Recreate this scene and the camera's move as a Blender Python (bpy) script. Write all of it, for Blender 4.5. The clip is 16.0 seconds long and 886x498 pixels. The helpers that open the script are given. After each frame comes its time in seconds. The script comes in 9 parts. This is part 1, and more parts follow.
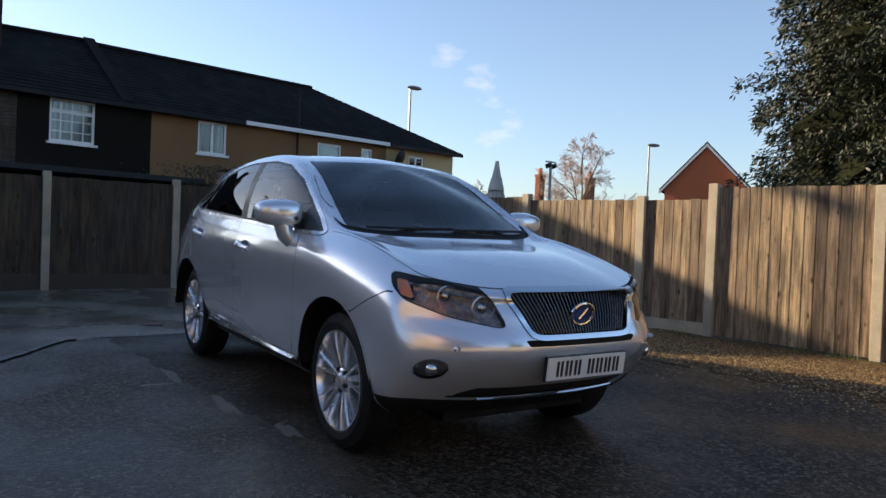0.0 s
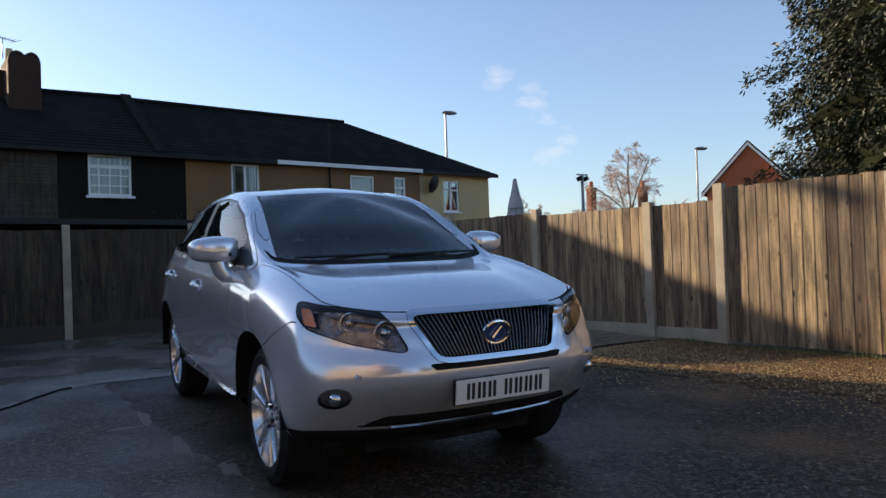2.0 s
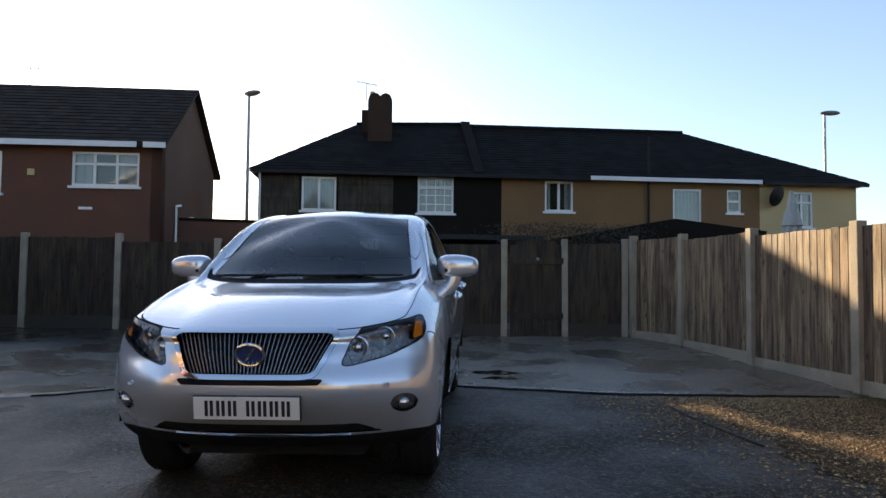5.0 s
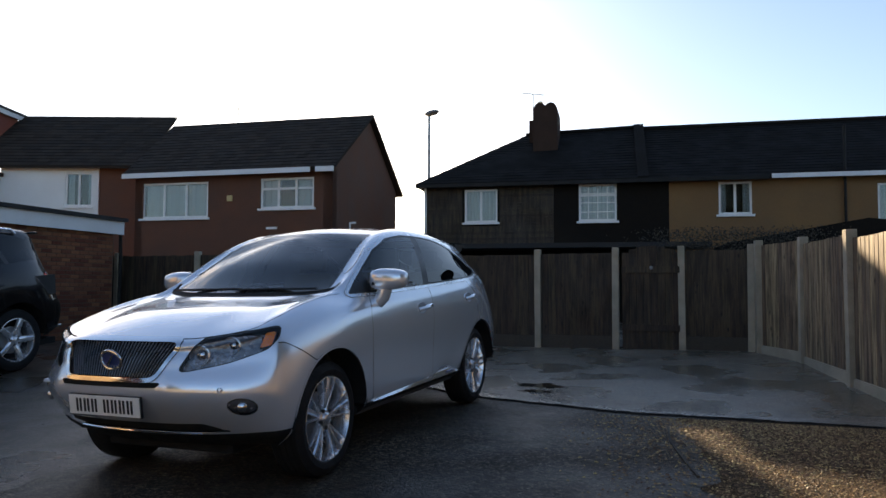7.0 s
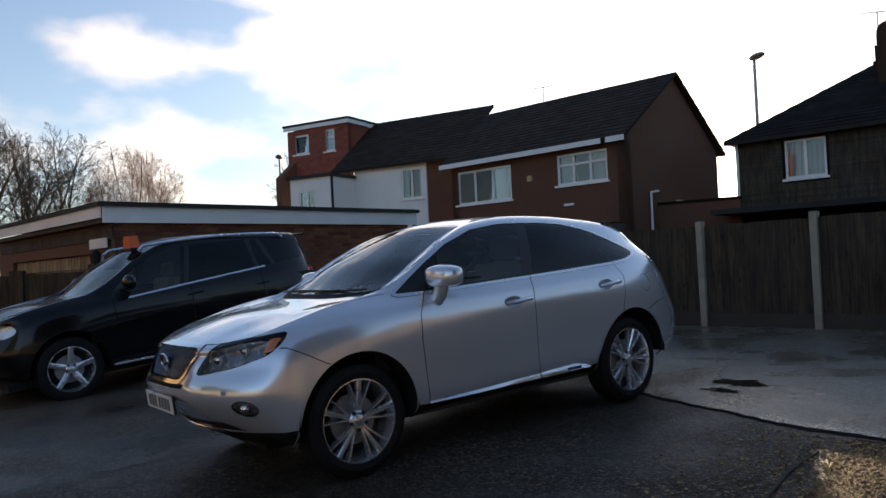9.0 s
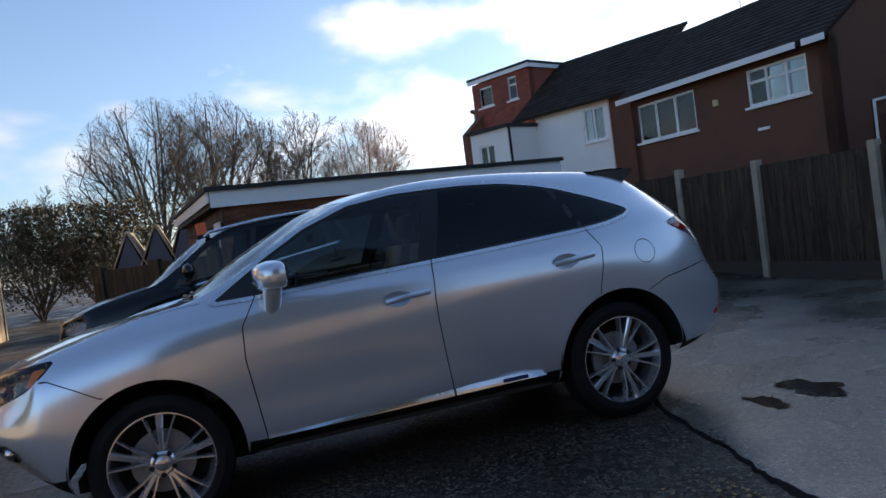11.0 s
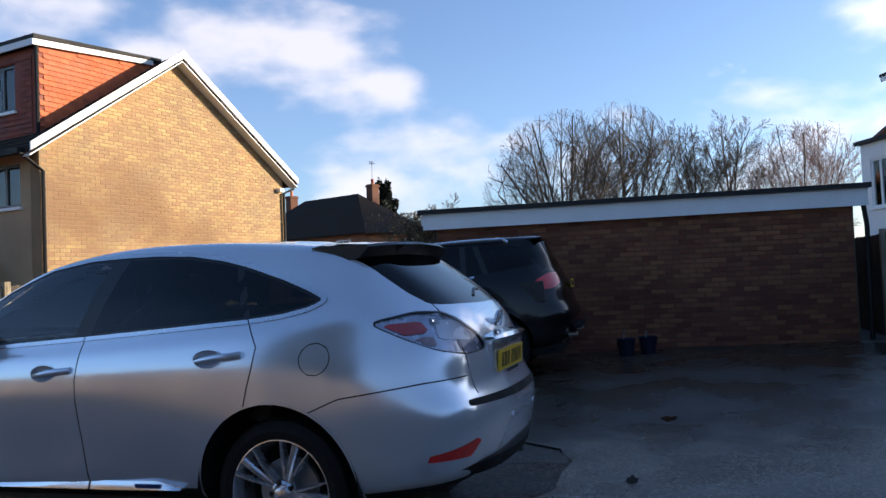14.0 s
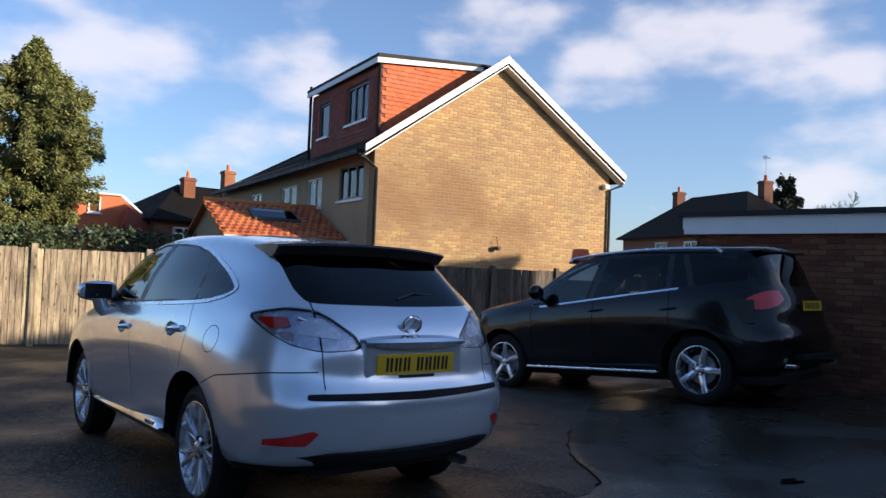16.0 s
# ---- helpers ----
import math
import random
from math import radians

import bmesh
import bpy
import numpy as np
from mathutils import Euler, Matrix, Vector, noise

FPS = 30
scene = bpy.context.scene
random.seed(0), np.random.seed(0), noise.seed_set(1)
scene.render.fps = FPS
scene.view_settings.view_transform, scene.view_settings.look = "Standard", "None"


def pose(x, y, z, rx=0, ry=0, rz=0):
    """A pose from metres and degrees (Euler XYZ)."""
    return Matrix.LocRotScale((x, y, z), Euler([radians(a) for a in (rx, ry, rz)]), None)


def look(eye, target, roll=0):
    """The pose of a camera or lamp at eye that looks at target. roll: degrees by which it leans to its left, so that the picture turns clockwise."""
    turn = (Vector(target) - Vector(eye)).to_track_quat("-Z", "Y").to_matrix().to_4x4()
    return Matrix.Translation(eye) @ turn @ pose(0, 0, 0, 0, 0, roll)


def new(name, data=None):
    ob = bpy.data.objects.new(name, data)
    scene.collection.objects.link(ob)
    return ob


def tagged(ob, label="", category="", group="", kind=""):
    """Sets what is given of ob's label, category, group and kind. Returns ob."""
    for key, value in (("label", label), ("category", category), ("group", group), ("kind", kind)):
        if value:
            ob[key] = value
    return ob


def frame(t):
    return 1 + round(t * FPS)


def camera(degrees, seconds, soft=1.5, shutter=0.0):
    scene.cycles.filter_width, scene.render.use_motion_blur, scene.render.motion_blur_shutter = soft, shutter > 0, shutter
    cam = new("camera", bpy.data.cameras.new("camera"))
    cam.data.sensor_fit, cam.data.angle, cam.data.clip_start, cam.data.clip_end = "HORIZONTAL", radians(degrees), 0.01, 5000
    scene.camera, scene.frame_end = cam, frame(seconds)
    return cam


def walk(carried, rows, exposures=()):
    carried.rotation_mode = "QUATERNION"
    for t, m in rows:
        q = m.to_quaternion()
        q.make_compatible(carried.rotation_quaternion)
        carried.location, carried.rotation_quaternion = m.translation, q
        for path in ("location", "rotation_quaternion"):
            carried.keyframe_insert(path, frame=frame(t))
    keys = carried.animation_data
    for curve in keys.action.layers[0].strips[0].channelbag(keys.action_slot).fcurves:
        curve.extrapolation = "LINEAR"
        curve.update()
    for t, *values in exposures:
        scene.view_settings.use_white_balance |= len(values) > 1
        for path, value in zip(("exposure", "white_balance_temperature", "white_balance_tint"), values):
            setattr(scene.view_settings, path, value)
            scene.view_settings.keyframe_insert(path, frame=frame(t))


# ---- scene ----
cam = camera(62.0, 16.0)
PATH = [
    (0, (2.624, 4.94, 1.097), (1.503, 3.283, 1.069), 2.4),
    (0.5, (2.637, 5.006, 1.108), (1.544, 3.331, 1.138), 2.4),
    (1, (2.594, 5.064, 1.109), (1.532, 3.371, 1.198), 0.7),
    (1.5, (2.351, 5.109, 1.066), (1.345, 3.382, 1.116), 1.4),
    (2, (1.919, 5.262, 1.095), (0.946, 3.515, 1.13), -1.9),
    (2.5, (1.454, 5.559, 1.122), (0.521, 3.793, 1.231), -4.8),
    (3, (0.922, 5.59, 1.114), (0.179, 3.738, 1.255), 1.6),
    (3.5, (0.38, 5.731, 1.1), (-0.11, 3.796, 1.221), -3.7),
    (4, (-0.125, 5.775, 1.087), (-0.48, 3.807, 1.134), -0.9),
    (4.5, (-0.603, 5.81, 1.129), (-0.77, 3.818, 1.154), -1.7),
    (4.7, (-0.816, 5.891, 1.129), (-0.861, 3.894, 1.215), -0.9),
    (6.8, (-3.136, 5.614, 1.193), (-2.457, 3.733, 1.224), 0.8),
    (7, (-3.34, 5.51, 1.174), (-2.581, 3.663, 1.278), 0.2),
    (7.5, (-3.892, 5.23, 1.224), (-2.783, 3.569, 1.335), -1.6),
    (8, (-4.332, 4.836, 1.298), (-3.033, 3.316, 1.337), -2.7),
    (8.5, (-4.789, 4.413, 1.327), (-3.359, 3.017, 1.406), -5.7),
    (9, (-4.954, 3.839, 1.316), (-3.377, 2.61, 1.356), -2.6),
    (9.5, (-5.137, 3.182, 1.296), (-3.434, 2.135, 1.356), -5.6),
    (9.7, (-5.14, 2.922, 1.337), (-3.393, 1.948, 1.366), -6.7),
    (11.8, (-4.72, -0.148, 1.351), (-2.739, -0.425, 1.331), -5.2),
    (12, (-4.657, -0.405, 1.368), (-2.664, -0.57, 1.348), -4.7),
    (12.5, (-4.475, -1.107, 1.378), (-2.479, -0.997, 1.314), -3.6),
    (13, (-4.353, -1.866, 1.421), (-2.38, -1.55, 1.504), -3.7),
    (13.5, (-4.134, -2.577, 1.424), (-2.178, -2.157, 1.411), -0.3),
    (14, (-3.982, -3.326, 1.444), (-2.093, -2.672, 1.516), -2.5),
    (14.5, (-3.755, -4.037, 1.453), (-1.988, -3.102, 1.46), -0.3),
    (15, (-3.459, -4.72, 1.468), (-1.831, -3.56, 1.488), 1.6),
    (15.5, (-2.982, -5.225, 1.471), (-1.556, -3.823, 1.464), 1.1),
    (16, (-2.433, -5.609, 1.508), (-1.196, -4.039, 1.565), 2.3),
]
EXPOSURES = [(0, 1.12, 7250, 10), (1.3, 1.15, 7200, 10), (2.0, 1.0, 7100, 10), (3.5, 0.93, 7150, 10), (4.0, 0.92, 7300, 10), (4.6, 1.32, 7800, 10), (7.0, 1.06, 7750, 10), (7.5, 0.90, 7750, 10), (9, 0.74, 7850, 10), (12.0, 1.08, 6450, 10), (12.5, 1.10, 6450, 10), (13.0, 1.08, 6400, 10), (14.0, 0.92, 6250, 11), (16, 0.72, 6200, 11)]
walk(cam, [(t, look(eye, target, roll)) for t, eye, target, roll in PATH],
     exposures=EXPOSURES)

# ---- light ----
SUN_AZ, SUN_EL = radians(147.0), radians(14.2)
SUN_DIR = Vector((math.sin(SUN_AZ) * math.cos(SUN_EL), math.cos(SUN_AZ) * math.cos(SUN_EL), math.sin(SUN_EL)))
world = bpy.data.worlds.new("sky")
scene.world = world
world.use_nodes = True
wn, wl = world.node_tree.nodes, world.node_tree.links
wn.clear()
w_out = wn.new("ShaderNodeOutputWorld")
w_bg = wn.new("ShaderNodeBackground")
w_sky = wn.new("ShaderNodeTexSky")
w_sky.sky_type = "NISHITA"
w_sky.sun_disc = False
w_sky.sun_elevation, w_sky.sun_rotation = SUN_EL, SUN_AZ
w_sky.air_density, w_sky.dust_density, w_sky.ozone_density = 1.0, 0.7, 3.8
w_bg.inputs["Strength"].default_value = 0.11
# broken cumulus, thicker low down
w_tc = wn.new("ShaderNodeTexCoord")
w_sep = wn.new("ShaderNodeSeparateXYZ")
wl.new(w_tc.outputs["Generated"], w_sep.inputs[0])
w_flat = wn.new("ShaderNodeVectorMath"); w_flat.operation = "MULTIPLY"
w_flat.inputs[1].default_value = (1.0, 1.0, 2.1)
wl.new(w_tc.outputs["Generated"], w_flat.inputs[0])
w_n1 = wn.new("ShaderNodeTexNoise")
w_n1.inputs["Scale"].default_value, w_n1.inputs["Detail"].default_value, w_n1.inputs["Roughness"].default_value = 4.3, 9.0, 0.54
wl.new(w_flat.outputs[0], w_n1.inputs["Vector"])
w_low = wn.new("ShaderNodeMapRange")
w_low.inputs["From Min"].default_value, w_low.inputs["From Max"].default_value = 0.02, 0.50
w_low.inputs["To Min"].default_value, w_low.inputs["To Max"].default_value = 0.06, -0.10
wl.new(w_sep.outputs["Z"], w_low.inputs["Value"])
w_add = wn.new("ShaderNodeMath"); w_add.operation = "ADD"
wl.new(w_n1.outputs["Fac"], w_add.inputs[0]); wl.new(w_low.outputs[0], w_add.inputs[1])
w_east = wn.new("ShaderNodeMapRange")
w_east.inputs["From Min"].default_value, w_east.inputs["From Max"].default_value = -0.7, 0.8
w_east.inputs["To Min"].default_value, w_east.inputs["To Max"].default_value = -0.11, -0.10
wl.new(w_sep.outputs["X"], w_east.inputs["Value"])
w_add2 = wn.new("ShaderNodeMath"); w_add2.operation = "ADD"
wl.new(w_add.outputs[0], w_add2.inputs[0]); wl.new(w_east.outputs[0], w_add2.inputs[1])
w_ramp = wn.new("ShaderNodeValToRGB")
w_ramp.color_ramp.elements[0].position, w_ramp.color_ramp.elements[1].position = 0.54, 0.68
wl.new(w_add2.outputs[0], w_ramp.inputs["Fac"])
# banks and puffs of cumulus: direction and width of each
# the last, widest one is added near the sun to brighten wet ground
PUFFS = ((0.17, 0.955, 0.245, 0.17), (0.645, 0.70, 0.306, 0.13), (0.72, 0.64, 0.27, 0.14), (0.79, 0.52, 0.315, 0.15), (0.84, 0.46, 0.30, 0.13),
         (0.909, 0.395, 0.132, 0.13), (0.38, 0.91, 0.164, 0.11), (0.46, 0.85, 0.245, 0.13), (0.94, 0.307, 0.14, 0.17), (0.965, 0.208, 0.15, 0.15),
         (0.975, -0.141, 0.15, 0.16), (0.957, -0.244, 0.15, 0.19), (0.936, -0.25, 0.27, 0.12), (0.889, 0.388, 0.245, 0.09), (0.80, -0.50, 0.34, 0.33))
w_puff = None
for px_, py_, pz_, pr_ in PUFFS:
    w_s = wn.new("ShaderNodeVectorMath"); w_s.operation = "SUBTRACT"
    w_s.inputs[1].default_value = (px_, py_, pz_)
    wl.new(w_tc.outputs["Generated"], w_s.inputs[0])
    w_k = wn.new("ShaderNodeVectorMath"); w_k.operation = "MULTIPLY"
    w_k.inputs[1].default_value = (1.0 / pr_, 1.0 / pr_, 1.9 / pr_)
    wl.new(w_s.outputs[0], w_k.inputs[0])
    w_d = wn.new("ShaderNodeVectorMath"); w_d.operation = "LENGTH"
    wl.new(w_k.outputs[0], w_d.inputs[0])
    if w_puff is None:
        w_puff = w_d.outputs["Value"]
    else:
        w_m = wn.new("ShaderNodeMath"); w_m.operation = "SMOOTH_MIN"
        w_m.inputs[2].default_value = 0.1
        wl.new(w_puff, w_m.inputs[0]); wl.new(w_d.outputs["Value"], w_m.inputs[1])
        w_puff = w_m.outputs[0]
w_n2 = wn.new("ShaderNodeTexNoise")
w_n2.inputs["Scale"].default_value, w_n2.inputs["Detail"].default_value, w_n2.inputs["Roughness"].default_value = 8.0, 5.0, 0.46
wl.new(w_flat.outputs[0], w_n2.inputs["Vector"])
w_n3 = wn.new("ShaderNodeMath"); w_n3.operation = "MULTIPLY_ADD"
w_n3.inputs[1].default_value, w_n3.inputs[2].default_value = -3.0, 1.5
wl.new(w_n2.outputs["Fac"], w_n3.inputs[0])
w_p2 = wn.new("ShaderNodeMath"); w_p2.operation = "ADD"
wl.new(w_puff, w_p2.inputs[0]); wl.new(w_n3.outputs[0], w_p2.inputs[1])
w_p3 = wn.new("ShaderNodeMapRange"); w_p3.interpolation_type = "SMOOTHSTEP"
w_p3.inputs["From Min"].default_value, w_p3.inputs["From Max"].default_value = 0.95, -0.10
wl.new(w_p2.outputs[0], w_p3.inputs["Value"])
w_mx = wn.new("ShaderNodeMath"); w_mx.operation = "MAXIMUM"
wl.new(w_ramp.outputs[0], w_mx.inputs[0]); wl.new(w_p3.outputs[0], w_mx.inputs[1])
# clouds shine brighter towards the sun
w_dot = wn.new("ShaderNodeVectorMath"); w_dot.operation = "DOT_PRODUCT"
w_dot.inputs[1].default_value = SUN_DIR
wl.new(w_tc.outputs["Generated"], w_dot.inputs[0])
w_rim = wn.new("ShaderNodeMapRange")
w_rim.inputs["From Min"].default_value, w_rim.inputs["From Max"].default_value = 0.55, 1.0
w_rim.inputs["To Min"].default_value, w_rim.inputs["To Max"].default_value = 1.0, 1.9
wl.new(w_dot.outputs["Value"], w_rim.inputs["Value"])
w_cc = wn.new("ShaderNodeVectorMath"); w_cc.operation = "SCALE"
w_cc.inputs[0].default_value = (5.7, 5.3, 5.4)
wl.new(w_rim.outputs[0], w_cc.inputs["Scale"])
w_mix = wn.new("ShaderNodeMixRGB")
wl.new(w_cc.outputs[0], w_mix.inputs["Color2"])
w_cf = wn.new("ShaderNodeMath"); w_cf.operation = "MULTIPLY"; w_cf.inputs[1].default_value = 0.72
wl.new(w_mx.outputs[0], w_cf.inputs[0])
wl.new(w_cf.outputs[0], w_mix.inputs["Fac"])
# pale winter haze, thicker towards the horizon
w_hz = wn.new("ShaderNodeMapRange")
w_hz.inputs["From Min"].default_value, w_hz.inputs["From Max"].default_value = 0.0, 0.6
w_hz.inputs["To Min"].default_value, w_hz.inputs["To Max"].default_value = 0.20, 0.02
wl.new(w_sep.outputs["Z"], w_hz.inputs["Value"])
w_hm = wn.new("ShaderNodeMixRGB")
w_hm.inputs["Color2"].default_value = (4.4, 4.8, 6.0, 1)
wl.new(w_hz.outputs[0], w_hm.inputs["Fac"])
w_bl = wn.new("ShaderNodeMixRGB"); w_bl.blend_type = "MULTIPLY"
w_bl.inputs["Fac"].default_value = 1.0
w_bl.inputs["Color2"].default_value = (1.0, 1.02, 1.08, 1)
wl.new(w_sky.outputs[0], w_bl.inputs["Color1"])
wl.new(w_bl.outputs[0], w_hm.inputs["Color1"])
wl.new(w_hm.outputs[0], w_mix.inputs["Color1"])
wl.new(w_mix.outputs[0], w_bg.inputs["Color"])
wl.new(w_bg.outputs[0], w_out.inputs[0])

sun = new("sun", bpy.data.lights.new("sun", "SUN"))
sun.data.energy, sun.data.angle, sun.data.color = 5.0, radians(0.53), (1.0, 0.82, 0.60)
sun.matrix_world = look(SUN_DIR * 60, (0, 0, 0))

# ---- materials ----
MATS = {}


def surface(name, colour, rough=0.6, metal=0.0, vary=0.25, scale=3.0, fine=40.0, bump=0.1, bump_scale=60.0, coat=0.0,
            stain=None, stain_amount=0.5, spec=0.5, island=0.0, tint=0.0, rough_vary=0.1):
    """A painted, mineral or metal surface: two scales of colour change, rough patches and relief, in object space metres."""
    m = bpy.data.materials.new(name)
    m.use_nodes = True
    n, l = m.node_tree.nodes, m.node_tree.links
    b = n["Principled BSDF"]
    geo = n.new("ShaderNodeNewGeometry")
    big, small = n.new("ShaderNodeTexNoise"), n.new("ShaderNodeTexNoise")
    big.inputs["Scale"].default_value, big.inputs["Detail"].default_value = scale, 5
    small.inputs["Scale"].default_value, small.inputs["Detail"].default_value = fine, 4
    l.new(geo.outputs["Position"], big.inputs["Vector"]); l.new(geo.outputs["Position"], small.inputs["Vector"])
    mixf = n.new("ShaderNodeMixRGB"); mixf.inputs["Fac"].default_value = 0.4
    l.new(big.outputs["Fac"], mixf.inputs["Color1"]); l.new(small.outputs["Fac"], mixf.inputs["Color2"])
    ramp = n.new("ShaderNodeMapRange")
    ramp.inputs["From Min"].default_value, ramp.inputs["From Max"].default_value = 0.3, 0.7
    ramp.inputs["To Min"].default_value, ramp.inputs["To Max"].default_value = 1 - vary, 1 + vary
    l.new(mixf.outputs[0], ramp.inputs["Value"])
    col = n.new("ShaderNodeVectorMath"); col.operation = "SCALE"
    col.inputs[0].default_value = colour
    l.new(ramp.outputs[0], col.inputs["Scale"])
    last = col.outputs[0]
    if island or tint:
        info = n.new("ShaderNodeObjectInfo")
        rnd = n.new("ShaderNodeMath"); rnd.operation = "ADD"
        l.new(info.outputs["Random"], rnd.inputs[0]); l.new(geo.outputs["Random Per Island"], rnd.inputs[1])
        frac = n.new("ShaderNodeMath"); frac.operation = "FRACT"
        l.new(rnd.outputs[0], frac.inputs[0])
        isl = n.new("ShaderNodeMapRange")
        isl.inputs["To Min"].default_value, isl.inputs["To Max"].default_value = 1 - island, 1 + island
        l.new(frac.outputs[0], isl.inputs["Value"])
        sc = n.new("ShaderNodeVectorMath"); sc.operation = "SCALE"
        l.new(last, sc.inputs[0]); l.new(isl.outputs[0], sc.inputs["Scale"])
        last = sc.outputs[0]
        if tint:
            hs = n.new("ShaderNodeHueSaturation")
            hv = n.new("ShaderNodeMapRange")
            hv.inputs["To Min"].default_value, hv.inputs["To Max"].default_value = 0.5 - tint, 0.5 + tint
            l.new(frac.outputs[0], hv.inputs["Value"]); l.new(hv.outputs[0], hs.inputs["Hue"])
            l.new(last, hs.inputs["Color"])
            last = hs.outputs[0]
    if stain:
        st = n.new("ShaderNodeTexNoise")
        st.inputs["Scale"].default_value, st.inputs["Detail"].default_value = scale * 0.45, 6
        l.new(geo.outputs["Position"], st.inputs["Vector"])
        sr = n.new("ShaderNodeMapRange")
        sr.inputs["From Min"].default_value, sr.inputs["From Max"].default_value = 0.5, 0.68
        sr.inputs["To Max"].default_value = stain_amount
        l.new(st.outputs["Fac"], sr.inputs["Value"])
        mx = n.new("ShaderNodeMixRGB"); mx.inputs["Color2"].default_value = (*stain, 1)
        l.new(sr.outputs[0], mx.inputs["Fac"]); l.new(last, mx.inputs["Color1"])
        last = mx.outputs[0]
    l.new(last, b.inputs["Base Color"])
    rr = n.new("ShaderNodeMapRange")
    rr.inputs["From Min"].default_value, rr.inputs["From Max"].default_value = 0.35, 0.65
    rr.inputs["To Min"].default_value, rr.inputs["To Max"].default_value = max(0.02, rough - rough_vary), min(1, rough + rough_vary)
    l.new(big.outputs["Fac"], rr.inputs["Value"]); l.new(rr.outputs[0], b.inputs["Roughness"])
    b.inputs["Metallic"].default_value = metal
    b.inputs["Specular IOR Level"].default_value = spec
    b.inputs["Coat Weight"].default_value = coat
    b.inputs["Coat Roughness"].default_value = 0.04
    if bump:
        bn = n.new("ShaderNodeTexNoise")
        bn.inputs["Scale"].default_value, bn.inputs["Detail"].default_value = bump_scale, 4
        l.new(geo.outputs["Position"], bn.inputs["Vector"])
        bp = n.new("ShaderNodeBump"); bp.inputs["Strength"].default_value = bump; bp.inputs["Distance"].default_value = 0.02
        l.new(bn.outputs["Fac"], bp.inputs["Height"]); l.new(bp.outputs[0], b.inputs["Normal"])
    MATS[name] = m
    return m


def chipped(m, spread=0.6, cells=(45.0, 120.0), relief=0.5):
    """Adds stone chips of two sizes, each its own shade and standing proud, to a mineral surface."""
    n, l = m.node_tree.nodes, m.node_tree.links
    b = n["Principled BSDF"]
    geo = n.new("ShaderNodeNewGeometry")
    last, heights = b.inputs["Base Color"].links[0].from_socket, []
    for k, scale in enumerate(cells):
        vo = n.new("ShaderNodeTexVoronoi"); vo.inputs["Scale"].default_value = scale
        l.new(geo.outputs["Position"], vo.inputs["Vector"])
        sp = n.new("ShaderNodeSeparateColor"); l.new(vo.outputs["Color"], sp.inputs[0])
        pw = n.new("ShaderNodeMath"); pw.operation = "POWER"; pw.inputs[1].default_value = 2.2
        l.new(sp.outputs[0], pw.inputs[0])
        mr = n.new("ShaderNodeMapRange")
        mr.inputs["To Min"].default_value, mr.inputs["To Max"].default_value = 1 - spread * 0.6, 1 + spread * 1.8
        l.new(pw.outputs[0], mr.inputs["Value"])
        sc = n.new("ShaderNodeVectorMath"); sc.operation = "SCALE"
        l.new(last, sc.inputs[0]); l.new(mr.outputs[0], sc.inputs["Scale"])
        last = sc.outputs[0]
        heights.append(vo.outputs["Distance"])
    l.new(last, b.inputs["Base Color"])
    ad = n.new("ShaderNodeMath"); ad.operation = "MULTIPLY_ADD"; ad.inputs[1].default_value = 0.6
    l.new(heights[1], ad.inputs[0]); l.new(heights[0], ad.inputs[2])
    bp = n.new("ShaderNodeBump"); bp.invert = True
    bp.inputs["Strength"].default_value, bp.inputs["Distance"].default_value = relief, 0.012
    l.new(ad.outputs[0], bp.inputs["Height"])
    if b.inputs["Normal"].links:
        l.new(b.inputs["Normal"].links[0].from_socket, bp.inputs["Normal"])
    l.new(bp.outputs[0], b.inputs["Normal"])
    return m


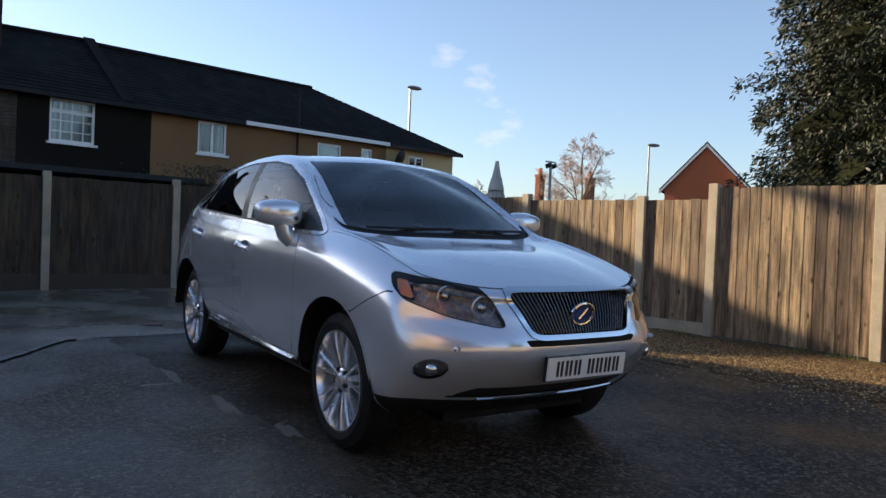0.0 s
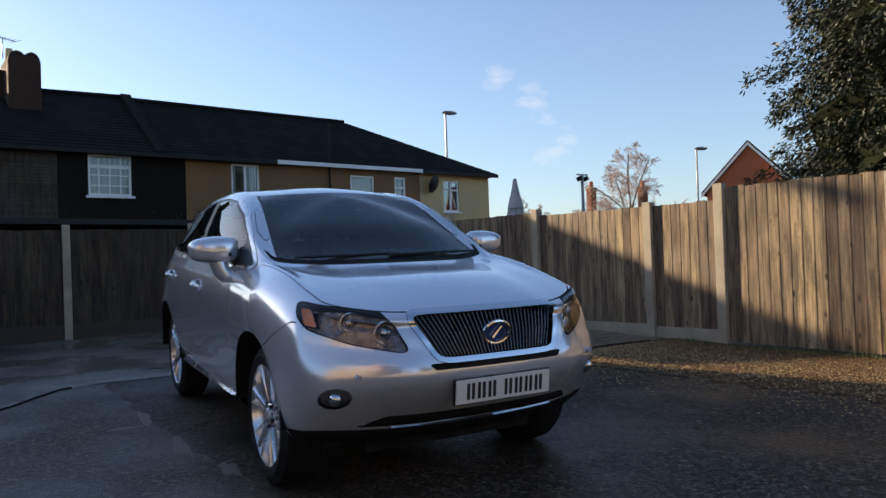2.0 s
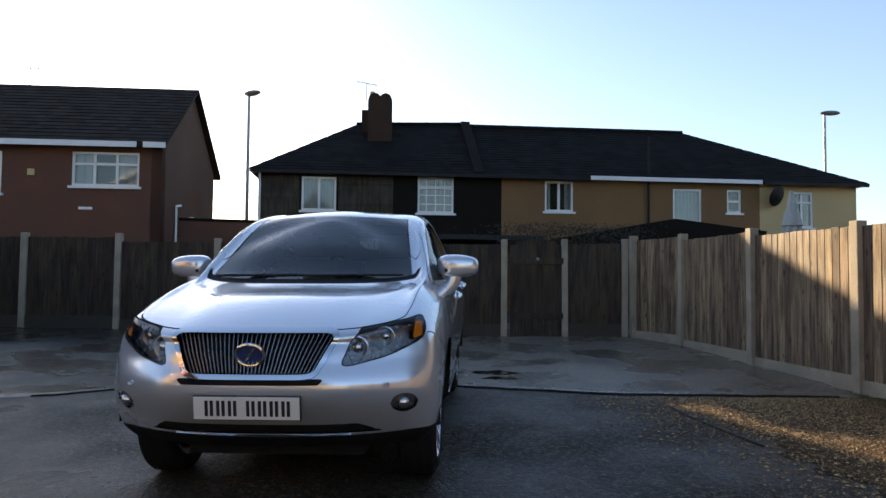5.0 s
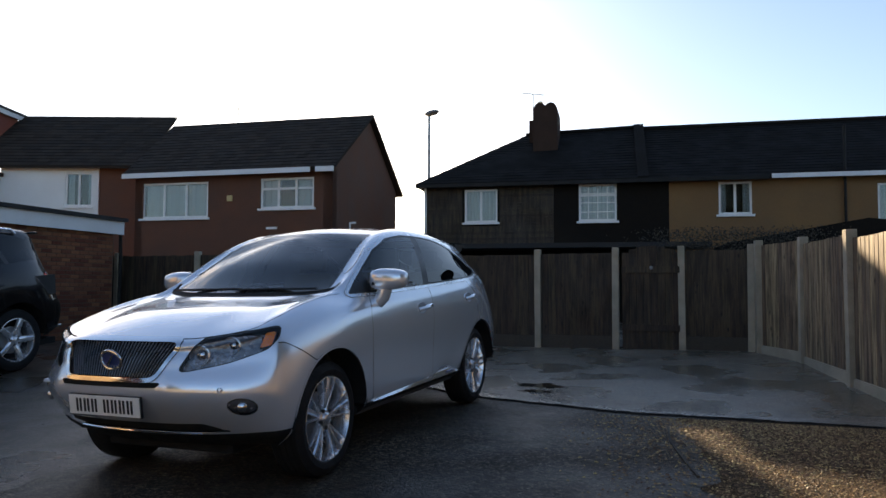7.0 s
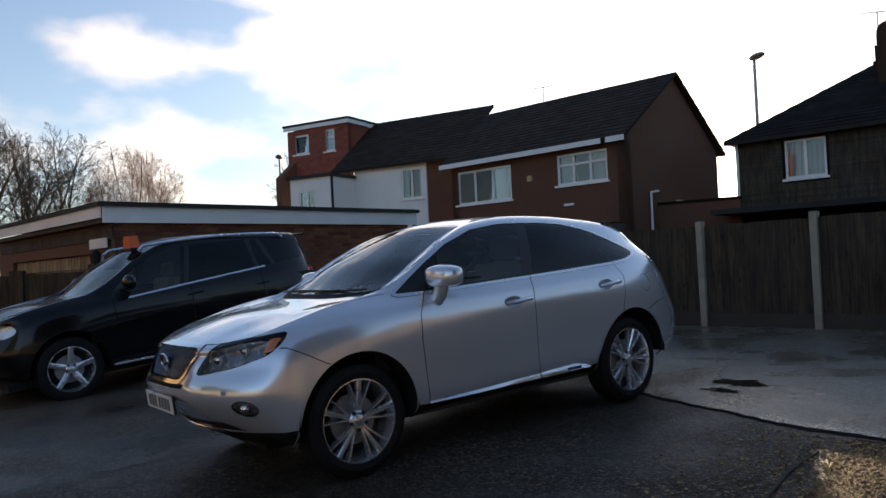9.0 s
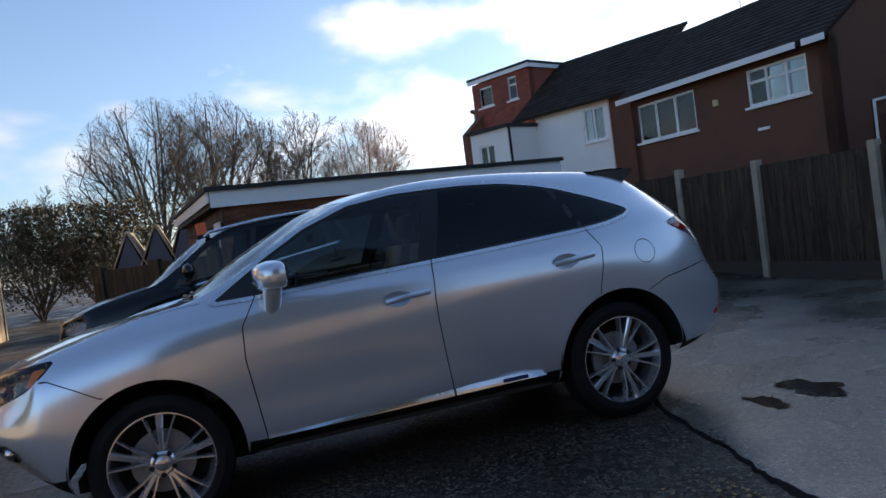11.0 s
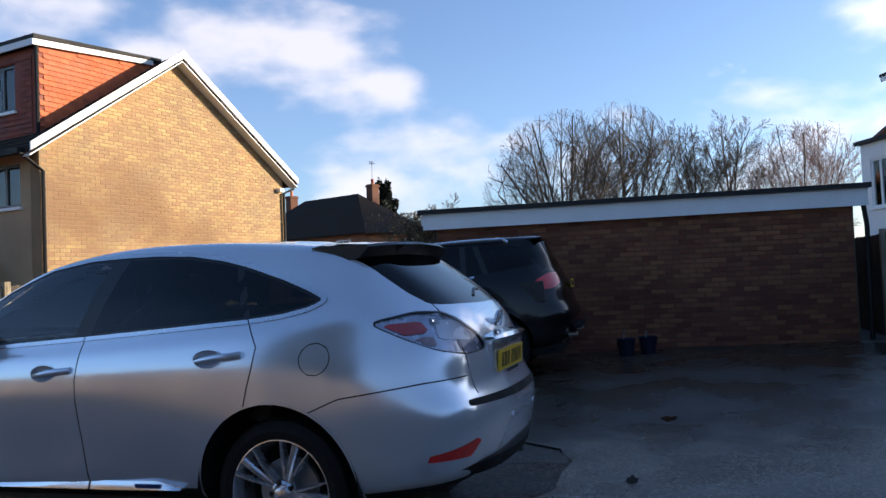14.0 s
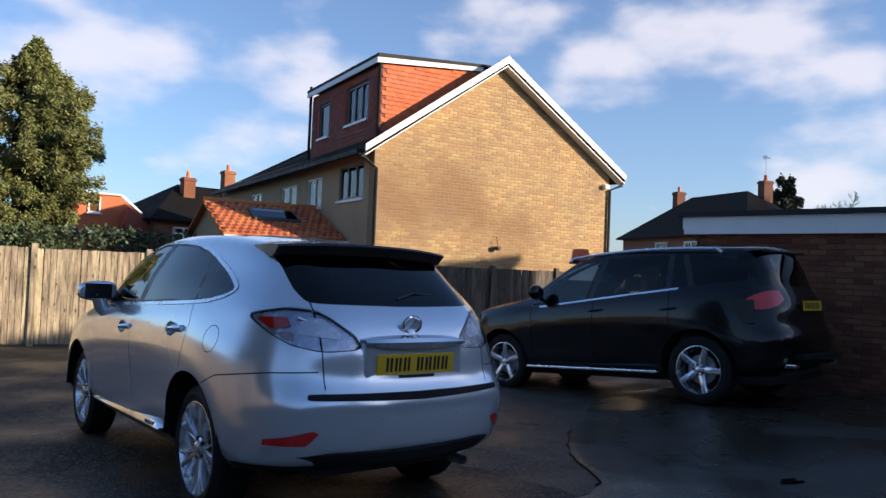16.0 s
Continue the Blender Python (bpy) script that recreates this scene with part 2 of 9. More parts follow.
def wood(name, colour, grain=0.35, rough=0.75, island=0.2):
    """Weathered sawn boards: streaks along z, knots, each board its own shade."""
    m = surface(name, colour, rough, vary=0.15, scale=2.0, fine=30, bump=0.0, island=island, tint=0.012)
    n, l = m.node_tree.nodes, m.node_tree.links
    b = n["Principled BSDF"]
    geo = n.new("ShaderNodeNewGeometry")
    mp = n.new("ShaderNodeMapping"); mp.inputs["Scale"].default_value = (70, 70, 2.2)
    l.new(geo.outputs["Position"], mp.inputs["Vector"])
    g = n.new("ShaderNodeTexNoise"); g.inputs["Scale"].default_value = 1.0; g.inputs["Detail"].default_value = 5
    l.new(mp.outputs[0], g.inputs["Vector"])
    k = n.new("ShaderNodeTexVoronoi"); k.inputs["Scale"].default_value = 1.0
    mk = n.new("ShaderNodeMapping"); mk.inputs["Scale"].default_value = (12, 12, 5.0)
    l.new(geo.outputs["Position"], mk.inputs["Vector"]); l.new(mk.outputs[0], k.inputs["Vector"])
    kr = n.new("ShaderNodeMapRange")
    kr.inputs["From Min"].default_value, kr.inputs["From Max"].default_value = 0.10, 0.26
    kr.inputs["To Min"].default_value, kr.inputs["To Max"].default_value = 0.14, 1.0
    ks = n.new("ShaderNodeSeparateColor"); l.new(k.outputs["Color"], ks.inputs[0])
    ka = n.new("ShaderNodeMath"); ka.operation = "MULTIPLY_ADD"; ka.inputs[1].default_value = 0.17
    l.new(ks.outputs[0], ka.inputs[0]); l.new(k.outputs["Distance"], ka.inputs[2])
    l.new(ka.outputs[0], kr.inputs["Value"])
    gr = n.new("ShaderNodeMapRange")
    gr.inputs["From Min"].default_value, gr.inputs["From Max"].default_value = 0.3, 0.7
    gr.inputs["To Min"].default_value, gr.inputs["To Max"].default_value = 1 - grain, 1 + grain * 0.6
    l.new(g.outputs["Fac"], gr.inputs["Value"])
    ms = n.new("ShaderNodeMapping"); ms.inputs["Scale"].default_value = (13, 13, 1.7)
    l.new(geo.outputs["Position"], ms.inputs["Vector"])
    st = n.new("ShaderNodeTexNoise"); st.inputs["Scale"].default_value = 1.0; st.inputs["Detail"].default_value = 6
    st.inputs["Roughness"].default_value = 0.65
    l.new(ms.outputs[0], st.inputs["Vector"])
    sm = n.new("ShaderNodeMapRange")
    sm.inputs["From Min"].default_value, sm.inputs["From Max"].default_value = 0.36, 0.62
    sm.inputs["To Min"].default_value, sm.inputs["To Max"].default_value = 0.36, 1.28
    l.new(st.outputs["Fac"], sm.inputs["Value"])
    mu0 = n.new("ShaderNodeMath"); mu0.operation = "MULTIPLY"
    l.new(gr.outputs[0], mu0.inputs[0]); l.new(sm.outputs[0], mu0.inputs[1])
    mu = n.new("ShaderNodeMath"); mu.operation = "MULTIPLY"
    l.new(mu0.outputs[0], mu.inputs[0]); l.new(kr.outputs[0], mu.inputs[1])
    sc = n.new("ShaderNodeVectorMath"); sc.operation = "SCALE"
    old = b.inputs["Base Color"].links[0].from_socket
    l.new(old, sc.inputs[0]); l.new(mu.outputs[0], sc.inputs["Scale"])
    l.new(sc.outputs[0], b.inputs["Base Color"])
    bp = n.new("ShaderNodeBump"); bp.inputs["Strength"].default_value = 0.35; bp.inputs["Distance"].default_value = 0.006
    l.new(g.outputs["Fac"], bp.inputs["Height"]); l.new(bp.outputs[0], b.inputs["Normal"])
    return m


def glass(name, tint, rough=0.0, ior=1.5, gloss_tint=(1, 1, 1)):
    """A thin pane: light passes tinted, Fresnel gives the gloss."""
    m = bpy.data.materials.new(name)
    m.use_nodes = True
    n, l = m.node_tree.nodes, m.node_tree.links
    n.remove(n["Principled BSDF"])
    tr, gl, fr, mx = (n.new(f"ShaderNode{k}") for k in ("BsdfTransparent", "BsdfGlossy", "Fresnel", "MixShader"))
    tr.inputs["Color"].default_value = (*tint, 1)
    gl.inputs["Color"].default_value = (*gloss_tint, 1)
    gl.inputs["Roughness"].default_value = rough
    fr.inputs["IOR"].default_value = ior
    l.new(fr.outputs[0], mx.inputs[0]); l.new(tr.outputs[0], mx.inputs[1]); l.new(gl.outputs[0], mx.inputs[2])
    l.new(mx.outputs[0], n["Material Output"].inputs[0])
    MATS[name] = m
    return m


def part(name, bm, material, parent=None, label="", smooth=False, m=None, sharp=35):
    """Links a bmesh as ONE mesh object under a thing or a part, in the parent's own space."""
    me = bpy.data.meshes.new(name)
    bmesh.ops.recalc_face_normals(bm, faces=bm.faces[:])
    bm.to_mesh(me)
    bm.free()
    if smooth:
        for p in me.polygons:
            p.use_smooth = True
        me.set_sharp_from_angle(angle=radians(sharp))
    me.materials.append(material)
    ob = new(name, me)
    if parent:
        ob.parent = parent
    if m is not None:
        ob.matrix_basis = m
    if label:
        tagged(ob, label)
    return ob


def thing(name, label, category, m=None, group="", kind=""):
    ob = new(name)
    ob.empty_display_size = 0.2
    if m is not None:
        ob.matrix_basis = m
    return tagged(ob, label, category, group, kind)


def boxes(*specs, bevel=0.0, m=None):
    """A bmesh of boxes, each (x0, x1, y0, y1, z0, z1)."""
    bm = bmesh.new()
    for x0, x1, y0, y1, z0, z1 in specs:
        t = Matrix.Translation(((x0 + x1) / 2, (y0 + y1) / 2, (z0 + z1) / 2)) @ Matrix.Diagonal((abs(x1 - x0), abs(y1 - y0), abs(z1 - z0), 1))
        bmesh.ops.create_cube(bm, size=1.0, matrix=(m @ t) if m is not None else t)
    if bevel:
        bmesh.ops.bevel(bm, geom=bm.edges[:], offset=bevel, segments=2, profile=0.7, affect="EDGES")
    return bm


def tube(points, r0, r1=None, sides=8, closed_ends=True):
    """A bmesh tube along points, tapering from r0 to r1."""
    bm = bmesh.new()
    add_tube(bm, points, r0, r0 if r1 is None else r1, sides, closed_ends)
    return bm


def add_tube(bm, points, r0, r1, sides=8, ends=True):
    pts = [Vector(p) for p in points]
    rings, up = [], None
    for i, p in enumerate(pts):
        d = (pts[min(i + 1, len(pts) - 1)] - pts[max(i - 1, 0)]).normalized()
        if up is None:
            up = Vector((0, 0, 1)) if abs(d.z) < 0.9 else Vector((1, 0, 0))
        s = d.cross(up).normalized()
        up = s.cross(d).normalized()
        r = r0 + (r1 - r0) * i / max(1, len(pts) - 1)
        rings.append([bm.verts.new(p + r * (math.cos(a) * s + math.sin(a) * up)) for a in (2 * math.pi * k / sides for k in range(sides))])
    for a, b in zip(rings, rings[1:]):
        for k in range(sides):
            bm.faces.new((a[k], a[(k + 1) % sides], b[(k + 1) % sides], b[k]))
    if ends and sides > 2:
        bm.faces.new(rings[0][::-1])
        bm.faces.new(rings[-1])


def prism(outline, y0, y1, axis="y"):
    """A bmesh prism: the outline [(a, b)] in the plane across the axis, from y0 to y1 along it."""
    bm = bmesh.new()

    def at(a, b, c):
        return {"y": (a, c, b), "x": (c, a, b), "z": (a, b, c)}[axis]
    lo = [bm.verts.new(at(a, b, y0)) for a, b in outline]
    hi = [bm.verts.new(at(a, b, y1)) for a, b in outline]
    bm.faces.new(lo)
    bm.faces.new(hi[::-1])
    for k in range(len(lo)):
        j = (k + 1) % len(lo)
        bm.faces.new((lo[k], hi[k], hi[j], lo[j]))
    return bm


def lathe(profile, sides=32, axis="x", arc=2 * math.pi):
    """A bmesh turned about an axis; profile is [(along, radius)]."""
    bm = bmesh.new()
    rows = []
    n = sides if arc > 6.28 else sides + 1
    for h, r in profile:
        row = []
        for k in range(n):
            a = arc * k / sides
            c, s = r * math.cos(a), r * math.sin(a)
            row.append(bm.verts.new({"x": (h, c, s), "y": (c, h, s), "z": (c, s, h)}[axis]))
        rows.append(row)
    for a, b in zip(rows, rows[1:]):
        for k in range(sides):
            j = (k + 1) % n
            bm.faces.new((a[k], a[j], b[j], b[k]))
    return bm


def ground_z(x, y):
    """The yard falls gently from its west end towards the open drive."""
    yy = max(-9.0, min(y, 2.0))
    xx = max(-6.0, min(x, 3.0))
    z = -0.010 * xx - 0.030 * yy
    rise = max(0.0, min(1.0, (x - 2.5) / 2.5)) * max(0.0, min(1.0, (1.8 - y) / 2.6))
    z += 0.10 * rise * rise * (3 - 2 * rise)
    if y > 2.0:
        z += -0.030 * (1 - math.exp(-(y - 2.0) / 1.0))
    return z


def tilt_at(x, y, heading):
    """A pose that stands on the sloping yard with its +y axis along the heading (degrees from +y, anticlockwise)."""
    e = 0.5
    nrm = Vector((-(ground_z(x + e, y) - ground_z(x - e, y)) / (2 * e), -(ground_z(x, y + e) - ground_z(x, y - e)) / (2 * e), 1)).normalized()
    fwd = Vector((-math.sin(radians(heading)), math.cos(radians(heading)), 0))
    fwd = (fwd - nrm * fwd.dot(nrm)).normalized()
    right = fwd.cross(nrm)
    r = Matrix((right, fwd, nrm)).transposed().to_4x4()
    return Matrix.Translation((x, y, ground_z(x, y))) @ r


def frame_at(ox, oy, ux, uy, oz=0.0, skew=None):
    """A building's own space: x along its front, y into it, z up."""
    u = Vector((ux, uy, 0)).normalized()
    v = Vector((skew[0], skew[1], 0)).normalized() if skew else Vector((-u.y, u.x, 0))
    m = Matrix((u, v, Vector((0, 0, 1)))).transposed().to_4x4()
    return Matrix.Translation((ox, oy, oz)) @ m

chipped(surface("asphalt", (0.050, 0.040, 0.029), 0.54, spec=0.28, vary=0.5, scale=0.9, fine=120, bump=0.15, bump_scale=160, stain=(0.030, 0.024, 0.017), stain_amount=0.7, rough_vary=0.26), 0.9, (48.0, 130.0), 0.4)
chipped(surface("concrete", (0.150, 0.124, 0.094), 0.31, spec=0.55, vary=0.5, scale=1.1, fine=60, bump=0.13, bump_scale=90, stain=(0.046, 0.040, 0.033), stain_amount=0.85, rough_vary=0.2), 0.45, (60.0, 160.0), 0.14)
chipped(surface("worn_asphalt", (0.061, 0.049, 0.035), 0.48, spec=0.45, vary=0.5, scale=0.8, fine=90, bump=0.15, bump_scale=140, stain=(0.045, 0.037, 0.027), stain_amount=0.7, rough_vary=0.25), 0.7, (50.0, 140.0), 0.3)


def dark_blend(m, dark):
    """Mixes the concrete into a darker colour towards the garage, with a ragged blotchy limit."""
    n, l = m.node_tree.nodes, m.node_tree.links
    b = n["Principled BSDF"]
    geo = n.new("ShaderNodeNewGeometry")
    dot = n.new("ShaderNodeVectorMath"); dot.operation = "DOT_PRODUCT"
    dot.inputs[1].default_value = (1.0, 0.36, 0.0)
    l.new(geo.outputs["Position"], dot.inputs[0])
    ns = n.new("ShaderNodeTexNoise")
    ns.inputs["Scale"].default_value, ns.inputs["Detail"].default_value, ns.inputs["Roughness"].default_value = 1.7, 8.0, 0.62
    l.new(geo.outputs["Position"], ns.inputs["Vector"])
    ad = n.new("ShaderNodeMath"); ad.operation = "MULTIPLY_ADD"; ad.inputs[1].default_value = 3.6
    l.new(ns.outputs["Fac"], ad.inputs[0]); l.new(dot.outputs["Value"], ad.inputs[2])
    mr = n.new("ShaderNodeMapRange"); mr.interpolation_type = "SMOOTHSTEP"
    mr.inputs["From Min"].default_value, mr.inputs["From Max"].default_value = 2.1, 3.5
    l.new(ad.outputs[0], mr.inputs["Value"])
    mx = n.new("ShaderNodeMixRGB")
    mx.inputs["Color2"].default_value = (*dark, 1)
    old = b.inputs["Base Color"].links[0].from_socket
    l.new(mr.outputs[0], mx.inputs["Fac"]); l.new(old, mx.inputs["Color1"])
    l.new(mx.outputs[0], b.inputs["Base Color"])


dark_blend(MATS["concrete"], (0.050, 0.040, 0.029))
surface("pale_scuff", (0.20, 0.175, 0.145), 0.6, vary=0.4, scale=5, fine=60, bump=0.2, bump_scale=120)
surface("dark_brick", (0.050, 0.029, 0.021), 0.9, spec=0.2, vary=0.3, scale=3, bump=0.3)
surface("crack_fill", (0.016, 0.014, 0.012), 0.9, spec=0.2, vary=0.5, scale=6, bump=0.5)
surface("puddle_water", (0.016, 0.012, 0.010), 0.09, vary=0.2, scale=5, bump=0.02, bump_scale=20, rough_vary=0.03)
surface("stones", (0.28, 0.18, 0.09), 0.65, spec=0.3, vary=0.3, scale=20, bump=0.2, island=0.75, tint=0.03)
chipped(surface("grit", (0.085, 0.053, 0.027), 0.9, spec=0.15, vary=0.45, scale=5, fine=150, bump=0.5, bump_scale=120), 0.8, (70.0, 160.0), 0.8)
surface("grass_blades", (0.08, 0.12, 0.03), 0.6, vary=0.4, scale=3, bump=0, island=0.4)
surface("post_concrete", (0.37, 0.32, 0.245), 0.85, vary=0.25, scale=5, fine=70, bump=0.3, bump_scale=150, stain=(0.22, 0.22, 0.16), stain_amount=0.5)
wood("fence_board", (0.245, 0.172, 0.106), 0.5, island=0.42)
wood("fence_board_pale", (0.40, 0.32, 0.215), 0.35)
# older boards; shade below the gable is put into this colour as well
wood("fence_board_old_shaded", (0.105, 0.080, 0.060), 0.45, island=0.35)
# dark brown, with the back-lit west fence's shade put into the colour
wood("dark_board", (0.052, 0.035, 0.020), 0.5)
# dark grey-brown for the west fence's gravel boards and the edging strip
surface("drab_board", (0.055, 0.046, 0.035), 0.85, vary=0.35, scale=3, bump=0.25)
surface("brick_red", (0.195, 0.076, 0.044), 0.9, spec=0.2, vary=0.3, scale=1.0, fine=60, bump=0.3, island=0.33, tint=0.010, stain=(0.07, 0.03, 0.02), stain_amount=0.5)
surface("brick_buff", (0.375, 0.245, 0.118), 0.85, vary=0.34, scale=1.1, fine=30, bump=0.4, island=0.15, tint=0.014, stain=(0.22, 0.12, 0.058), stain_amount=0.85)
surface("brick_orange", (0.25, 0.11, 0.052), 0.88, vary=0.25, scale=1.4, fine=50, bump=0.25, stain=(0.24, 0.11, 0.06), stain_amount=0.5)
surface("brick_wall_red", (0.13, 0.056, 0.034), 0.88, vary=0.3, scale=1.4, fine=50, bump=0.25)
surface("mortar", (0.105, 0.075, 0.052), 0.9, vary=0.2, scale=3, bump=0.3)
surface("mortar_buff", (0.27, 0.19, 0.11), 0.9, vary=0.2, scale=2, bump=0.3)
surface("render_white", (0.80, 0.80, 0.78), 0.8, vary=0.06, scale=1.2, bump=0.15, bump_scale=40)
surface("render_brown", (0.21, 0.115, 0.048), 0.85, vary=0.22, scale=0.8, bump=0.3, bump_scale=60, stain=(0.16, 0.09, 0.04))
surface("render_yellow", (0.55, 0.43, 0.22), 0.85, vary=0.12, scale=0.8, bump=0.3, bump_scale=60)
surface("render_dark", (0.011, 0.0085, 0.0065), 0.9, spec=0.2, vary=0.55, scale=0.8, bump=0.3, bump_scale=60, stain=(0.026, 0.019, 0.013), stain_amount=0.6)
surface("render_tan", (0.42, 0.31, 0.19), 0.85, vary=0.2, scale=1.0, bump=0.3)
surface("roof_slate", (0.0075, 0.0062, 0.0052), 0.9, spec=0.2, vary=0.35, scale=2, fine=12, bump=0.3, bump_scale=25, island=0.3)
surface("roof_tile_dark", (0.034, 0.025, 0.019), 0.9, spec=0.2, vary=0.35, scale=1.5, bump=0.3, bump_scale=25, island=0.3)
surface("roof_tile_orange", (0.52, 0.15, 0.055), 0.75, vary=0.15, scale=3, bump=0.2, island=0.2, tint=0.01)
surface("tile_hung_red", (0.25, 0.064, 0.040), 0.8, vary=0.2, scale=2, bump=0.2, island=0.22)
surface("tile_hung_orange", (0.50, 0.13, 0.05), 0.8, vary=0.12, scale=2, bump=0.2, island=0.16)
surface("white_upvc", (0.80, 0.80, 0.79), 0.35, vary=0.04, scale=4, bump=0)
surface("grey_upvc", (0.09, 0.09, 0.095), 0.4, vary=0.05, scale=4, bump=0)
surface("fascia_white", (0.76, 0.77, 0.78), 0.5, vary=0.08, scale=2, bump=0.05)
surface("felt_black", (0.025, 0.025, 0.026), 0.85, vary=0.4, scale=3, bump=0.4, bump_scale=40)
surface("black_plastic", (0.009, 0.009, 0.009), 0.6, spec=0.3, vary=0.2, scale=5, bump=0.05)
surface("galvanised", (0.35, 0.36, 0.37), 0.5, metal=0.6, vary=0.2, scale=6, bump=0.05)
surface("curtain", (0.78, 0.78, 0.75), 0.9, vary=0.15, scale=6, bump=0)
surface("room_shade", (0.05, 0.048, 0.045), 0.9, vary=0.2, scale=2, bump=0)
surface("bark", (0.11, 0.085, 0.065), 0.9, vary=0.35, scale=4, fine=25, bump=0.6, bump_scale=30)
surface("twig_pale", (0.135, 0.105, 0.075), 0.9, vary=0.3, scale=3, bump=0)
surface("scrub_brown", (0.085, 0.07, 0.038), 0.8, vary=0.4, scale=2.0, bump=0, island=0.45)
surface("twig_birch", (0.36, 0.25, 0.20), 0.9, vary=0.3, scale=3, bump=0)
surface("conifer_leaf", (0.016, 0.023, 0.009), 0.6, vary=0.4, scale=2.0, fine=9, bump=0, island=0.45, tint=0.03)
surface("hedge_leaf", (0.045, 0.07, 0.028), 0.6, vary=0.4, scale=2.0, bump=0, island=0.4)
surface("canvas_grey", (0.50, 0.50, 0.49), 0.9, vary=0.12, scale=5, bump=0.2)
surface("orange_plastic", (0.75, 0.12, 0.03), 0.5, vary=0.1, scale=5, bump=0)
surface("bucket_blue", (0.006, 0.009, 0.028), 0.45, vary=0.1, scale=6, bump=0)
surface("shed_blue", (0.085, 0.10, 0.135), 0.8, vary=0.2, scale=1, bump=0.2)
glass("house_glass", (0.75, 0.80, 0.82), 0.0, 1.55)

# ---- ground ----
def sheet(xs, ys, dz=0.0):
    bm = bmesh.new()
    g = [[bm.verts.new((x, y, ground_z(x, y) + dz)) for x in xs] for y in ys]
    for a, b in zip(g, g[1:]):
        for k in range(len(xs) - 1):
            bm.faces.new((a[k], a[k + 1], b[k + 1], b[k]))
    return bm


XS = [-600, -200, -80, -40, -20, -12] + [-8 + 0.5 * k for k in range(45)] + [18, 25, 45, 90, 200, 600]
YS = [-600, -200, -80, -40, -25, -16] + [-10 + 0.5 * k for k in range(45)] + [16, 25, 45, 90, 200, 600]
tagged(part("ground", sheet(XS, YS), MATS["asphalt"], smooth=True), "dark damp worn asphalt yard and ground around it", "ground", kind="structure")


def edge_y(x):
    """The far edge of the asphalt, where the concrete begins."""
    knots = ((-6, -1.15), (-3.5, -1.2), (-2.2, -1.24), (-0.83, -1.60), (0.63, -2.38), (1.41, -2.38), (1.72, -2.24), (2.02, -1.80), (2.25, -1.48), (2.8, -0.98), (4.5, 0.2), (9, 1.0))
    for (x0, y0), (x1, y1) in zip(knots, knots[1:]):
        if x <= x1:
            return y0 + (y1 - y0) * (x - x0) / (x1 - x0) + 0.035 * noise.noise((x * 2.3, 0.7, 0)) + 0.015 * noise.noise((x * 9, 3.7, 0))
    return 1.0


def slab():
    bm = bmesh.new()
    rows = []
    for j in range(30):
        f = (j / 29) ** 1.3
        row = []
        for k in range(127):
            x = -4.6 + 0.1 * k
            y = edge_y(x) * (1 - f) - 6.6 * f
            row.append(bm.verts.new((x, y, ground_z(x, y) + (0.018 if j else 0.006))))
        rows.append(row)
    for a, b in zip(rows, rows[1:]):
        for k in range(126):
            bm.faces.new((a[k], b[k], b[k + 1], a[k + 1]))
    return bm


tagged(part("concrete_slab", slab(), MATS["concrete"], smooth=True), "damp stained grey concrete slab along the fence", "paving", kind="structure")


def crack():
    bm = bmesh.new()
    xs = [-4.4 + 0.03 * k for k in range(250)]
    lo, hi = [], []
    for x in xs:
        y = edge_y(x) + 0.01
        w = 0.014 + 0.04 * abs(noise.noise((x * 3.1, 5.2, 0))) + 0.03 * abs(noise.noise((x * 11.0, 1.2, 0)))
        w = (w - 0.016) * float(np.interp(x, (-0.5, 0.1, 1.5, 1.8, 2.3, 2.7), (1.0, 0.1, 0.02, 0.35, 0.45, 0.7))) * (0.55 + 0.9 * abs(noise.noise((x * 1.7, 8.1, 0)))) + 0.004
        y += 0.02 * noise.noise((x * 5.0, 1.9, 0)) + 0.010 * noise.noise((x * 23.0, 6.1, 0))
        y += 0.012 * noise.noise((x * 9.0, 3.3, 0))
        lo.append(bm.verts.new((x, y - w * 0.6, ground_z(x, y) + 0.0215)))
        hi.append(bm.verts.new((x, y + w, ground_z(x, y) + 0.003)))
    for k in range(len(xs) - 1):
        if max((hi[k].co - lo[k].co).xy.length, (hi[k + 1].co - lo[k + 1].co).xy.length) > 0.009:
            bm.faces.new((lo[k], lo[k + 1], hi[k + 1], hi[k]))
    return bm


tagged(part("joint_crack", crack(), MATS["crack_fill"]), "dark ragged crack between asphalt and concrete", "crack", kind="structure")


def blot(cx, cy, rx, ry, seed, dz):
    bm = bmesh.new()
    c = bm.verts.new((cx, cy, ground_z(cx, cy) + dz))
    ring = []
    for k in range(40):
        a = 2 * math.pi * k / 40
        r = 1 + 0.6 * noise.noise((math.cos(a) * 1.5 + seed, math.sin(a) * 1.5, seed)) + 0.4 * noise.noise((math.cos(a) * 5 + seed, math.sin(a) * 5, 2))
        x, y = cx + rx * r * math.cos(a), cy + ry * r * math.sin(a)
        ring.append(bm.verts.new((x, y, ground_z(x, y) + dz)))
    for k in range(40):
        bm.faces.new((c, ring[k], ring[(k + 1) % 40]))
    return bm


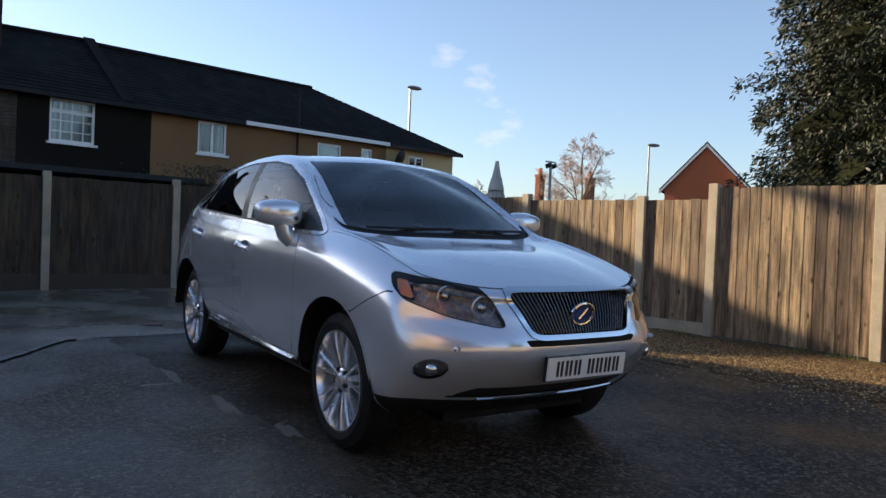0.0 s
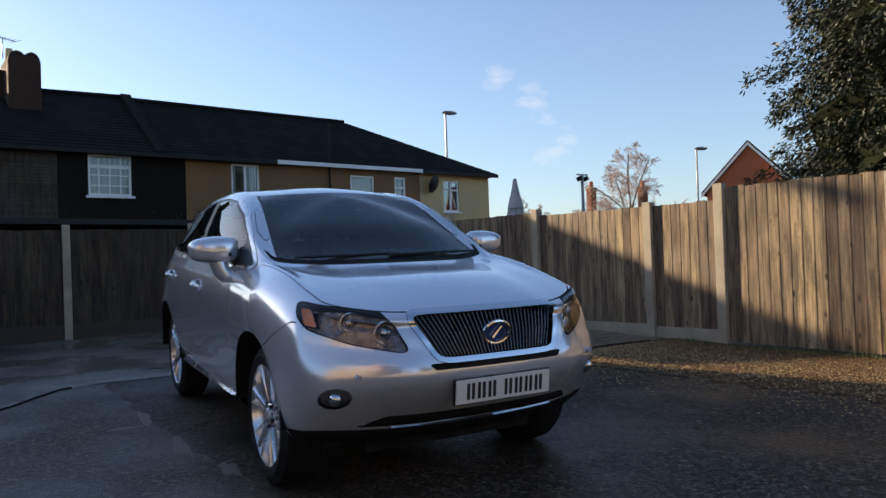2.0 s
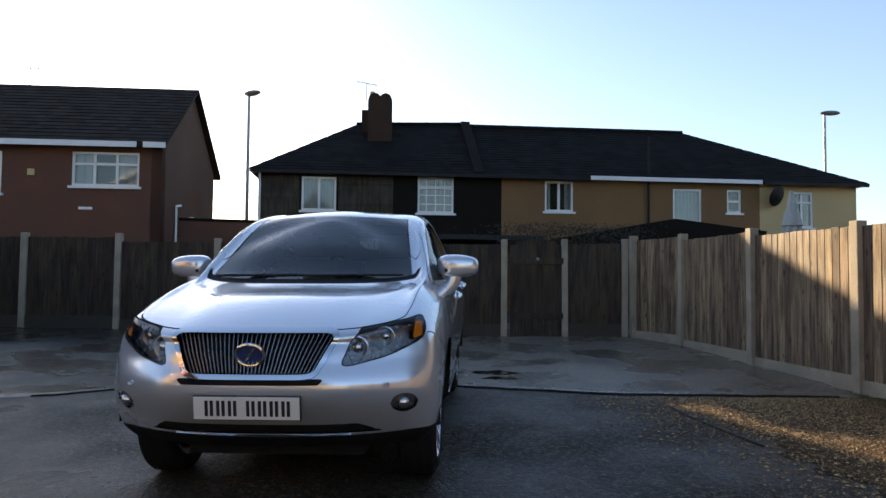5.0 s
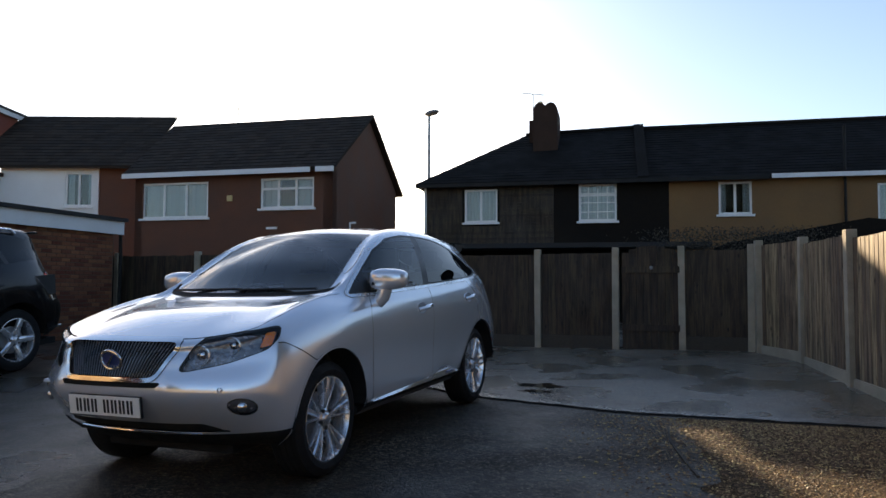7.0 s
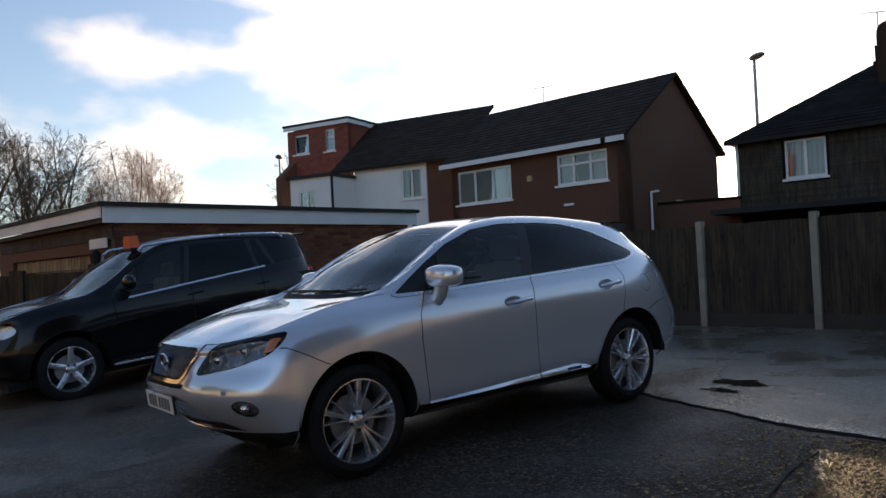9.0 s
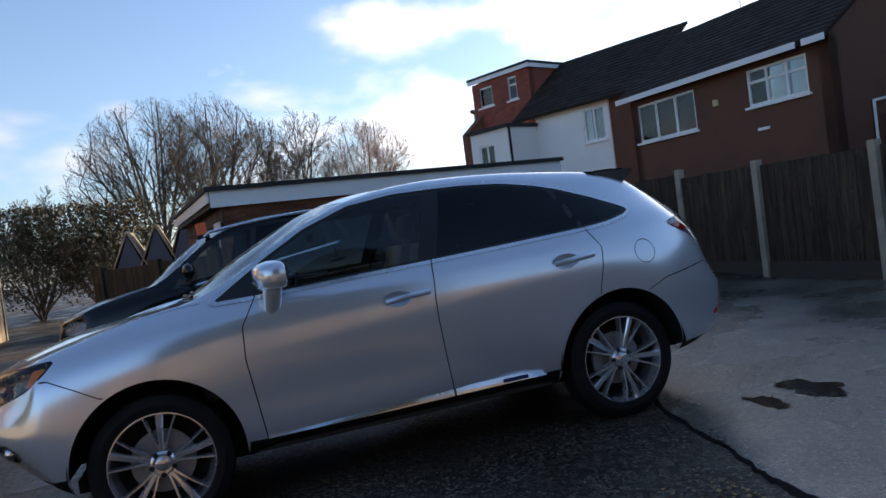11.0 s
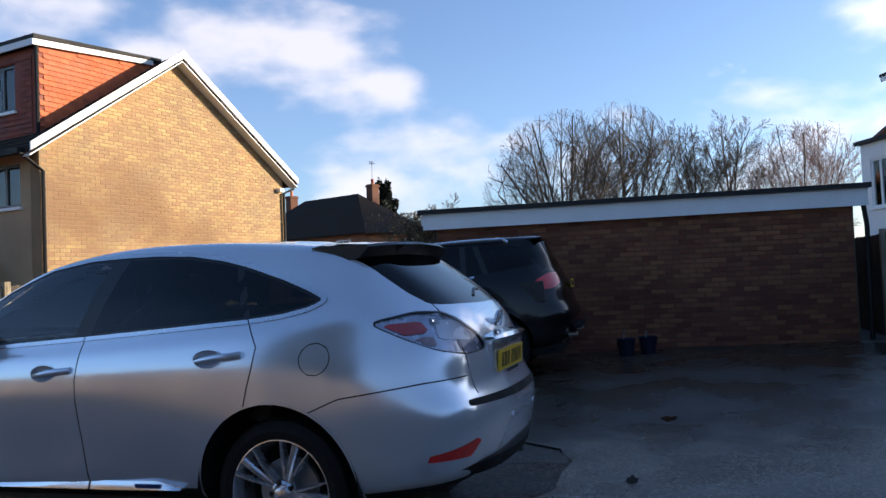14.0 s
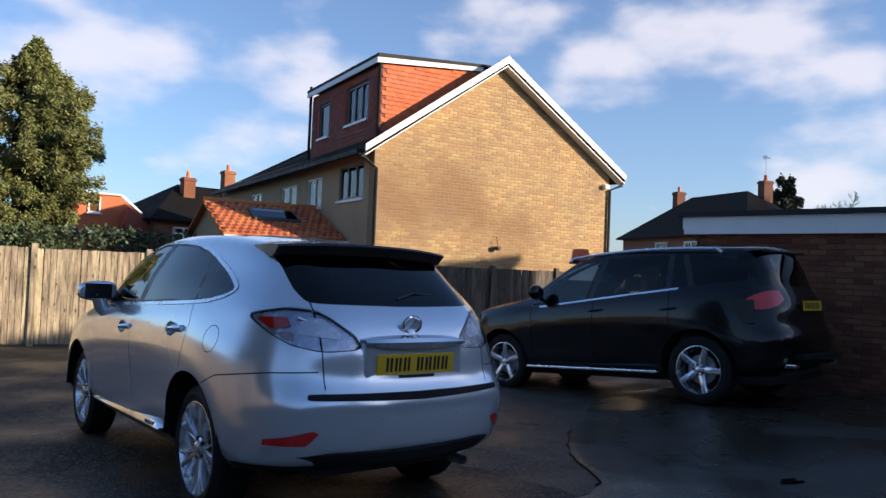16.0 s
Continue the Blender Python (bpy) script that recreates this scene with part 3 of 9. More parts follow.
for cx, cy, rx, ry, sd, mat, lab in ((-1.28, -2.04, 0.19, 0.065, 3, "puddle_water", "shallow puddle on concrete"), (-1.22, -2.42, 0.24, 0.15, 9, "puddle_water", "shallow puddle on concrete"), 
                                (0.85, -2.85, 0.10, 0.03, 5, "crack_fill", "dark oil stain on damp concrete"), (2.9, -3.0, 0.10, 0.06, 6, "puddle_water", "shallow puddle on concrete"),
                                (3.4, 3.9, 0.16, 0.08, 13, "puddle_water", "shallow puddle on asphalt")):
    tagged(part("stain" if mat == "crack_fill" else "puddle", blot(cx, cy, rx, ry, sd, 0.023 if cy < 0 else 0.005), MATS[mat]), lab, "stain" if mat == "crack_fill" else "puddle", kind="structure")


def worn_x(y):
    """The ragged limit of the worn, paler part of the yard."""
    return float(np.interp(y, WORN_Y, WORN_X)) + 0.10 * noise.noise((y * 2.1, 4.4, 0)) + 0.05 * noise.noise((y * 8.0, 1.3, 0))


WORN_Y, WORN_X = (-2.4, -1.2, -0.2, 0.7, 1.3, 2.2, 3.5, 6.0, 9.0), (1.3, 1.25, 1.18, 1.06, 0.94, 0.86, 0.84, 0.84, 0.84)


def worn_patch():
    bm = bmesh.new()
    rows = []
    for j in range(190):
        y = -2.35 + 0.06 * j
        x0 = worn_x(y)
        rows.append([bm.verts.new((x, y, ground_z(x, y) + (0.0045 if k else 0.001))) for k, x in enumerate([x0 + (9.0 - x0) * (i / 16) ** 1.5 for i in range(17)])])
    for a, b in zip(rows, rows[1:]):
        for k in range(16):
            bm.faces.new((a[k], a[k + 1], b[k + 1], b[k]))
    return bm


tagged(part("worn_yard", worn_patch(), MATS["worn_asphalt"], smooth=True), "paler worn asphalt along the drive", "paving", kind="structure")
for cx, cy, rx, ry, sd in ((1.22, -0.60, 0.04, 0.24, 21), (1.12, 0.35, 0.045, 0.26, 22), (0.97, 1.00, 0.05, 0.16, 23), (1.40, -0.37, 0.10, 0.03, 24)):
    tagged(part("scuff", blot(cx, cy, rx, ry, sd, 0.0075), MATS["pale_scuff"]), "pale scuffed mark on the worn asphalt", "stain", kind="structure")


def fence_x(y):
    """The side fence's line."""
    return float(np.interp(y, (-6.25, -5.15, -3.25, -1.42, -0.5, 1.2, 3.0, 5.0, 9.0), (-3.50, -4.02, -4.36, -4.72, -4.90, -5.32, -5.65, -6.0, -6.7)))


def gravel_bed():
    bm = bmesh.new()
    ys = [-1.15 + 0.06 * k for k in range(160)]
    lo, hi = [], []
    for y in ys:
        x1 = -2.85 - 0.18 * max(0, y + 1.0) + 0.22 * noise.noise((y * 1.4, 2, 0)) + 0.16 * noise.noise((y * 5.1, 7, 0))
        lo.append(bm.verts.new((fence_x(y) + 0.02, y, ground_z(fence_x(y), y) + 0.012)))
        hi.append(bm.verts.new((x1, y, ground_z(x1, y) + 0.006)))
    for k in range(len(ys) - 1):
        bm.faces.new((lo[k], lo[k + 1], hi[k + 1], hi[k]))
    return bm


def edging():
    """A weathered timber strip that holds the gravel's edge."""
    pts = [(-2.735, -0.74), (-2.80, -0.25), (-2.93, 0.25), (-3.05, 0.66)]
    bm = bmesh.new()
    for (x0, y0), (x1, y1) in zip(pts, pts[1:]):
        d = Vector((x1 - x0, y1 - y0, 0)).normalized()
        s = Vector((d.y, -d.x, 0)) * 0.008
        vs = [bm.verts.new((p[0] + k * s.x, p[1] + k * s.y, ground_z(*p) + h * 0.5)) for p in ((x0, y0), (x1, y1)) for k, h in ((-1, -0.02), (1, -0.02), (1, 0.028), (-1, 0.028))]
        for f in ((0, 1, 2, 3), (7, 6, 5, 4), (0, 4, 5, 1), (1, 5, 6, 2), (2, 6, 7, 3), (3, 7, 4, 0)):
            bm.faces.new([vs[q] for q in f])
    return bm


tagged(part("edging_strip", edging(), MATS["drab_board"]), "worn timber edging between gravel and asphalt", "edging", kind="structure")
tagged(part("gravel_bed", gravel_bed(), MATS["grit"]), "gritty brown strip of gravel beside the fence", "gravel", kind="structure")


def pebbles(count, seed):
    """Loose stones, thick on the bed and thinning over the asphalt."""
    rnd = random.Random(seed)
    verts, faces = [], []
    shape = [(0, 0, 1), (1, 0, 0), (0.2, 1, 0), (-0.9, 0.4, 0), (-0.4, -0.9, 0)]
    for _ in range(count):
        y = -1.1 + 8.0 * rnd.random() ** 1.4
        w = abs(rnd.gauss(0, 1.0))
        x = fence_x(y) + 0.05 + w * 1.0
        if x > -2.35 + 0.5 * rnd.random() - 0.30 * max(y, -0.6):
            continue
        r = 0.004 + 0.014 * rnd.random() ** 2
        a = rnd.uniform(0, 6.28)
        c, s = math.cos(a) * r, math.sin(a) * r
        z = ground_z(x, y) + 0.006
        k = len(verts)
        verts += [(x + c * u - s * v * 0.8, y + s * u + c * v * 0.8, z + 0.5 * r * h) for u, v, h in shape]
        faces += [(k, k + 1, k + 2), (k, k + 2, k + 3), (k, k + 3, k + 4), (k, k + 4, k + 1)]
    me = bpy.data.meshes.new("gravel")
    me.from_pydata(verts, [], faces)
    me.materials.append(MATS["stones"])
    return new("gravel", me)


tagged(pebbles(95000, 4), "loose brown and grey gravel stones", "gravel", kind="stuff")


def grass_tufts(name, line, count, seed, height):
    rnd = random.Random(seed)
    verts, faces = [], []
    for _ in range(count):
        t = rnd.random()
        x0, y0 = line(t)
        x, y = x0 + rnd.uniform(0.0, 0.16), y0 + rnd.uniform(-0.1, 0.1)
        z, h = ground_z(x, y), rnd.uniform(0.4, 1.0) * height * (0.4 + abs(noise.noise((t * 20, seed, 0))) * 2)
        a, b = rnd.uniform(0, 6.28), rnd.uniform(-0.5, 0.5)
        dx, dy, k = 0.004 * math.cos(a), 0.004 * math.sin(a), len(verts)
        verts += [(x - dx, y - dy, z), (x + dx, y + dy, z), (x + b * h * math.sin(a), y - b * h * math.cos(a), z + h)]
        faces.append((k, k + 1, k + 2))
    me = bpy.data.meshes.new(name)
    me.from_pydata(verts, [], faces)
    me.materials.append(MATS["grass_blades"])
    return new(name, me)


tagged(grass_tufts("grass", lambda t: (fence_x(-1.5 + 9 * t) + 0.06, -1.5 + 9 * t), 2600, 3, 0.07), "thin green grass at the foot of the fence", "grass", kind="stuff")


# ---- fences ----
def fence_run(name, label, posts, height, board, board_mat, gravel_board=True, seed=1, base=None, post_h=0.05, skip=(), post_mat="post_concrete", gap=0.0, scallop=0.0, post_w=0.05, plinth="post_concrete", plinths=99, plinth_h=0.23, tall_from=99, taller=0.0):
    """Concrete posts with upright lapped boards between them over a gravel board."""
    rnd = random.Random(seed)
    top = thing(name, label, "fence", kind="structure")
    zb = base or ground_z
    hs = [height + zb(*p) + (taller if i >= tall_from else 0.0) for i, p in enumerate(posts)]
    for (x, y), h in zip(posts, hs):
        bm = boxes((-post_w, post_w, -0.055, 0.055, zb(x, y) - 0.05, h + post_h), bevel=0.008)
        a = math.atan2(posts[-1][1] - posts[0][1], posts[-1][0] - posts[0][0])
        part("post", bm, MATS[post_mat], top, m=pose(x, y, 0, rnd.uniform(-0.5, 0.5), rnd.uniform(-0.5, 0.5), math.degrees(a)))
    for i, ((x0, y0), (x1, y1)) in enumerate(zip(posts, posts[1:])):
        if i in skip:
            continue
        d = Vector((x1 - x0, y1 - y0, 0))
        ln = d.length
        d.normalize()
        ang = math.degrees(math.atan2(d.y, d.x))
        n = max(2, round((ln - 0.1) / board))
        step = (ln - 0.1) / n
        zt = (hs[i] if i >= tall_from else min(hs[i], hs[i + 1])) - 0.01
        for k in range(n):
            s = 0.05 + step * (k + 0.5)
            x, y = x0 + d.x * s, y0 + d.y * s
            lo = zb(x, y) + (plinth_h - 0.07 if gravel_board and i < plinths else 0.03)
            hi = zt + rnd.uniform(-0.008, 0.008) - scallop * (0.25 - (k / max(1, n - 1) - 0.5) ** 2) * 4
            w = (step - gap) / 2 + (0.006 if gap == 0 else 0)
            bm = bmesh.new()
            vs = [bm.verts.new(v) for v in ((-w, 0.0, lo), (w, -0.0045, lo), (w, 0.010, lo), (-w, 0.010, lo), (-w, 0.0, hi), (w, -0.0045, hi), (w, 0.010, hi), (-w, 0.010, hi))]
            for f in ((0, 1, 5, 4), (1, 2, 6, 5), (2, 3, 7, 6), (3, 0, 4, 7), (4, 5, 6, 7), (3, 2, 1, 0)):
                bm.faces.new([vs[q] for q in f])
            part("board", bm, MATS[board_mat], top, m=pose(x, y, 0, 0, rnd.uniform(-0.25, 0.25), ang))
        if gravel_board and i < plinths:
            bm = boxes((0.05, ln - 0.05, -0.022, 0.022, 0, plinth_h), bevel=0.005)
            part("gravel_board", bm, MATS[plinth], top, m=pose(x0, y0, min(zb(x0, y0), zb(x1, y1)), 0, 0, ang), label="concrete gravel board")
        bm = boxes((0.05, ln - 0.05, 0.014, 0.05, 0.45, 0.52), (0.05, ln - 0.05, 0.014, 0.05, 1.25, 1.32))
        part("rail", bm, MATS[board_mat], top, m=pose(x0, y0, zb(x0, y0), 0, 0, ang))
    return top


def on_side(y):
    return (fence_x(y), y)


SIDE_Y = [-6.2, -5.15, -3.25, -1.42, -0.5, 1.2, 3.1, 5.0, 6.8, 8.6]
fence_run("side_fence", "weathered brown feather-edge board fence with concrete posts", [on_side(y) for y in SIDE_Y], 1.62, 0.115, "fence_board", seed=2, post_h=0.035, post_w=0.055, plinths=4, plinth_h=0.16, tall_from=4, taller=0.16)


def west_y(x):
    return -6.38 + 0.035 * (x + 3.4)


WEST_X = [11.0, 8.6, 6.6, 5.0, 3.33, 1.50, -0.19, -1.43, -2.43, -3.40]
west = fence_run("west_fence", "dark brown board fence with concrete posts, shade put in its colour", [(x, west_y(x)) for x in WEST_X], 1.55, 0.12, "dark_board", seed=5, skip=(7,), post_h=0.06, plinth="drab_board")


def gate():
    x0, x1 = -2.40, -1.53
    y = west_y(-2)
    top = thing("garden_gate", "dark brown round-topped timber garden gate", "gate", pose(x0, y, ground_z(-2, y)), kind="structure")
    n = 8
    for k in range(n):
        a, b = (x1 - x0) * k / n, (x1 - x0) * (k + 1) / n - 0.004
        mid = ((k + 0.5) / n - 0.5) * 2
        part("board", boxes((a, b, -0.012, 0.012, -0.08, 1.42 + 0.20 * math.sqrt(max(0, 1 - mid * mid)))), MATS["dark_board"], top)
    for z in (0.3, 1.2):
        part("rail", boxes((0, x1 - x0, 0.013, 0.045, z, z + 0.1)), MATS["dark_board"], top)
    bm = bmesh.new()
    bmesh.ops.create_uvsphere(bm, u_segments=12, v_segments=8, radius=0.03, matrix=Matrix.Translation((0.42, 0.04, 1.28)))
    part("knob", bm, MATS["galvanised"], top, "pale metal gate knob", smooth=True)


gate()
EAST = [(-7.4, 10.1)]
while EAST[-1][0] < 12.5:
    EAST.append((EAST[-1][0] + 1.83, EAST[-1][1] - 0.33))
fence_run("east_fence_shaded", "weathered close-board fence below the brick gable, its shade put in the colour", EAST[7:], 1.72, 0.10, "fence_board_old_shaded", False, 10, post_h=0.06, gap=0.008, post_mat="fence_board_old_shaded")
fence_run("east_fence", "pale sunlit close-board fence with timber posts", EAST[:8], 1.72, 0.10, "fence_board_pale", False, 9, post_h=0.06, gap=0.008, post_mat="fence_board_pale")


# ---- buildings ----
def wall_with_holes(w, h, holes, thick=0.25, z0=0.0):
    """A wall from x 0 to w, z z0 to h, its face at y 0, with real openings (x0, x1, z0, z1)."""
    xs = sorted({0.0, w, *(v for o in holes for v in o[:2])})
    zs = sorted({z0, h, *(v for o in holes for v in o[2:4])})
    bm = bmesh.new()
    vs = {}

    def v(x, y, z):
        k = (round(x, 4), y, round(z, 4))
        if k not in vs:
            vs[k] = bm.verts.new(k)
        return vs[k]

    def solid(i, j):
        if not (0 <= i < len(xs) - 1 and 0 <= j < len(zs) - 1):
            return False
        cx, cz = (xs[i] + xs[i + 1]) / 2, (zs[j] + zs[j + 1]) / 2
        return not any(a < cx < b and c < cz < d for a, b, c, d in holes)
    for i in range(len(xs) - 1):
        for j in range(len(zs) - 1):
            if not solid(i, j):
                continue
            a, b, c, d = xs[i], xs[i + 1], zs[j], zs[j + 1]
            bm.faces.new((v(a, 0, c), v(b, 0, c), v(b, 0, d), v(a, 0, d)))
            bm.faces.new((v(a, thick, c), v(a, thick, d), v(b, thick, d), v(b, thick, c)))
            for di, dj, e in ((-1, 0, ((a, c), (a, d))), (1, 0, ((b, d), (b, c))), (0, -1, ((b, c), (a, c))), (0, 1, ((a, d), (b, d)))):
                if not solid(i + di, j + dj):
                    (p, q), (r, s) = e
                    bm.faces.new((v(p, 0, q), v(r, 0, s), v(r, thick, s), v(p, thick, q)))
    return bm


def window(parent, x0, x1, z0, z1, cols=2, top_light=0.0, frame_mat="white_upvc", bars=(0, 0), curtain=0.6, m=None, sill="white_upvc", seed=0, blind="curtain"):
    """A casement set in its opening: frame, panes, sill and what hangs behind."""
    win = new("window")
    win.parent = parent
    if m is not None:
        win.matrix_basis = m
    f, y0, y1 = 0.055, 0.03, 0.10
    fr = [(x0, x1, y0, y1, z0, z0 + f), (x0, x1, y0, y1, z1 - f, z1), (x0, x0 + f, y0, y1, z0 + f, z1 - f), (x1 - f, x1, y0, y1, z0 + f, z1 - f)]
    for k in range(1, cols):
        x = x0 + (x1 - x0) * k / cols
        fr.append((x - 0.03, x + 0.03, y0, y1, z0 + f, z1 - f))
    if top_light:
        z = z1 - (z1 - z0) * top_light
        fr.append((x0 + f, x1 - f, y0 + 0.004, y1 - 0.004, z - 0.028, z + 0.028))
    for k in range(1, bars[0]):
        x = x0 + (x1 - x0) * k / bars[0]
        fr.append((x - 0.011, x + 0.011, y0 + 0.012, y1 - 0.012, z0 + f, z1 - f))
    for k in range(1, bars[1]):
        z = z0 + (z1 - z0) * k / bars[1]
        fr.append((x0 + f, x1 - f, y0 + 0.014, y1 - 0.014, z - 0.011, z + 0.011))
    part("window_frame", boxes(*fr), MATS[frame_mat], win)
    for k in range(cols):
        a, b = x0 + (x1 - x0) * k / cols, x0 + (x1 - x0) * (k + 1) / cols
        part("pane", boxes((a + 0.03, b - 0.03, 0.060, 0.066, z0 + 0.03, z1 - 0.03)), MATS["house_glass"], win)
    part("window_sill", boxes((x0 - 0.06, x1 + 0.06, -0.06, 0.10, z0 - 0.06, z0 - 0.002), bevel=0.008), MATS[sill], win)
    if curtain:
        bm = bmesh.new()
        n = 24
        lo = [bm.verts.new((x0 + (x1 - x0) * k / n, 0.19 + 0.02 * math.sin(k * 2.1 + seed), z0)) for k in range(n + 1)]
        hi = [bm.verts.new((x0 + (x1 - x0) * k / n, 0.19 + 0.02 * math.sin(k * 2.1 + seed), z1)) for k in range(n + 1)]
        bm.free()
        for lo_k, hi_k in ([(0, n)] if curtain >= 1 else [(0, round(n * curtain / 2)), (n - round(n * curtain / 2), n)]):
            bm = bmesh.new()
            at = [[bm.verts.new((x0 + (x1 - x0) * k / n, 0.19 + 0.02 * math.sin(k * 2.1 + seed), z)) for z in (z0, z1)] for k in range(lo_k, hi_k + 1)]
            for p, q in zip(at, at[1:]):
                bm.faces.new((p[0], q[0], q[1], p[1]))
            part("curtain", bm, MATS[blind], win)
    # solid dark box stands for the shade of the unlit room
    part("dark_room", boxes((x0 - 0.1, x1 + 0.1, 0.24, 0.9, z0 - 0.1, z1 + 0.1)), MATS["room_shade"], win)
    return win


def roof_slab(corners, thick=0.08):
    """A sloping slab over corner points, its top through them."""
    bm = bmesh.new()
    top = [bm.verts.new(c) for c in corners]
    bot = [bm.verts.new((c[0], c[1], c[2] - thick)) for c in corners]
    bm.faces.new(top)
    bm.faces.new(bot[::-1])
    for k in range(len(top)):
        j = (k + 1) % len(top)
        bm.faces.new((top[k], bot[k], bot[j], top[j]))
    return bm


def tiled(corners_lo, corners_hi, course=0.16, tile=0.24, lift=0.018, curve=0.0):
    """Courses of lapped tiles between a lower and an upper edge; each tile its own small slab."""
    (a, b), (c, d) = [[Vector(p) for p in e] for e in (corners_lo, corners_hi)]
    up = ((c - a) + (d - b)) / 2
    nrm = (b - a).cross(up).normalized()
    if nrm.z < 0:
        nrm = -nrm
    rows = max(1, int(up.length / course))
    verts, faces = [], []
    for r in range(rows):
        f0, f1 = r / rows, (r + 1.12) / rows
        l0, r0, l1, r1 = a.lerp(c, f0), b.lerp(d, f0), a.lerp(c, min(f1, 1)), b.lerp(d, min(f1, 1))
        n = max(1, int((r0 - l0).length / tile))
        for k in range(n):
            s = (k + (0.5 if r % 2 else 0)) / n
            t = min(1.0, s + 1 / n - 0.006 / tile / n)
            if s >= 0.999:
                continue
            i = len(verts)
            p = [l0.lerp(r0, s) + nrm * lift, l0.lerp(r0, t) + nrm * lift, l1.lerp(r1, t), l1.lerp(r1, s), l0.lerp(r0, s) - nrm * 0.005, l0.lerp(r0, t) - nrm * 0.005]
            if curve:
                mid0, mid1 = (p[0] + p[1]) / 2 + nrm * curve, (p[2] + p[3]) / 2 + nrm * curve
                verts += [p[0], mid0, p[1], p[2], mid1, p[3], p[4], p[5]]
                faces += [(i, i + 1, i + 4, i + 5), (i + 1, i + 2, i + 3, i + 4), (i + 6, i + 7, i + 2, i + 1, i)]
            else:
                verts += p
                faces += [(i, i + 1, i + 2, i + 3), (i + 4, i + 5, i + 1, i)]
    return verts, faces


def raw_part(name, verts, faces, material, parent, label="", kind=""):
    me = bpy.data.meshes.new(name)
    me.from_pydata([tuple(v) for v in verts], [], faces)
    me.materials.append(material)
    ob = new(name, me)
    ob.parent = parent
    return tagged(ob, label, kind=kind)


def bricks(w, h, inside, course=0.075, length=0.225, proud=0.006, z0=0.0, seed=1):
    """Stretcher bond over the face y 0; inside(x, z) says where the wall is. Returns a list of (x0, x1, z0, z1)."""
    out = []
    for r in range(int((h - z0) / course)):
        z = z0 + r * course
        x = -length / 2 if r % 2 else 0.0
        while x < w:
            a, b = max(0, x) + 0.005, min(w, x + length) - 0.005
            if b - a > 0.03 and inside(a, z) and inside(b, z) and inside(a, z + course) and inside(b, z + course):
                out.append((a, b, z + 0.005, z + course - 0.005))
            x += length
    return out


def brick_mesh(rows, proud, seed, y=0.0):
    rnd = random.Random(seed)
    verts, faces = [], []
    for a, b, c, d in rows:
        k, p = len(verts), proud * rnd.uniform(0.6, 1.2)
        e = 0.004
        verts += [(a, y, c), (b, y, c), (b, y, d), (a, y, d), (a + e, y - p, c + e), (b - e, y - p, c + e), (b - e, y - p, d - e), (a + e, y - p, d - e)]
        faces += [(k + 4, k + 5, k + 6, k + 7), (k, k + 1, k + 5, k + 4), (k + 1, k + 2, k + 6, k + 5), (k + 2, k + 3, k + 7, k + 6), (k + 3, k, k + 4, k + 7)]
    return verts, faces


def aerial(parent, x, y, z, h, turn, size=0.5):
    bm = tube([(x, y, z), (x, y, z + h)], 0.014, sides=6)
    m = pose(x, y, z + h, 0, 0, turn)
    ends = [m @ Vector((s, 0, 0)) for s in (-size, size)]
    add_tube(bm, ends, 0.01, 0.01, 5)
    for k in range(7):
        s = -size + 2 * size * k / 6
        ln = 0.10 + 0.015 * k
        add_tube(bm, [m @ Vector((s, -ln, 0)), m @ Vector((s, ln, 0))], 0.006, 0.006, 4)
    part("aerial", bm, MATS["galvanised"], parent, "thin metal television aerial")


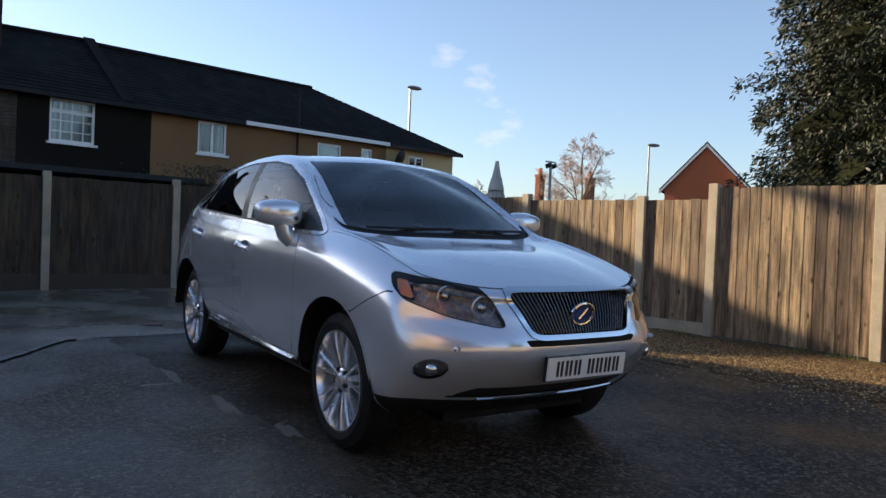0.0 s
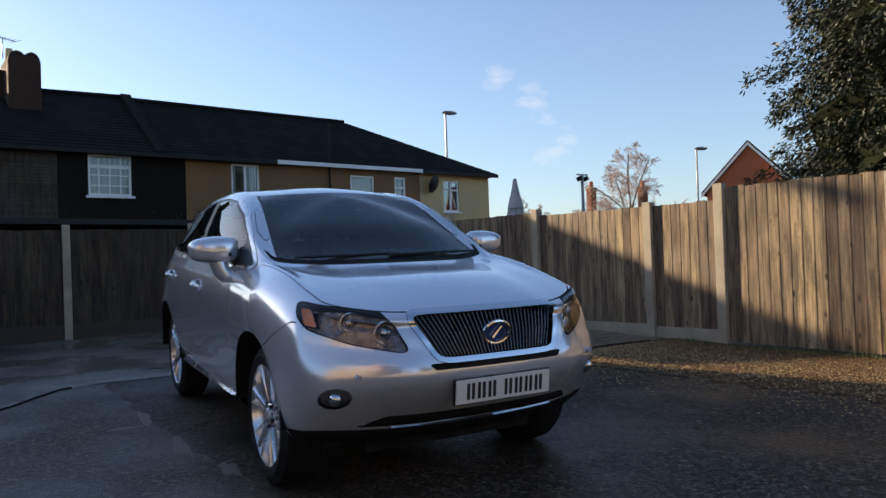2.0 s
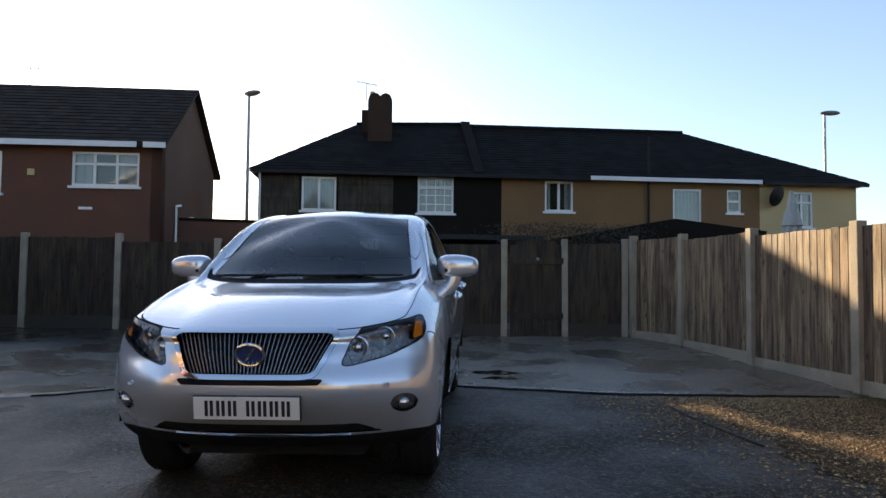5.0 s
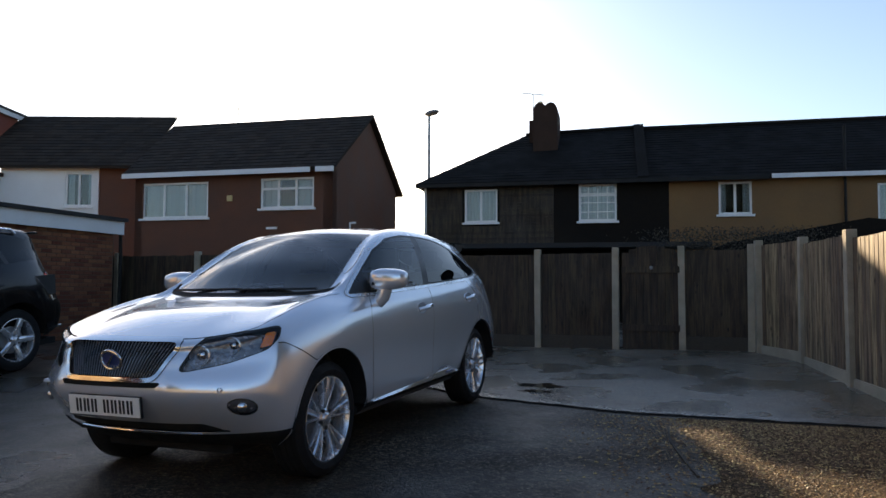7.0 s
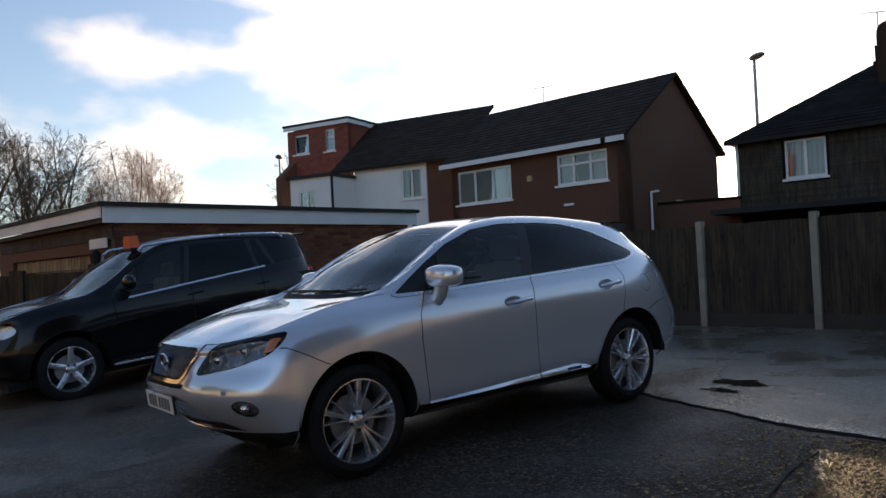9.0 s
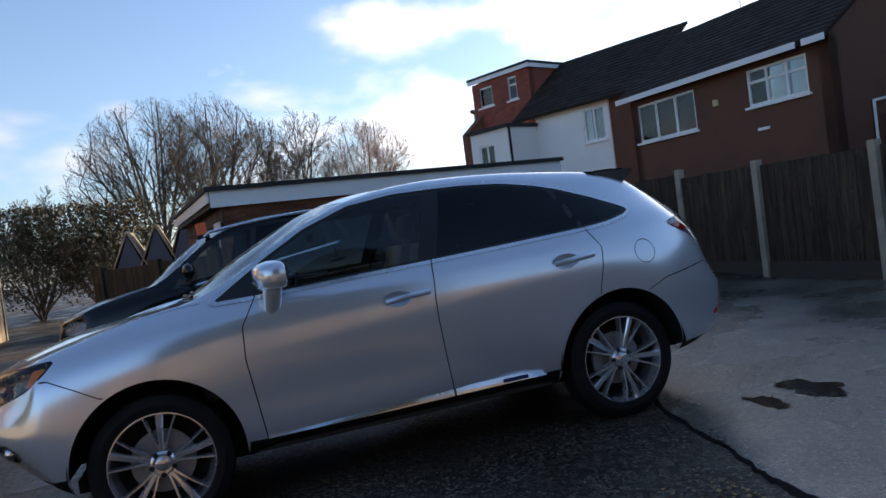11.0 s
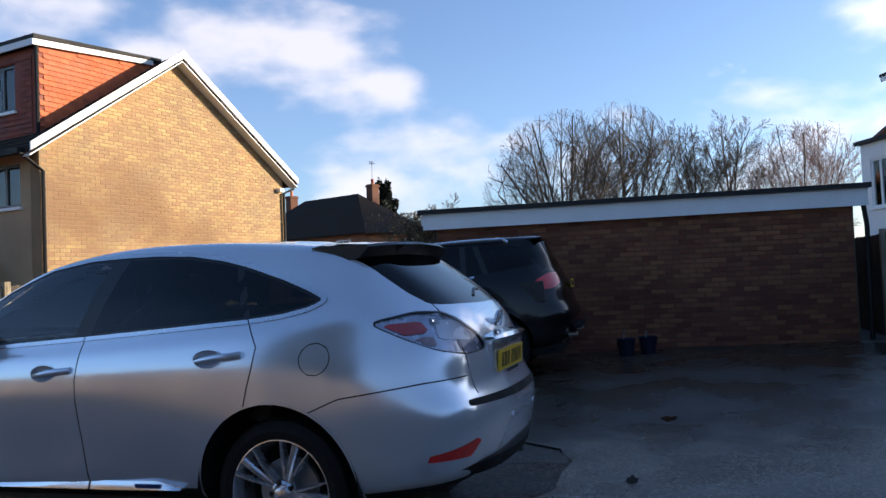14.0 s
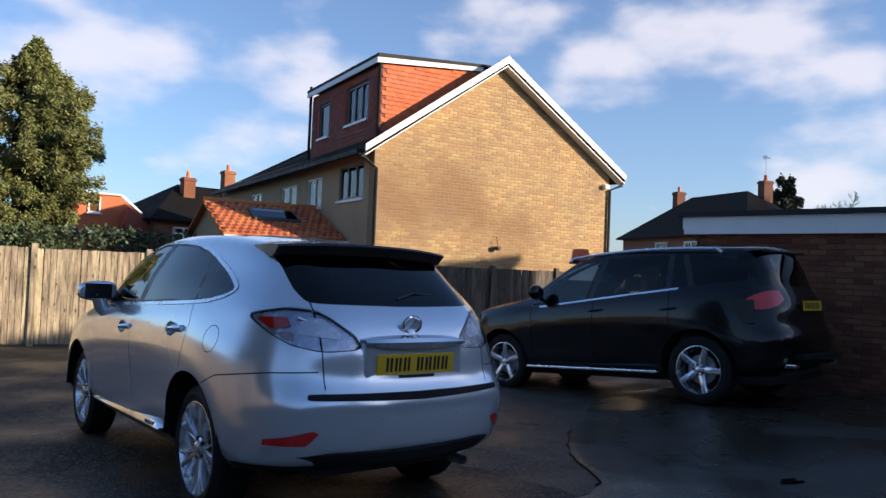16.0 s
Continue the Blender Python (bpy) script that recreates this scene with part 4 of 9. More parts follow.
def terrace():
    m = frame_at(4.89, -13.2, -0.986, -0.164)
    top = thing("terraced_house", "old shaded terrace with dark slate roof and rendered walls", "house", m)
    w, eave, depth, base = 16.89, 4.02, 5.6, -0.8
    wins = [(1.115, 2.03, 2.95, 3.86), (4.21, 5.19, 2.94, 3.92), (7.72, 8.52, 3.05, 3.89), (11.39, 12.23, 2.62, 3.76), (12.98, 13.40, 3.11, 3.77), (14.9, 15.56, 2.73, 3.75)]
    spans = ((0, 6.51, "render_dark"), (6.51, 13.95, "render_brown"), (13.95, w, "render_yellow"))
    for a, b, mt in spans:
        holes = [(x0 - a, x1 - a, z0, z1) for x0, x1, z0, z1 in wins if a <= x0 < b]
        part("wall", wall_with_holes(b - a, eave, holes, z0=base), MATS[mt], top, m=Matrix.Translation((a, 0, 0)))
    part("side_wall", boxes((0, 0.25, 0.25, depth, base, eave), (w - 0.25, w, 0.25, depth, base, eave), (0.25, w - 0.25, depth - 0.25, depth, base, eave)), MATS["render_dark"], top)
    # lapped boarding round the first window
    verts, faces = [], []
    for k in range(22):
        z = 2.3 + 0.078 * k
        for a, b in ((0.0, 3.55),):
            segs = [(a, b)] if not (2.86 < z + 0.04 < 3.9) else [(a, 1.06), (2.09, b)]
            for s, t in segs:
                i = len(verts)
                verts += [(s, -0.022, z), (t, -0.022, z), (t, -0.004, z + 0.082), (s, -0.004, z + 0.082), (s, 0, z), (t, 0, z)]
                faces += [(i, i + 1, i + 2, i + 3), (i + 4, i + 5, i + 1, i)]
    raw_part("weatherboard", verts, faces, MATS["dark_board"], top, "dark horizontal lapped boarding", "stuff")
    styles = [dict(cols=2, top_light=0.0, curtain=1), dict(cols=1, top_light=0.3, bars=(4, 4), curtain=1), dict(cols=2, curtain=0.5), dict(cols=1, curtain=1), dict(cols=1, top_light=0.5, curtain=0), dict(cols=2, top_light=0.3, curtain=0.5)]
    for (x0, x1, z0, z1), st in zip(wins, styles):
        window(top, x0, x1, z0, z1, seed=x0, **st)
    # hipped slate roof
    o, rz, ry = 0.22, 5.95, 2.8
    e0, e1, f1, f0 = (-o, -o, eave), (w + o, -o, eave), (w + o, depth + o, eave), (-o, depth + o, eave)
    rl, rm, rr = (2.5, ry, rz - 0.08), (6.4, ry, rz), (12.9, ry, rz - 0.02)
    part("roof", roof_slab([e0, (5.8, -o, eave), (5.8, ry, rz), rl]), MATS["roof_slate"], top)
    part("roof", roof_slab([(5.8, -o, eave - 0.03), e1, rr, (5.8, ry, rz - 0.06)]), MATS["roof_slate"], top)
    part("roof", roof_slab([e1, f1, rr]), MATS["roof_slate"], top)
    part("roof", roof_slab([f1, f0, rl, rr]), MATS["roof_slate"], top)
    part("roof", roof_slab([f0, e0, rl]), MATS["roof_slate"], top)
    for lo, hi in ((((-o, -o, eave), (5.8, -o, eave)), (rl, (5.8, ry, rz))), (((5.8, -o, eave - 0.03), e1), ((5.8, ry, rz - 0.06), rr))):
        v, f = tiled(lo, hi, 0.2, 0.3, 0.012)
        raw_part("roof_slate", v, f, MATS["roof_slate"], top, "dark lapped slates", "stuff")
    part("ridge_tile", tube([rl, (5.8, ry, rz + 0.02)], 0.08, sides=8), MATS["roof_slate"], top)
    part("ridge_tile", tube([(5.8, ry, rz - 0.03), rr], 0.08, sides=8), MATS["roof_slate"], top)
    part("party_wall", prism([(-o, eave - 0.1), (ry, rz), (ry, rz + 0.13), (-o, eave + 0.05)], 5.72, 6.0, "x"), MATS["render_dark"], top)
    # chimney on the front slope
    head = [(2.84, 4.4), (3.55, 4.4), (3.55, 6.30), (3.53, 6.42), (3.46, 6.53), (3.36, 6.57), (3.26, 6.54), (3.20, 6.48), (3.12, 6.55), (3.02, 6.57), (2.91, 6.52), (2.86, 6.42), (2.84, 6.30)]
    part("chimney", prism(head, 1.55, 2.75), MATS["dark_brick"], top, "dark brick chimney stack with rounded head")
    for x in (3.08,):
        part("chimney_pot", lathe([(6.4, 0.10), (6.76, 0.085), (6.78, 0.07), (6.4, 0.07)], 12, "z"), MATS["render_yellow"], top, m=Matrix.Translation((x - 0.1, 2.3, 0)), smooth=True)
    part("chimney", boxes((2.66, 2.86, 2.2, 2.5, 5.0, 6.2)), MATS["dark_brick"], top)
    aerial(top, 2.80, 2.0, 6.45, 0.5, 30, 0.35)
    part("fascia", boxes((8.95, 13.9, -0.26, -0.22, eave - 0.10, eave + 0.01)), MATS["fascia_white"], top, "white painted fascia board")
    for a, b in ((-0.2, 8.9), (13.95, w + 0.2)):
        part("gutter", boxes((a, b, -0.30, -0.22, eave - 0.12, eave - 0.02)), MATS["black_plastic"], top)
    for x, zz in ((0.03, eave), (10.65, 5.3)):
        part("drainpipe", tube([(x, -0.12, zz - 0.1), (x, -0.08, zz - 0.35), (x, -0.08, base)], 0.035, sides=8), MATS["white_upvc" if x < 1 else "black_plastic"], top)
    dish = lathe([(0.0, 0.01), (0.02, 0.12), (0.06, 0.24), (0.10, 0.30), (0.105, 0.29), (0.05, 0.2), (0.012, 0.02)], 24, "y")
    part("satellite_dish", dish, MATS["black_plastic"], top, "dark satellite dish", smooth=True, m=pose(14.35, -0.35, 3.55, 20, 0, 25))
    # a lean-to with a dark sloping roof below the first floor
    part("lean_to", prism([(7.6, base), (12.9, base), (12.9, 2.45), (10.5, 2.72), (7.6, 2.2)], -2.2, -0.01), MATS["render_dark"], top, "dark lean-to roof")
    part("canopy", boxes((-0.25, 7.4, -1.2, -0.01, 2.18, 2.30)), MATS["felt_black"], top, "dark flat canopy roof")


terrace()


def sun_house():
    m = frame_at(12.25, -10.02, -0.989, -0.148, skew=(0.138, -0.990))
    top = thing("brick_house", "shaded red brick semi-detached house with tiled gable roof", "house", m)
    w, eave, depth, base, rz = 5.85, 4.25, 5.3, -0.6, 6.22
    wins = [(0.22, 2.26, 3.03, 4.0), (3.81, 5.33, 3.23, 4.03)]
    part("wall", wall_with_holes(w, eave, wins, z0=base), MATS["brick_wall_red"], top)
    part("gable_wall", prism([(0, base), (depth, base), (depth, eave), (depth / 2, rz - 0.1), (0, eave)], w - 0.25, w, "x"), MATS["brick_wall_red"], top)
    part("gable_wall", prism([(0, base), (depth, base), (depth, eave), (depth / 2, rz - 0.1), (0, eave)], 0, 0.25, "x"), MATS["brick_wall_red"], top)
    window(top, *wins[0], cols=3, top_light=0.0, curtain=1, seed=1)
    window(top, *wins[1], cols=3, top_light=0.35, curtain=0.7, seed=2)
    o = 0.3
    for a, b in (((-0.2, -o, eave - 0.02), (w + 0.15, -o, eave - 0.02)), ((-0.2, depth + o, eave - 0.02), (w + 0.15, depth + o, eave - 0.02))):
        hi = ((-0.65, depth / 2, rz), (w + 0.15, depth / 2, rz))
        part("roof", roof_slab([a, b, hi[1], hi[0]]), MATS["roof_tile_dark"], top)
        v, f = tiled((a, b), hi, 0.2, 0.28, 0.015)
        raw_part("roof_tile", v, f, MATS["roof_tile_dark"], top, "brown lapped roof tiles", "stuff")
    part("fascia", boxes((-0.2, w - 0.5, -o - 0.03, -o, eave - 0.14, eave - 0.01), (w - 0.35, w + 0.15, -o - 0.03, -o, eave - 0.14, eave - 0.01)), MATS["fascia_white"], top, "white fascia board")
    part("alarm_box", boxes((2.85, 3.0, -0.06, 0, 3.45, 3.6), bevel=0.01), MATS["render_yellow"], top, "small yellow alarm box")
    part("vent", boxes((4.0, 4.3, -0.03, 0, 2.68, 2.74)), MATS["white_upvc"], top)
    gm = Matrix.Translation((w + 0.02, 2.6, 0)) @ Matrix.Rotation(radians(90), 4, "Z")
    window(top, 0, 0.5, 2.75, 3.42, cols=1, top_light=0.3, curtain=0, m=gm)
    part("drainpipe", tube([(w + 0.05, 1.1, 2.9), (w + 0.05, 1.5, 2.95)], 0.03), MATS["white_upvc"], top)
    part("drainpipe", tube([(w + 0.05, 1.1, 2.92), (w + 0.05, 1.08, base)], 0.03), MATS["white_upvc"], top)
    aerial(top, 1.6, depth / 2, rz, 0.45, 15, 0.3)


sun_house()


def neighbour():
    m = frame_at(12.4, -9.55, -0.92, -0.392)
    top = thing("extended_house", "house with white rendered extension and red tile-hung dormer", "house", m)
    base = -0.5
    wins = [(-5.25, -4.6, 2.6, 3.95)]
    part("wall", wall_with_holes(1.69, 4.36, [(0.35, 1.05, 2.7, 3.95)], z0=base), MATS["render_white"], top, m=Matrix.Translation((-5.77, 0.19, 0)))
    window(top, 0.35, 1.05, 2.7, 3.95, cols=2, curtain=0.0, m=Matrix.Translation((-5.77, 0.19, 0)))
    part("side_wall", boxes((-4.33, -4.08, 0.44, 1.55, base, 4.36), (-5.77, -5.52, 0.44, 3.6, base, 4.36)), MATS["render_white"], top)
    part("flat_roof", boxes((-5.87, -4.0, 0.07, 3.0, 4.36, 4.46)), MATS["felt_black"], top)
    part("drainpipe", tube([(-4.04, 0.23, 4.35), (-4.04, 0.23, base)], 0.035), MATS["black_plastic"], top)
    part("wall", wall_with_holes(2.85, 4.66, [(1.88, 2.68, 3.5, 4.5)], z0=base), MATS["render_white"], top, m=Matrix.Translation((-4.08, 1.55, 0)))
    window(top, 1.88, 2.68, 3.5, 4.5, cols=2, curtain=0.5, m=Matrix.Translation((-4.08, 1.55, 0)))
    part("wall", boxes((-1.23, -0.1, 1.60, 1.85, base, 4.66)), MATS["brick_wall_red"], top)
    # main roof behind
    rf = [(-4.9, 1.3, 4.66), (0.12, 1.3, 4.66), (0.12, 4.1, 6.74), (-4.9, 4.1, 6.74)]
    part("roof", roof_slab(rf), MATS["roof_tile_dark"], top)
    v, f = tiled((rf[0], rf[1]), (rf[3], rf[2]), 0.2, 0.28, 0.015)
    raw_part("roof_tile", v, f, MATS["roof_tile_dark"], top, "brown lapped roof tiles", "stuff")
    part("side_wall", prism([(1.55, base), (6.6, base), (6.6, 4.6), (4.1, 6.64), (1.55, 4.7)], -7.6, -7.35, "x"), MATS["brick_wall_red"], top)
    # dormer
    part("dormer_wall", wall_with_holes(2.8, 6.54, [(0.3, 1.0, 5.65, 6.36), (1.75, 2.2, 5.62, 6.42)], z0=4.4), MATS["tile_hung_red"], top, m=Matrix.Translation((-7.73, 2.45, 0)))
    v, f = [], []
    for k in range(20):
        z = 4.48 + 0.1 * k
        for c in range(14):
            a = -7.73 + 0.2 * c
            if (-7.43 < a + 0.1 < -6.73 and 5.55 < z < 6.36) or (-6.03 < a + 0.1 < -5.48 and 5.5 < z < 6.42):
                continue
            i = len(v)
            v += [(a + 0.004, 2.425, z), (a + 0.196, 2.425, z), (a + 0.196, 2.445, z + 0.11), (a + 0.004, 2.445, z + 0.11)]
            f.append((i, i + 1, i + 2, i + 3))
    raw_part("hung_tile", v, f, MATS["tile_hung_red"], top, "dark red hanging tiles", "stuff")
    part("dormer_cheek", prism([(2.5, 5.3), (4.0, 6.54), (2.5, 6.54)], -5.03, -4.93, "x"), MATS["tile_hung_red"], top)
    part("dormer_cheek", prism([(2.5, 5.3), (4.0, 6.54), (2.5, 6.54)], -7.73, -7.63, "x"), MATS["tile_hung_red"], top)
    window(top, 0.3, 1.0, 5.65, 6.36, cols=1, curtain=1, m=Matrix.Translation((-7.73, 2.45, 0)))
    window(top, 1.75, 2.2, 5.62, 6.42, cols=1, top_light=0.35, curtain=1, m=Matrix.Translation((-7.73, 2.45, 0)))
    part("dormer_roof", boxes((-7.85, -4.8, 2.30, 4.4, 6.68, 6.76)), MATS["felt_black"], top)
    part("fascia", boxes((-7.83, -4.82, 2.32, 2.35, 6.54, 6.68), (-4.85, -4.82, 2.35, 4.15, 6.54, 6.68)), MATS["fascia_white"], top, "white fascia board")


neighbour()


def gable_house():
    m = frame_at(6.0, 7.89, 0.9905, -0.137)
    top = thing("gable_house", "buff brick end house with white bargeboards and orange dormer", "house", m)
    base, eave, rz, pk, x0, x1, depth = -0.4, 4.27, 6.54, 3.44, 0.2, 7.0, 13.0
    slope = (rz - eave) / (pk - x0)
    part("gable_wall", prism([(x0, base), (x1, base), (x1, eave + 0.02), (pk, rz - 0.05), (x0, eave - 0.02)], 0.0, 0.25), MATS["mortar_buff"], top)

    def inside(x, z):
        return x0 <= x <= x1 and z < eave + min((x - x0) * slope, (x1 - x) * (rz - eave) / (x1 - pk)) - 0.02
    rows = [b for b in bricks(7.2, 6.6, inside, z0=0.9)]
    v, f = brick_mesh(rows, 0.005, 3)
    raw_part("brickwork", v, f, MATS["brick_buff"], top, "buff sunlit brickwork", "stuff")
    # facade along the side
    side = Matrix.Translation((x0, depth, 0)) @ Matrix.Rotation(radians(-90), 4, "Z")
    wins = [(depth - 1.95, depth - 0.55, 3.05, 3.85), (depth - 4.2, depth - 3.1, 2.98, 3.75), (depth - 6.4, depth - 5.0, 3.05, 3.7), (depth - 9.5, depth - 8.3, 3.0, 3.7)]
    part("wall", wall_with_holes(depth - 0.26, eave, wins, z0=base), MATS["render_tan"], top, m=side)
    for k, wn_ in enumerate(wins):
        window(top, *wn_, cols=3 if k == 0 else 2, frame_mat="grey_upvc" if k == 0 else "white_upvc", curtain=0.4, m=side, seed=k)
    part("wall", boxes((x1 - 0.25, x1, 0.25, depth, base, eave)), MATS["brick_buff"], top)
    part("wall", boxes((x0, x1, depth, depth + 0.25, base, eave)), MATS["brick_buff"], top)
    o = 0.26
    lo0, lo1 = (x0 - 0.35, -o, eave - 0.25), (x0 - 0.35, depth, eave - 0.25)
    hi0, hi1 = (pk, -o, rz), (pk, depth, rz - 0.5)
    ro0, ro1 = (x1 + 0.30, -o, eave - 0.17), (x1 + 0.30, depth, eave - 0.17)
    part("roof", roof_slab([lo0, hi0, hi1, lo1]), MATS["roof_tile_dark"], top)
    part("roof", roof_slab([hi0, ro0, ro1, hi1]), MATS["roof_tile_dark"], top)
    for e, h in (((lo1, lo0), (hi1, hi0)), ((ro0, ro1), (hi0, hi1))):
        v, f = tiled(e, h, 0.2, 0.28, 0.015)
        raw_part("roof_tile", v, f, MATS["roof_tile_dark"], top, "brown lapped roof tiles", "stuff")
    for a, b in ((lo0, hi0), (ro0, hi0)):
        pts = [(a[0], a[2]), (b[0], b[2]), (b[0], b[2] - 0.17), (a[0], a[2] - 0.15)]
        part("bargeboard", prism([(p[0], p[1] + 0.09) for p in pts], -o - 0.04, -o - 0.001), MATS["fascia_white"], top, "white bargeboard")
    for a, b in ((lo0, hi0), (ro0, hi0)):
        part("soffit", prism([(a[0], a[2] - 0.13), (b[0], b[2] - 0.13), (b[0], b[2] - 0.155), (a[0], a[2] - 0.155)], -o, -0.008), MATS["fascia_white"], top, "white soffit board")
    # rainwater pipes
    part("gutter", boxes((x0 - 0.48, x0 - 0.36, -0.1, depth, eave - 0.36, eave - 0.26)), MATS["black_plastic"], top)
    part("gutter", boxes((x1 + 0.31, x1 + 0.43, -0.1, depth, eave - 0.28, eave - 0.18)), MATS["black_plastic"], top)
    part("wall_bracket", tube([(3.36, 0.0, 2.36), (3.40, -0.10, 2.34), (3.44, -0.12, 2.12)], 0.007, sides=6), MATS["black_plastic"], top, "dark wall bracket")
    part("hanging_basket", lathe([(2.02, 0.02), (2.03, 0.06), (2.09, 0.09), (2.12, 0.08), (2.10, 0.02)], 12, "z"), MATS["bark"], top, "dark hanging basket", m=Matrix.Translation((3.44, -0.12, 0)))
    part("drainpipe", tube([(x0 - 0.40, -0.05, eave - 0.33), (x0 + 0.03, -0.06, eave - 0.62), (x0 + 0.03, -0.06, base)], 0.036), MATS["black_plastic"], top)
    part("drainpipe", tube([(x1 + 0.40, -0.05, eave - 0.33), (x1 - 0.03, -0.06, eave - 0.5), (x1 - 0.03, -0.06, base)], 0.036), MATS["black_plastic"], top)
    part("security_light", boxes((6.75, 6.9, -0.14, 0.0, 3.80, 3.90), bevel=0.015), MATS["white_upvc"], top)
    # box dormer, tile hung
    df, db, dz0, dz1, dx, dj = 0.30, 4.6, 4.35, 6.06, 0.42, 3.05
    dm = Matrix.Translation((dx, db, 0)) @ Matrix.Rotation(radians(-90), 4, "Z")
    ln = db - df
    dw = [(2.40, 3.62, 4.93, 5.83), (0.52, 1.24, 4.85, 5.75)]
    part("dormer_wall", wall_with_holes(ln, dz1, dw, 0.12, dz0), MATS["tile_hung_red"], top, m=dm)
    v, f = [], []
    for k in range(16):
        z = dz0 + 0.1 * k
        for c in range(int(ln / 0.18)):
            a = 0.18 * c
            if any(p - 0.1 < a + 0.09 < q + 0.1 and r - 0.08 < z + 0.05 < s + 0.03 for p, q, r, s in dw):
                continue
            i = len(v)
            v += [(a + 0.003, -0.024, z), (a + 0.177, -0.024, z), (a + 0.177, -0.004, z + 0.112), (a + 0.003, -0.004, z + 0.112)]
            f.append((i, i + 1, i + 2, i + 3))
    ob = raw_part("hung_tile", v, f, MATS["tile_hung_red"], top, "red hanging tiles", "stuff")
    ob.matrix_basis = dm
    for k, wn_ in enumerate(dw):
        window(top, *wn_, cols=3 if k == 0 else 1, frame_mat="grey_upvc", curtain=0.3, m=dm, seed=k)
    # sun-facing cheek: sunlight put into a brighter copy of the front's tile colour
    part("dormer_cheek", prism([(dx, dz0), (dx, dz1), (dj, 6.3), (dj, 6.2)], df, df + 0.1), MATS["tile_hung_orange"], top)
    v, f = [], []
    for k in range(22):
        z = dz0 + 0.1 * k
        xa = dx + 0.02
        xb = min(dj, x0 - 0.3 + (z + 0.1 - eave + 0.25) / slope + 0.25)
        c = 0
        while xa + 0.18 * (c + 1) < xb + 0.18:
            a = xa + 0.18 * c + (0.09 if k % 2 else 0)
            if z + 0.1 < dz1 + 0.3 * (a - dx) / (dj - dx):
                i = len(v)
                v += [(a + 0.003, df - 0.024, z), (a + 0.177, df - 0.024, z), (a + 0.177, df - 0.004, z + 0.112), (a + 0.003, df - 0.004, z + 0.112)]
                f.append((i, i + 1, i + 2, i + 3))
            c += 1
    raw_part("hung_tile", v, f, MATS["tile_hung_orange"], top, "hanging tiles in brighter orange for the sunlit cheek", "stuff")
    part("dormer_roof", prism([(dx - 0.15, dz1 + 0.10), (dj + 0.2, 6.42), (dj + 0.2, 6.48), (dx - 0.15, dz1 + 0.18)], df - 0.12, db + 0.1), MATS["felt_black"], top)
    part("fascia", prism([(dx - 0.13, dz1 - 0.02), (dj, 6.30), (dj, 6.42), (dx - 0.13, dz1 + 0.10)], df - 0.09, df - 0.06), MATS["fascia_white"], top, "white fascia board")
    part("fascia", boxes((dx - 0.15, dx - 0.12, df - 0.09, db + 0.08, dz1 - 0.02, dz1 + 0.10)), MATS["fascia_white"], top, "white fascia board")
    part("drainpipe", tube([(dx - 0.06, df - 0.06, dz1), (dx - 0.06, df - 0.06, dz0)], 0.035), MATS["black_plastic"], top)
    part("drainpipe", tube([(dx - 0.06, db + 0.04, dz1 + 0.3), (dx - 0.06, db + 0.04, 2.4)], 0.04), MATS["black_plastic"], top)
    # low side extension with a pantile roof
    ex = thing("side_extension", "single-storey extension with bright orange pantile roof", "extension", m @ Matrix.Translation((0, 0, 0)))
    a, b, fz, bz, ez, ridge = -2.5, 0.18, 1.5, 5.2, 2.1, 2.95
    part("wall", prism([(fz, base), (bz, base), (bz, ez), ((fz + bz) / 2, ridge - 0.08), (fz, ez)], a, a + 0.25, "x"), MATS["render_tan"], ex)
    part("wall", boxes((a + 0.25, b, fz, fz + 0.25, base, ez)), MATS["brick_buff"], ex)
    mid = (fz + bz) / 2
    part("roof", roof_slab([(a - 0.15, fz - 0.2, ez - 0.02), (b, fz - 0.2, ez - 0.02), (b, mid, ridge - 0.03), (a - 0.15, mid, ridge - 0.03)], 0.06), MATS["roof_tile_orange"], ex)
    part("roof", roof_slab([(a - 0.15, bz + 0.2, ez - 0.02), (b, bz + 0.2, ez - 0.02), (b, mid, ridge - 0.03), (a - 0.15, mid, ridge - 0.03)], 0.06), MATS["roof_tile_orange"], ex)
    v, f = tiled(((a - 0.15, fz - 0.22, ez), (b, fz - 0.22, ez)), ((a - 0.15, mid, ridge), (b, mid, ridge)), 0.2, 0.16, 0.02, 0.03)
    raw_part("pantile", v, f, MATS["roof_tile_orange"], ex, "orange pantiles", "stuff")
    part("ridge_tile", tube([(a - 0.15, mid, ridge), (b, mid, ridge)], 0.07), MATS["roof_tile_orange"], ex)
    part("gutter", boxes((a - 0.15, b, fz - 0.32, fz - 0.22, ez - 0.1, ez - 0.02)), MATS["white_upvc"], ex)
    sl = Matrix.Translation((-1.2, fz - 0.2 + 1.15, ez + 0.50)) @ Matrix.Rotation(math.atan2(ridge - ez, mid - fz + 0.2), 4, "X")
    part("skylight", boxes((-0.55, 0.55, -0.35, 0.35, 0, 0.07), bevel=0.01), MATS["grey_upvc"], ex, m=sl)
    part("skylight_pane", boxes((-0.48, 0.48, -0.29, 0.29, 0.071, 0.078)), MATS["house_glass"], ex, m=sl)


gable_house()


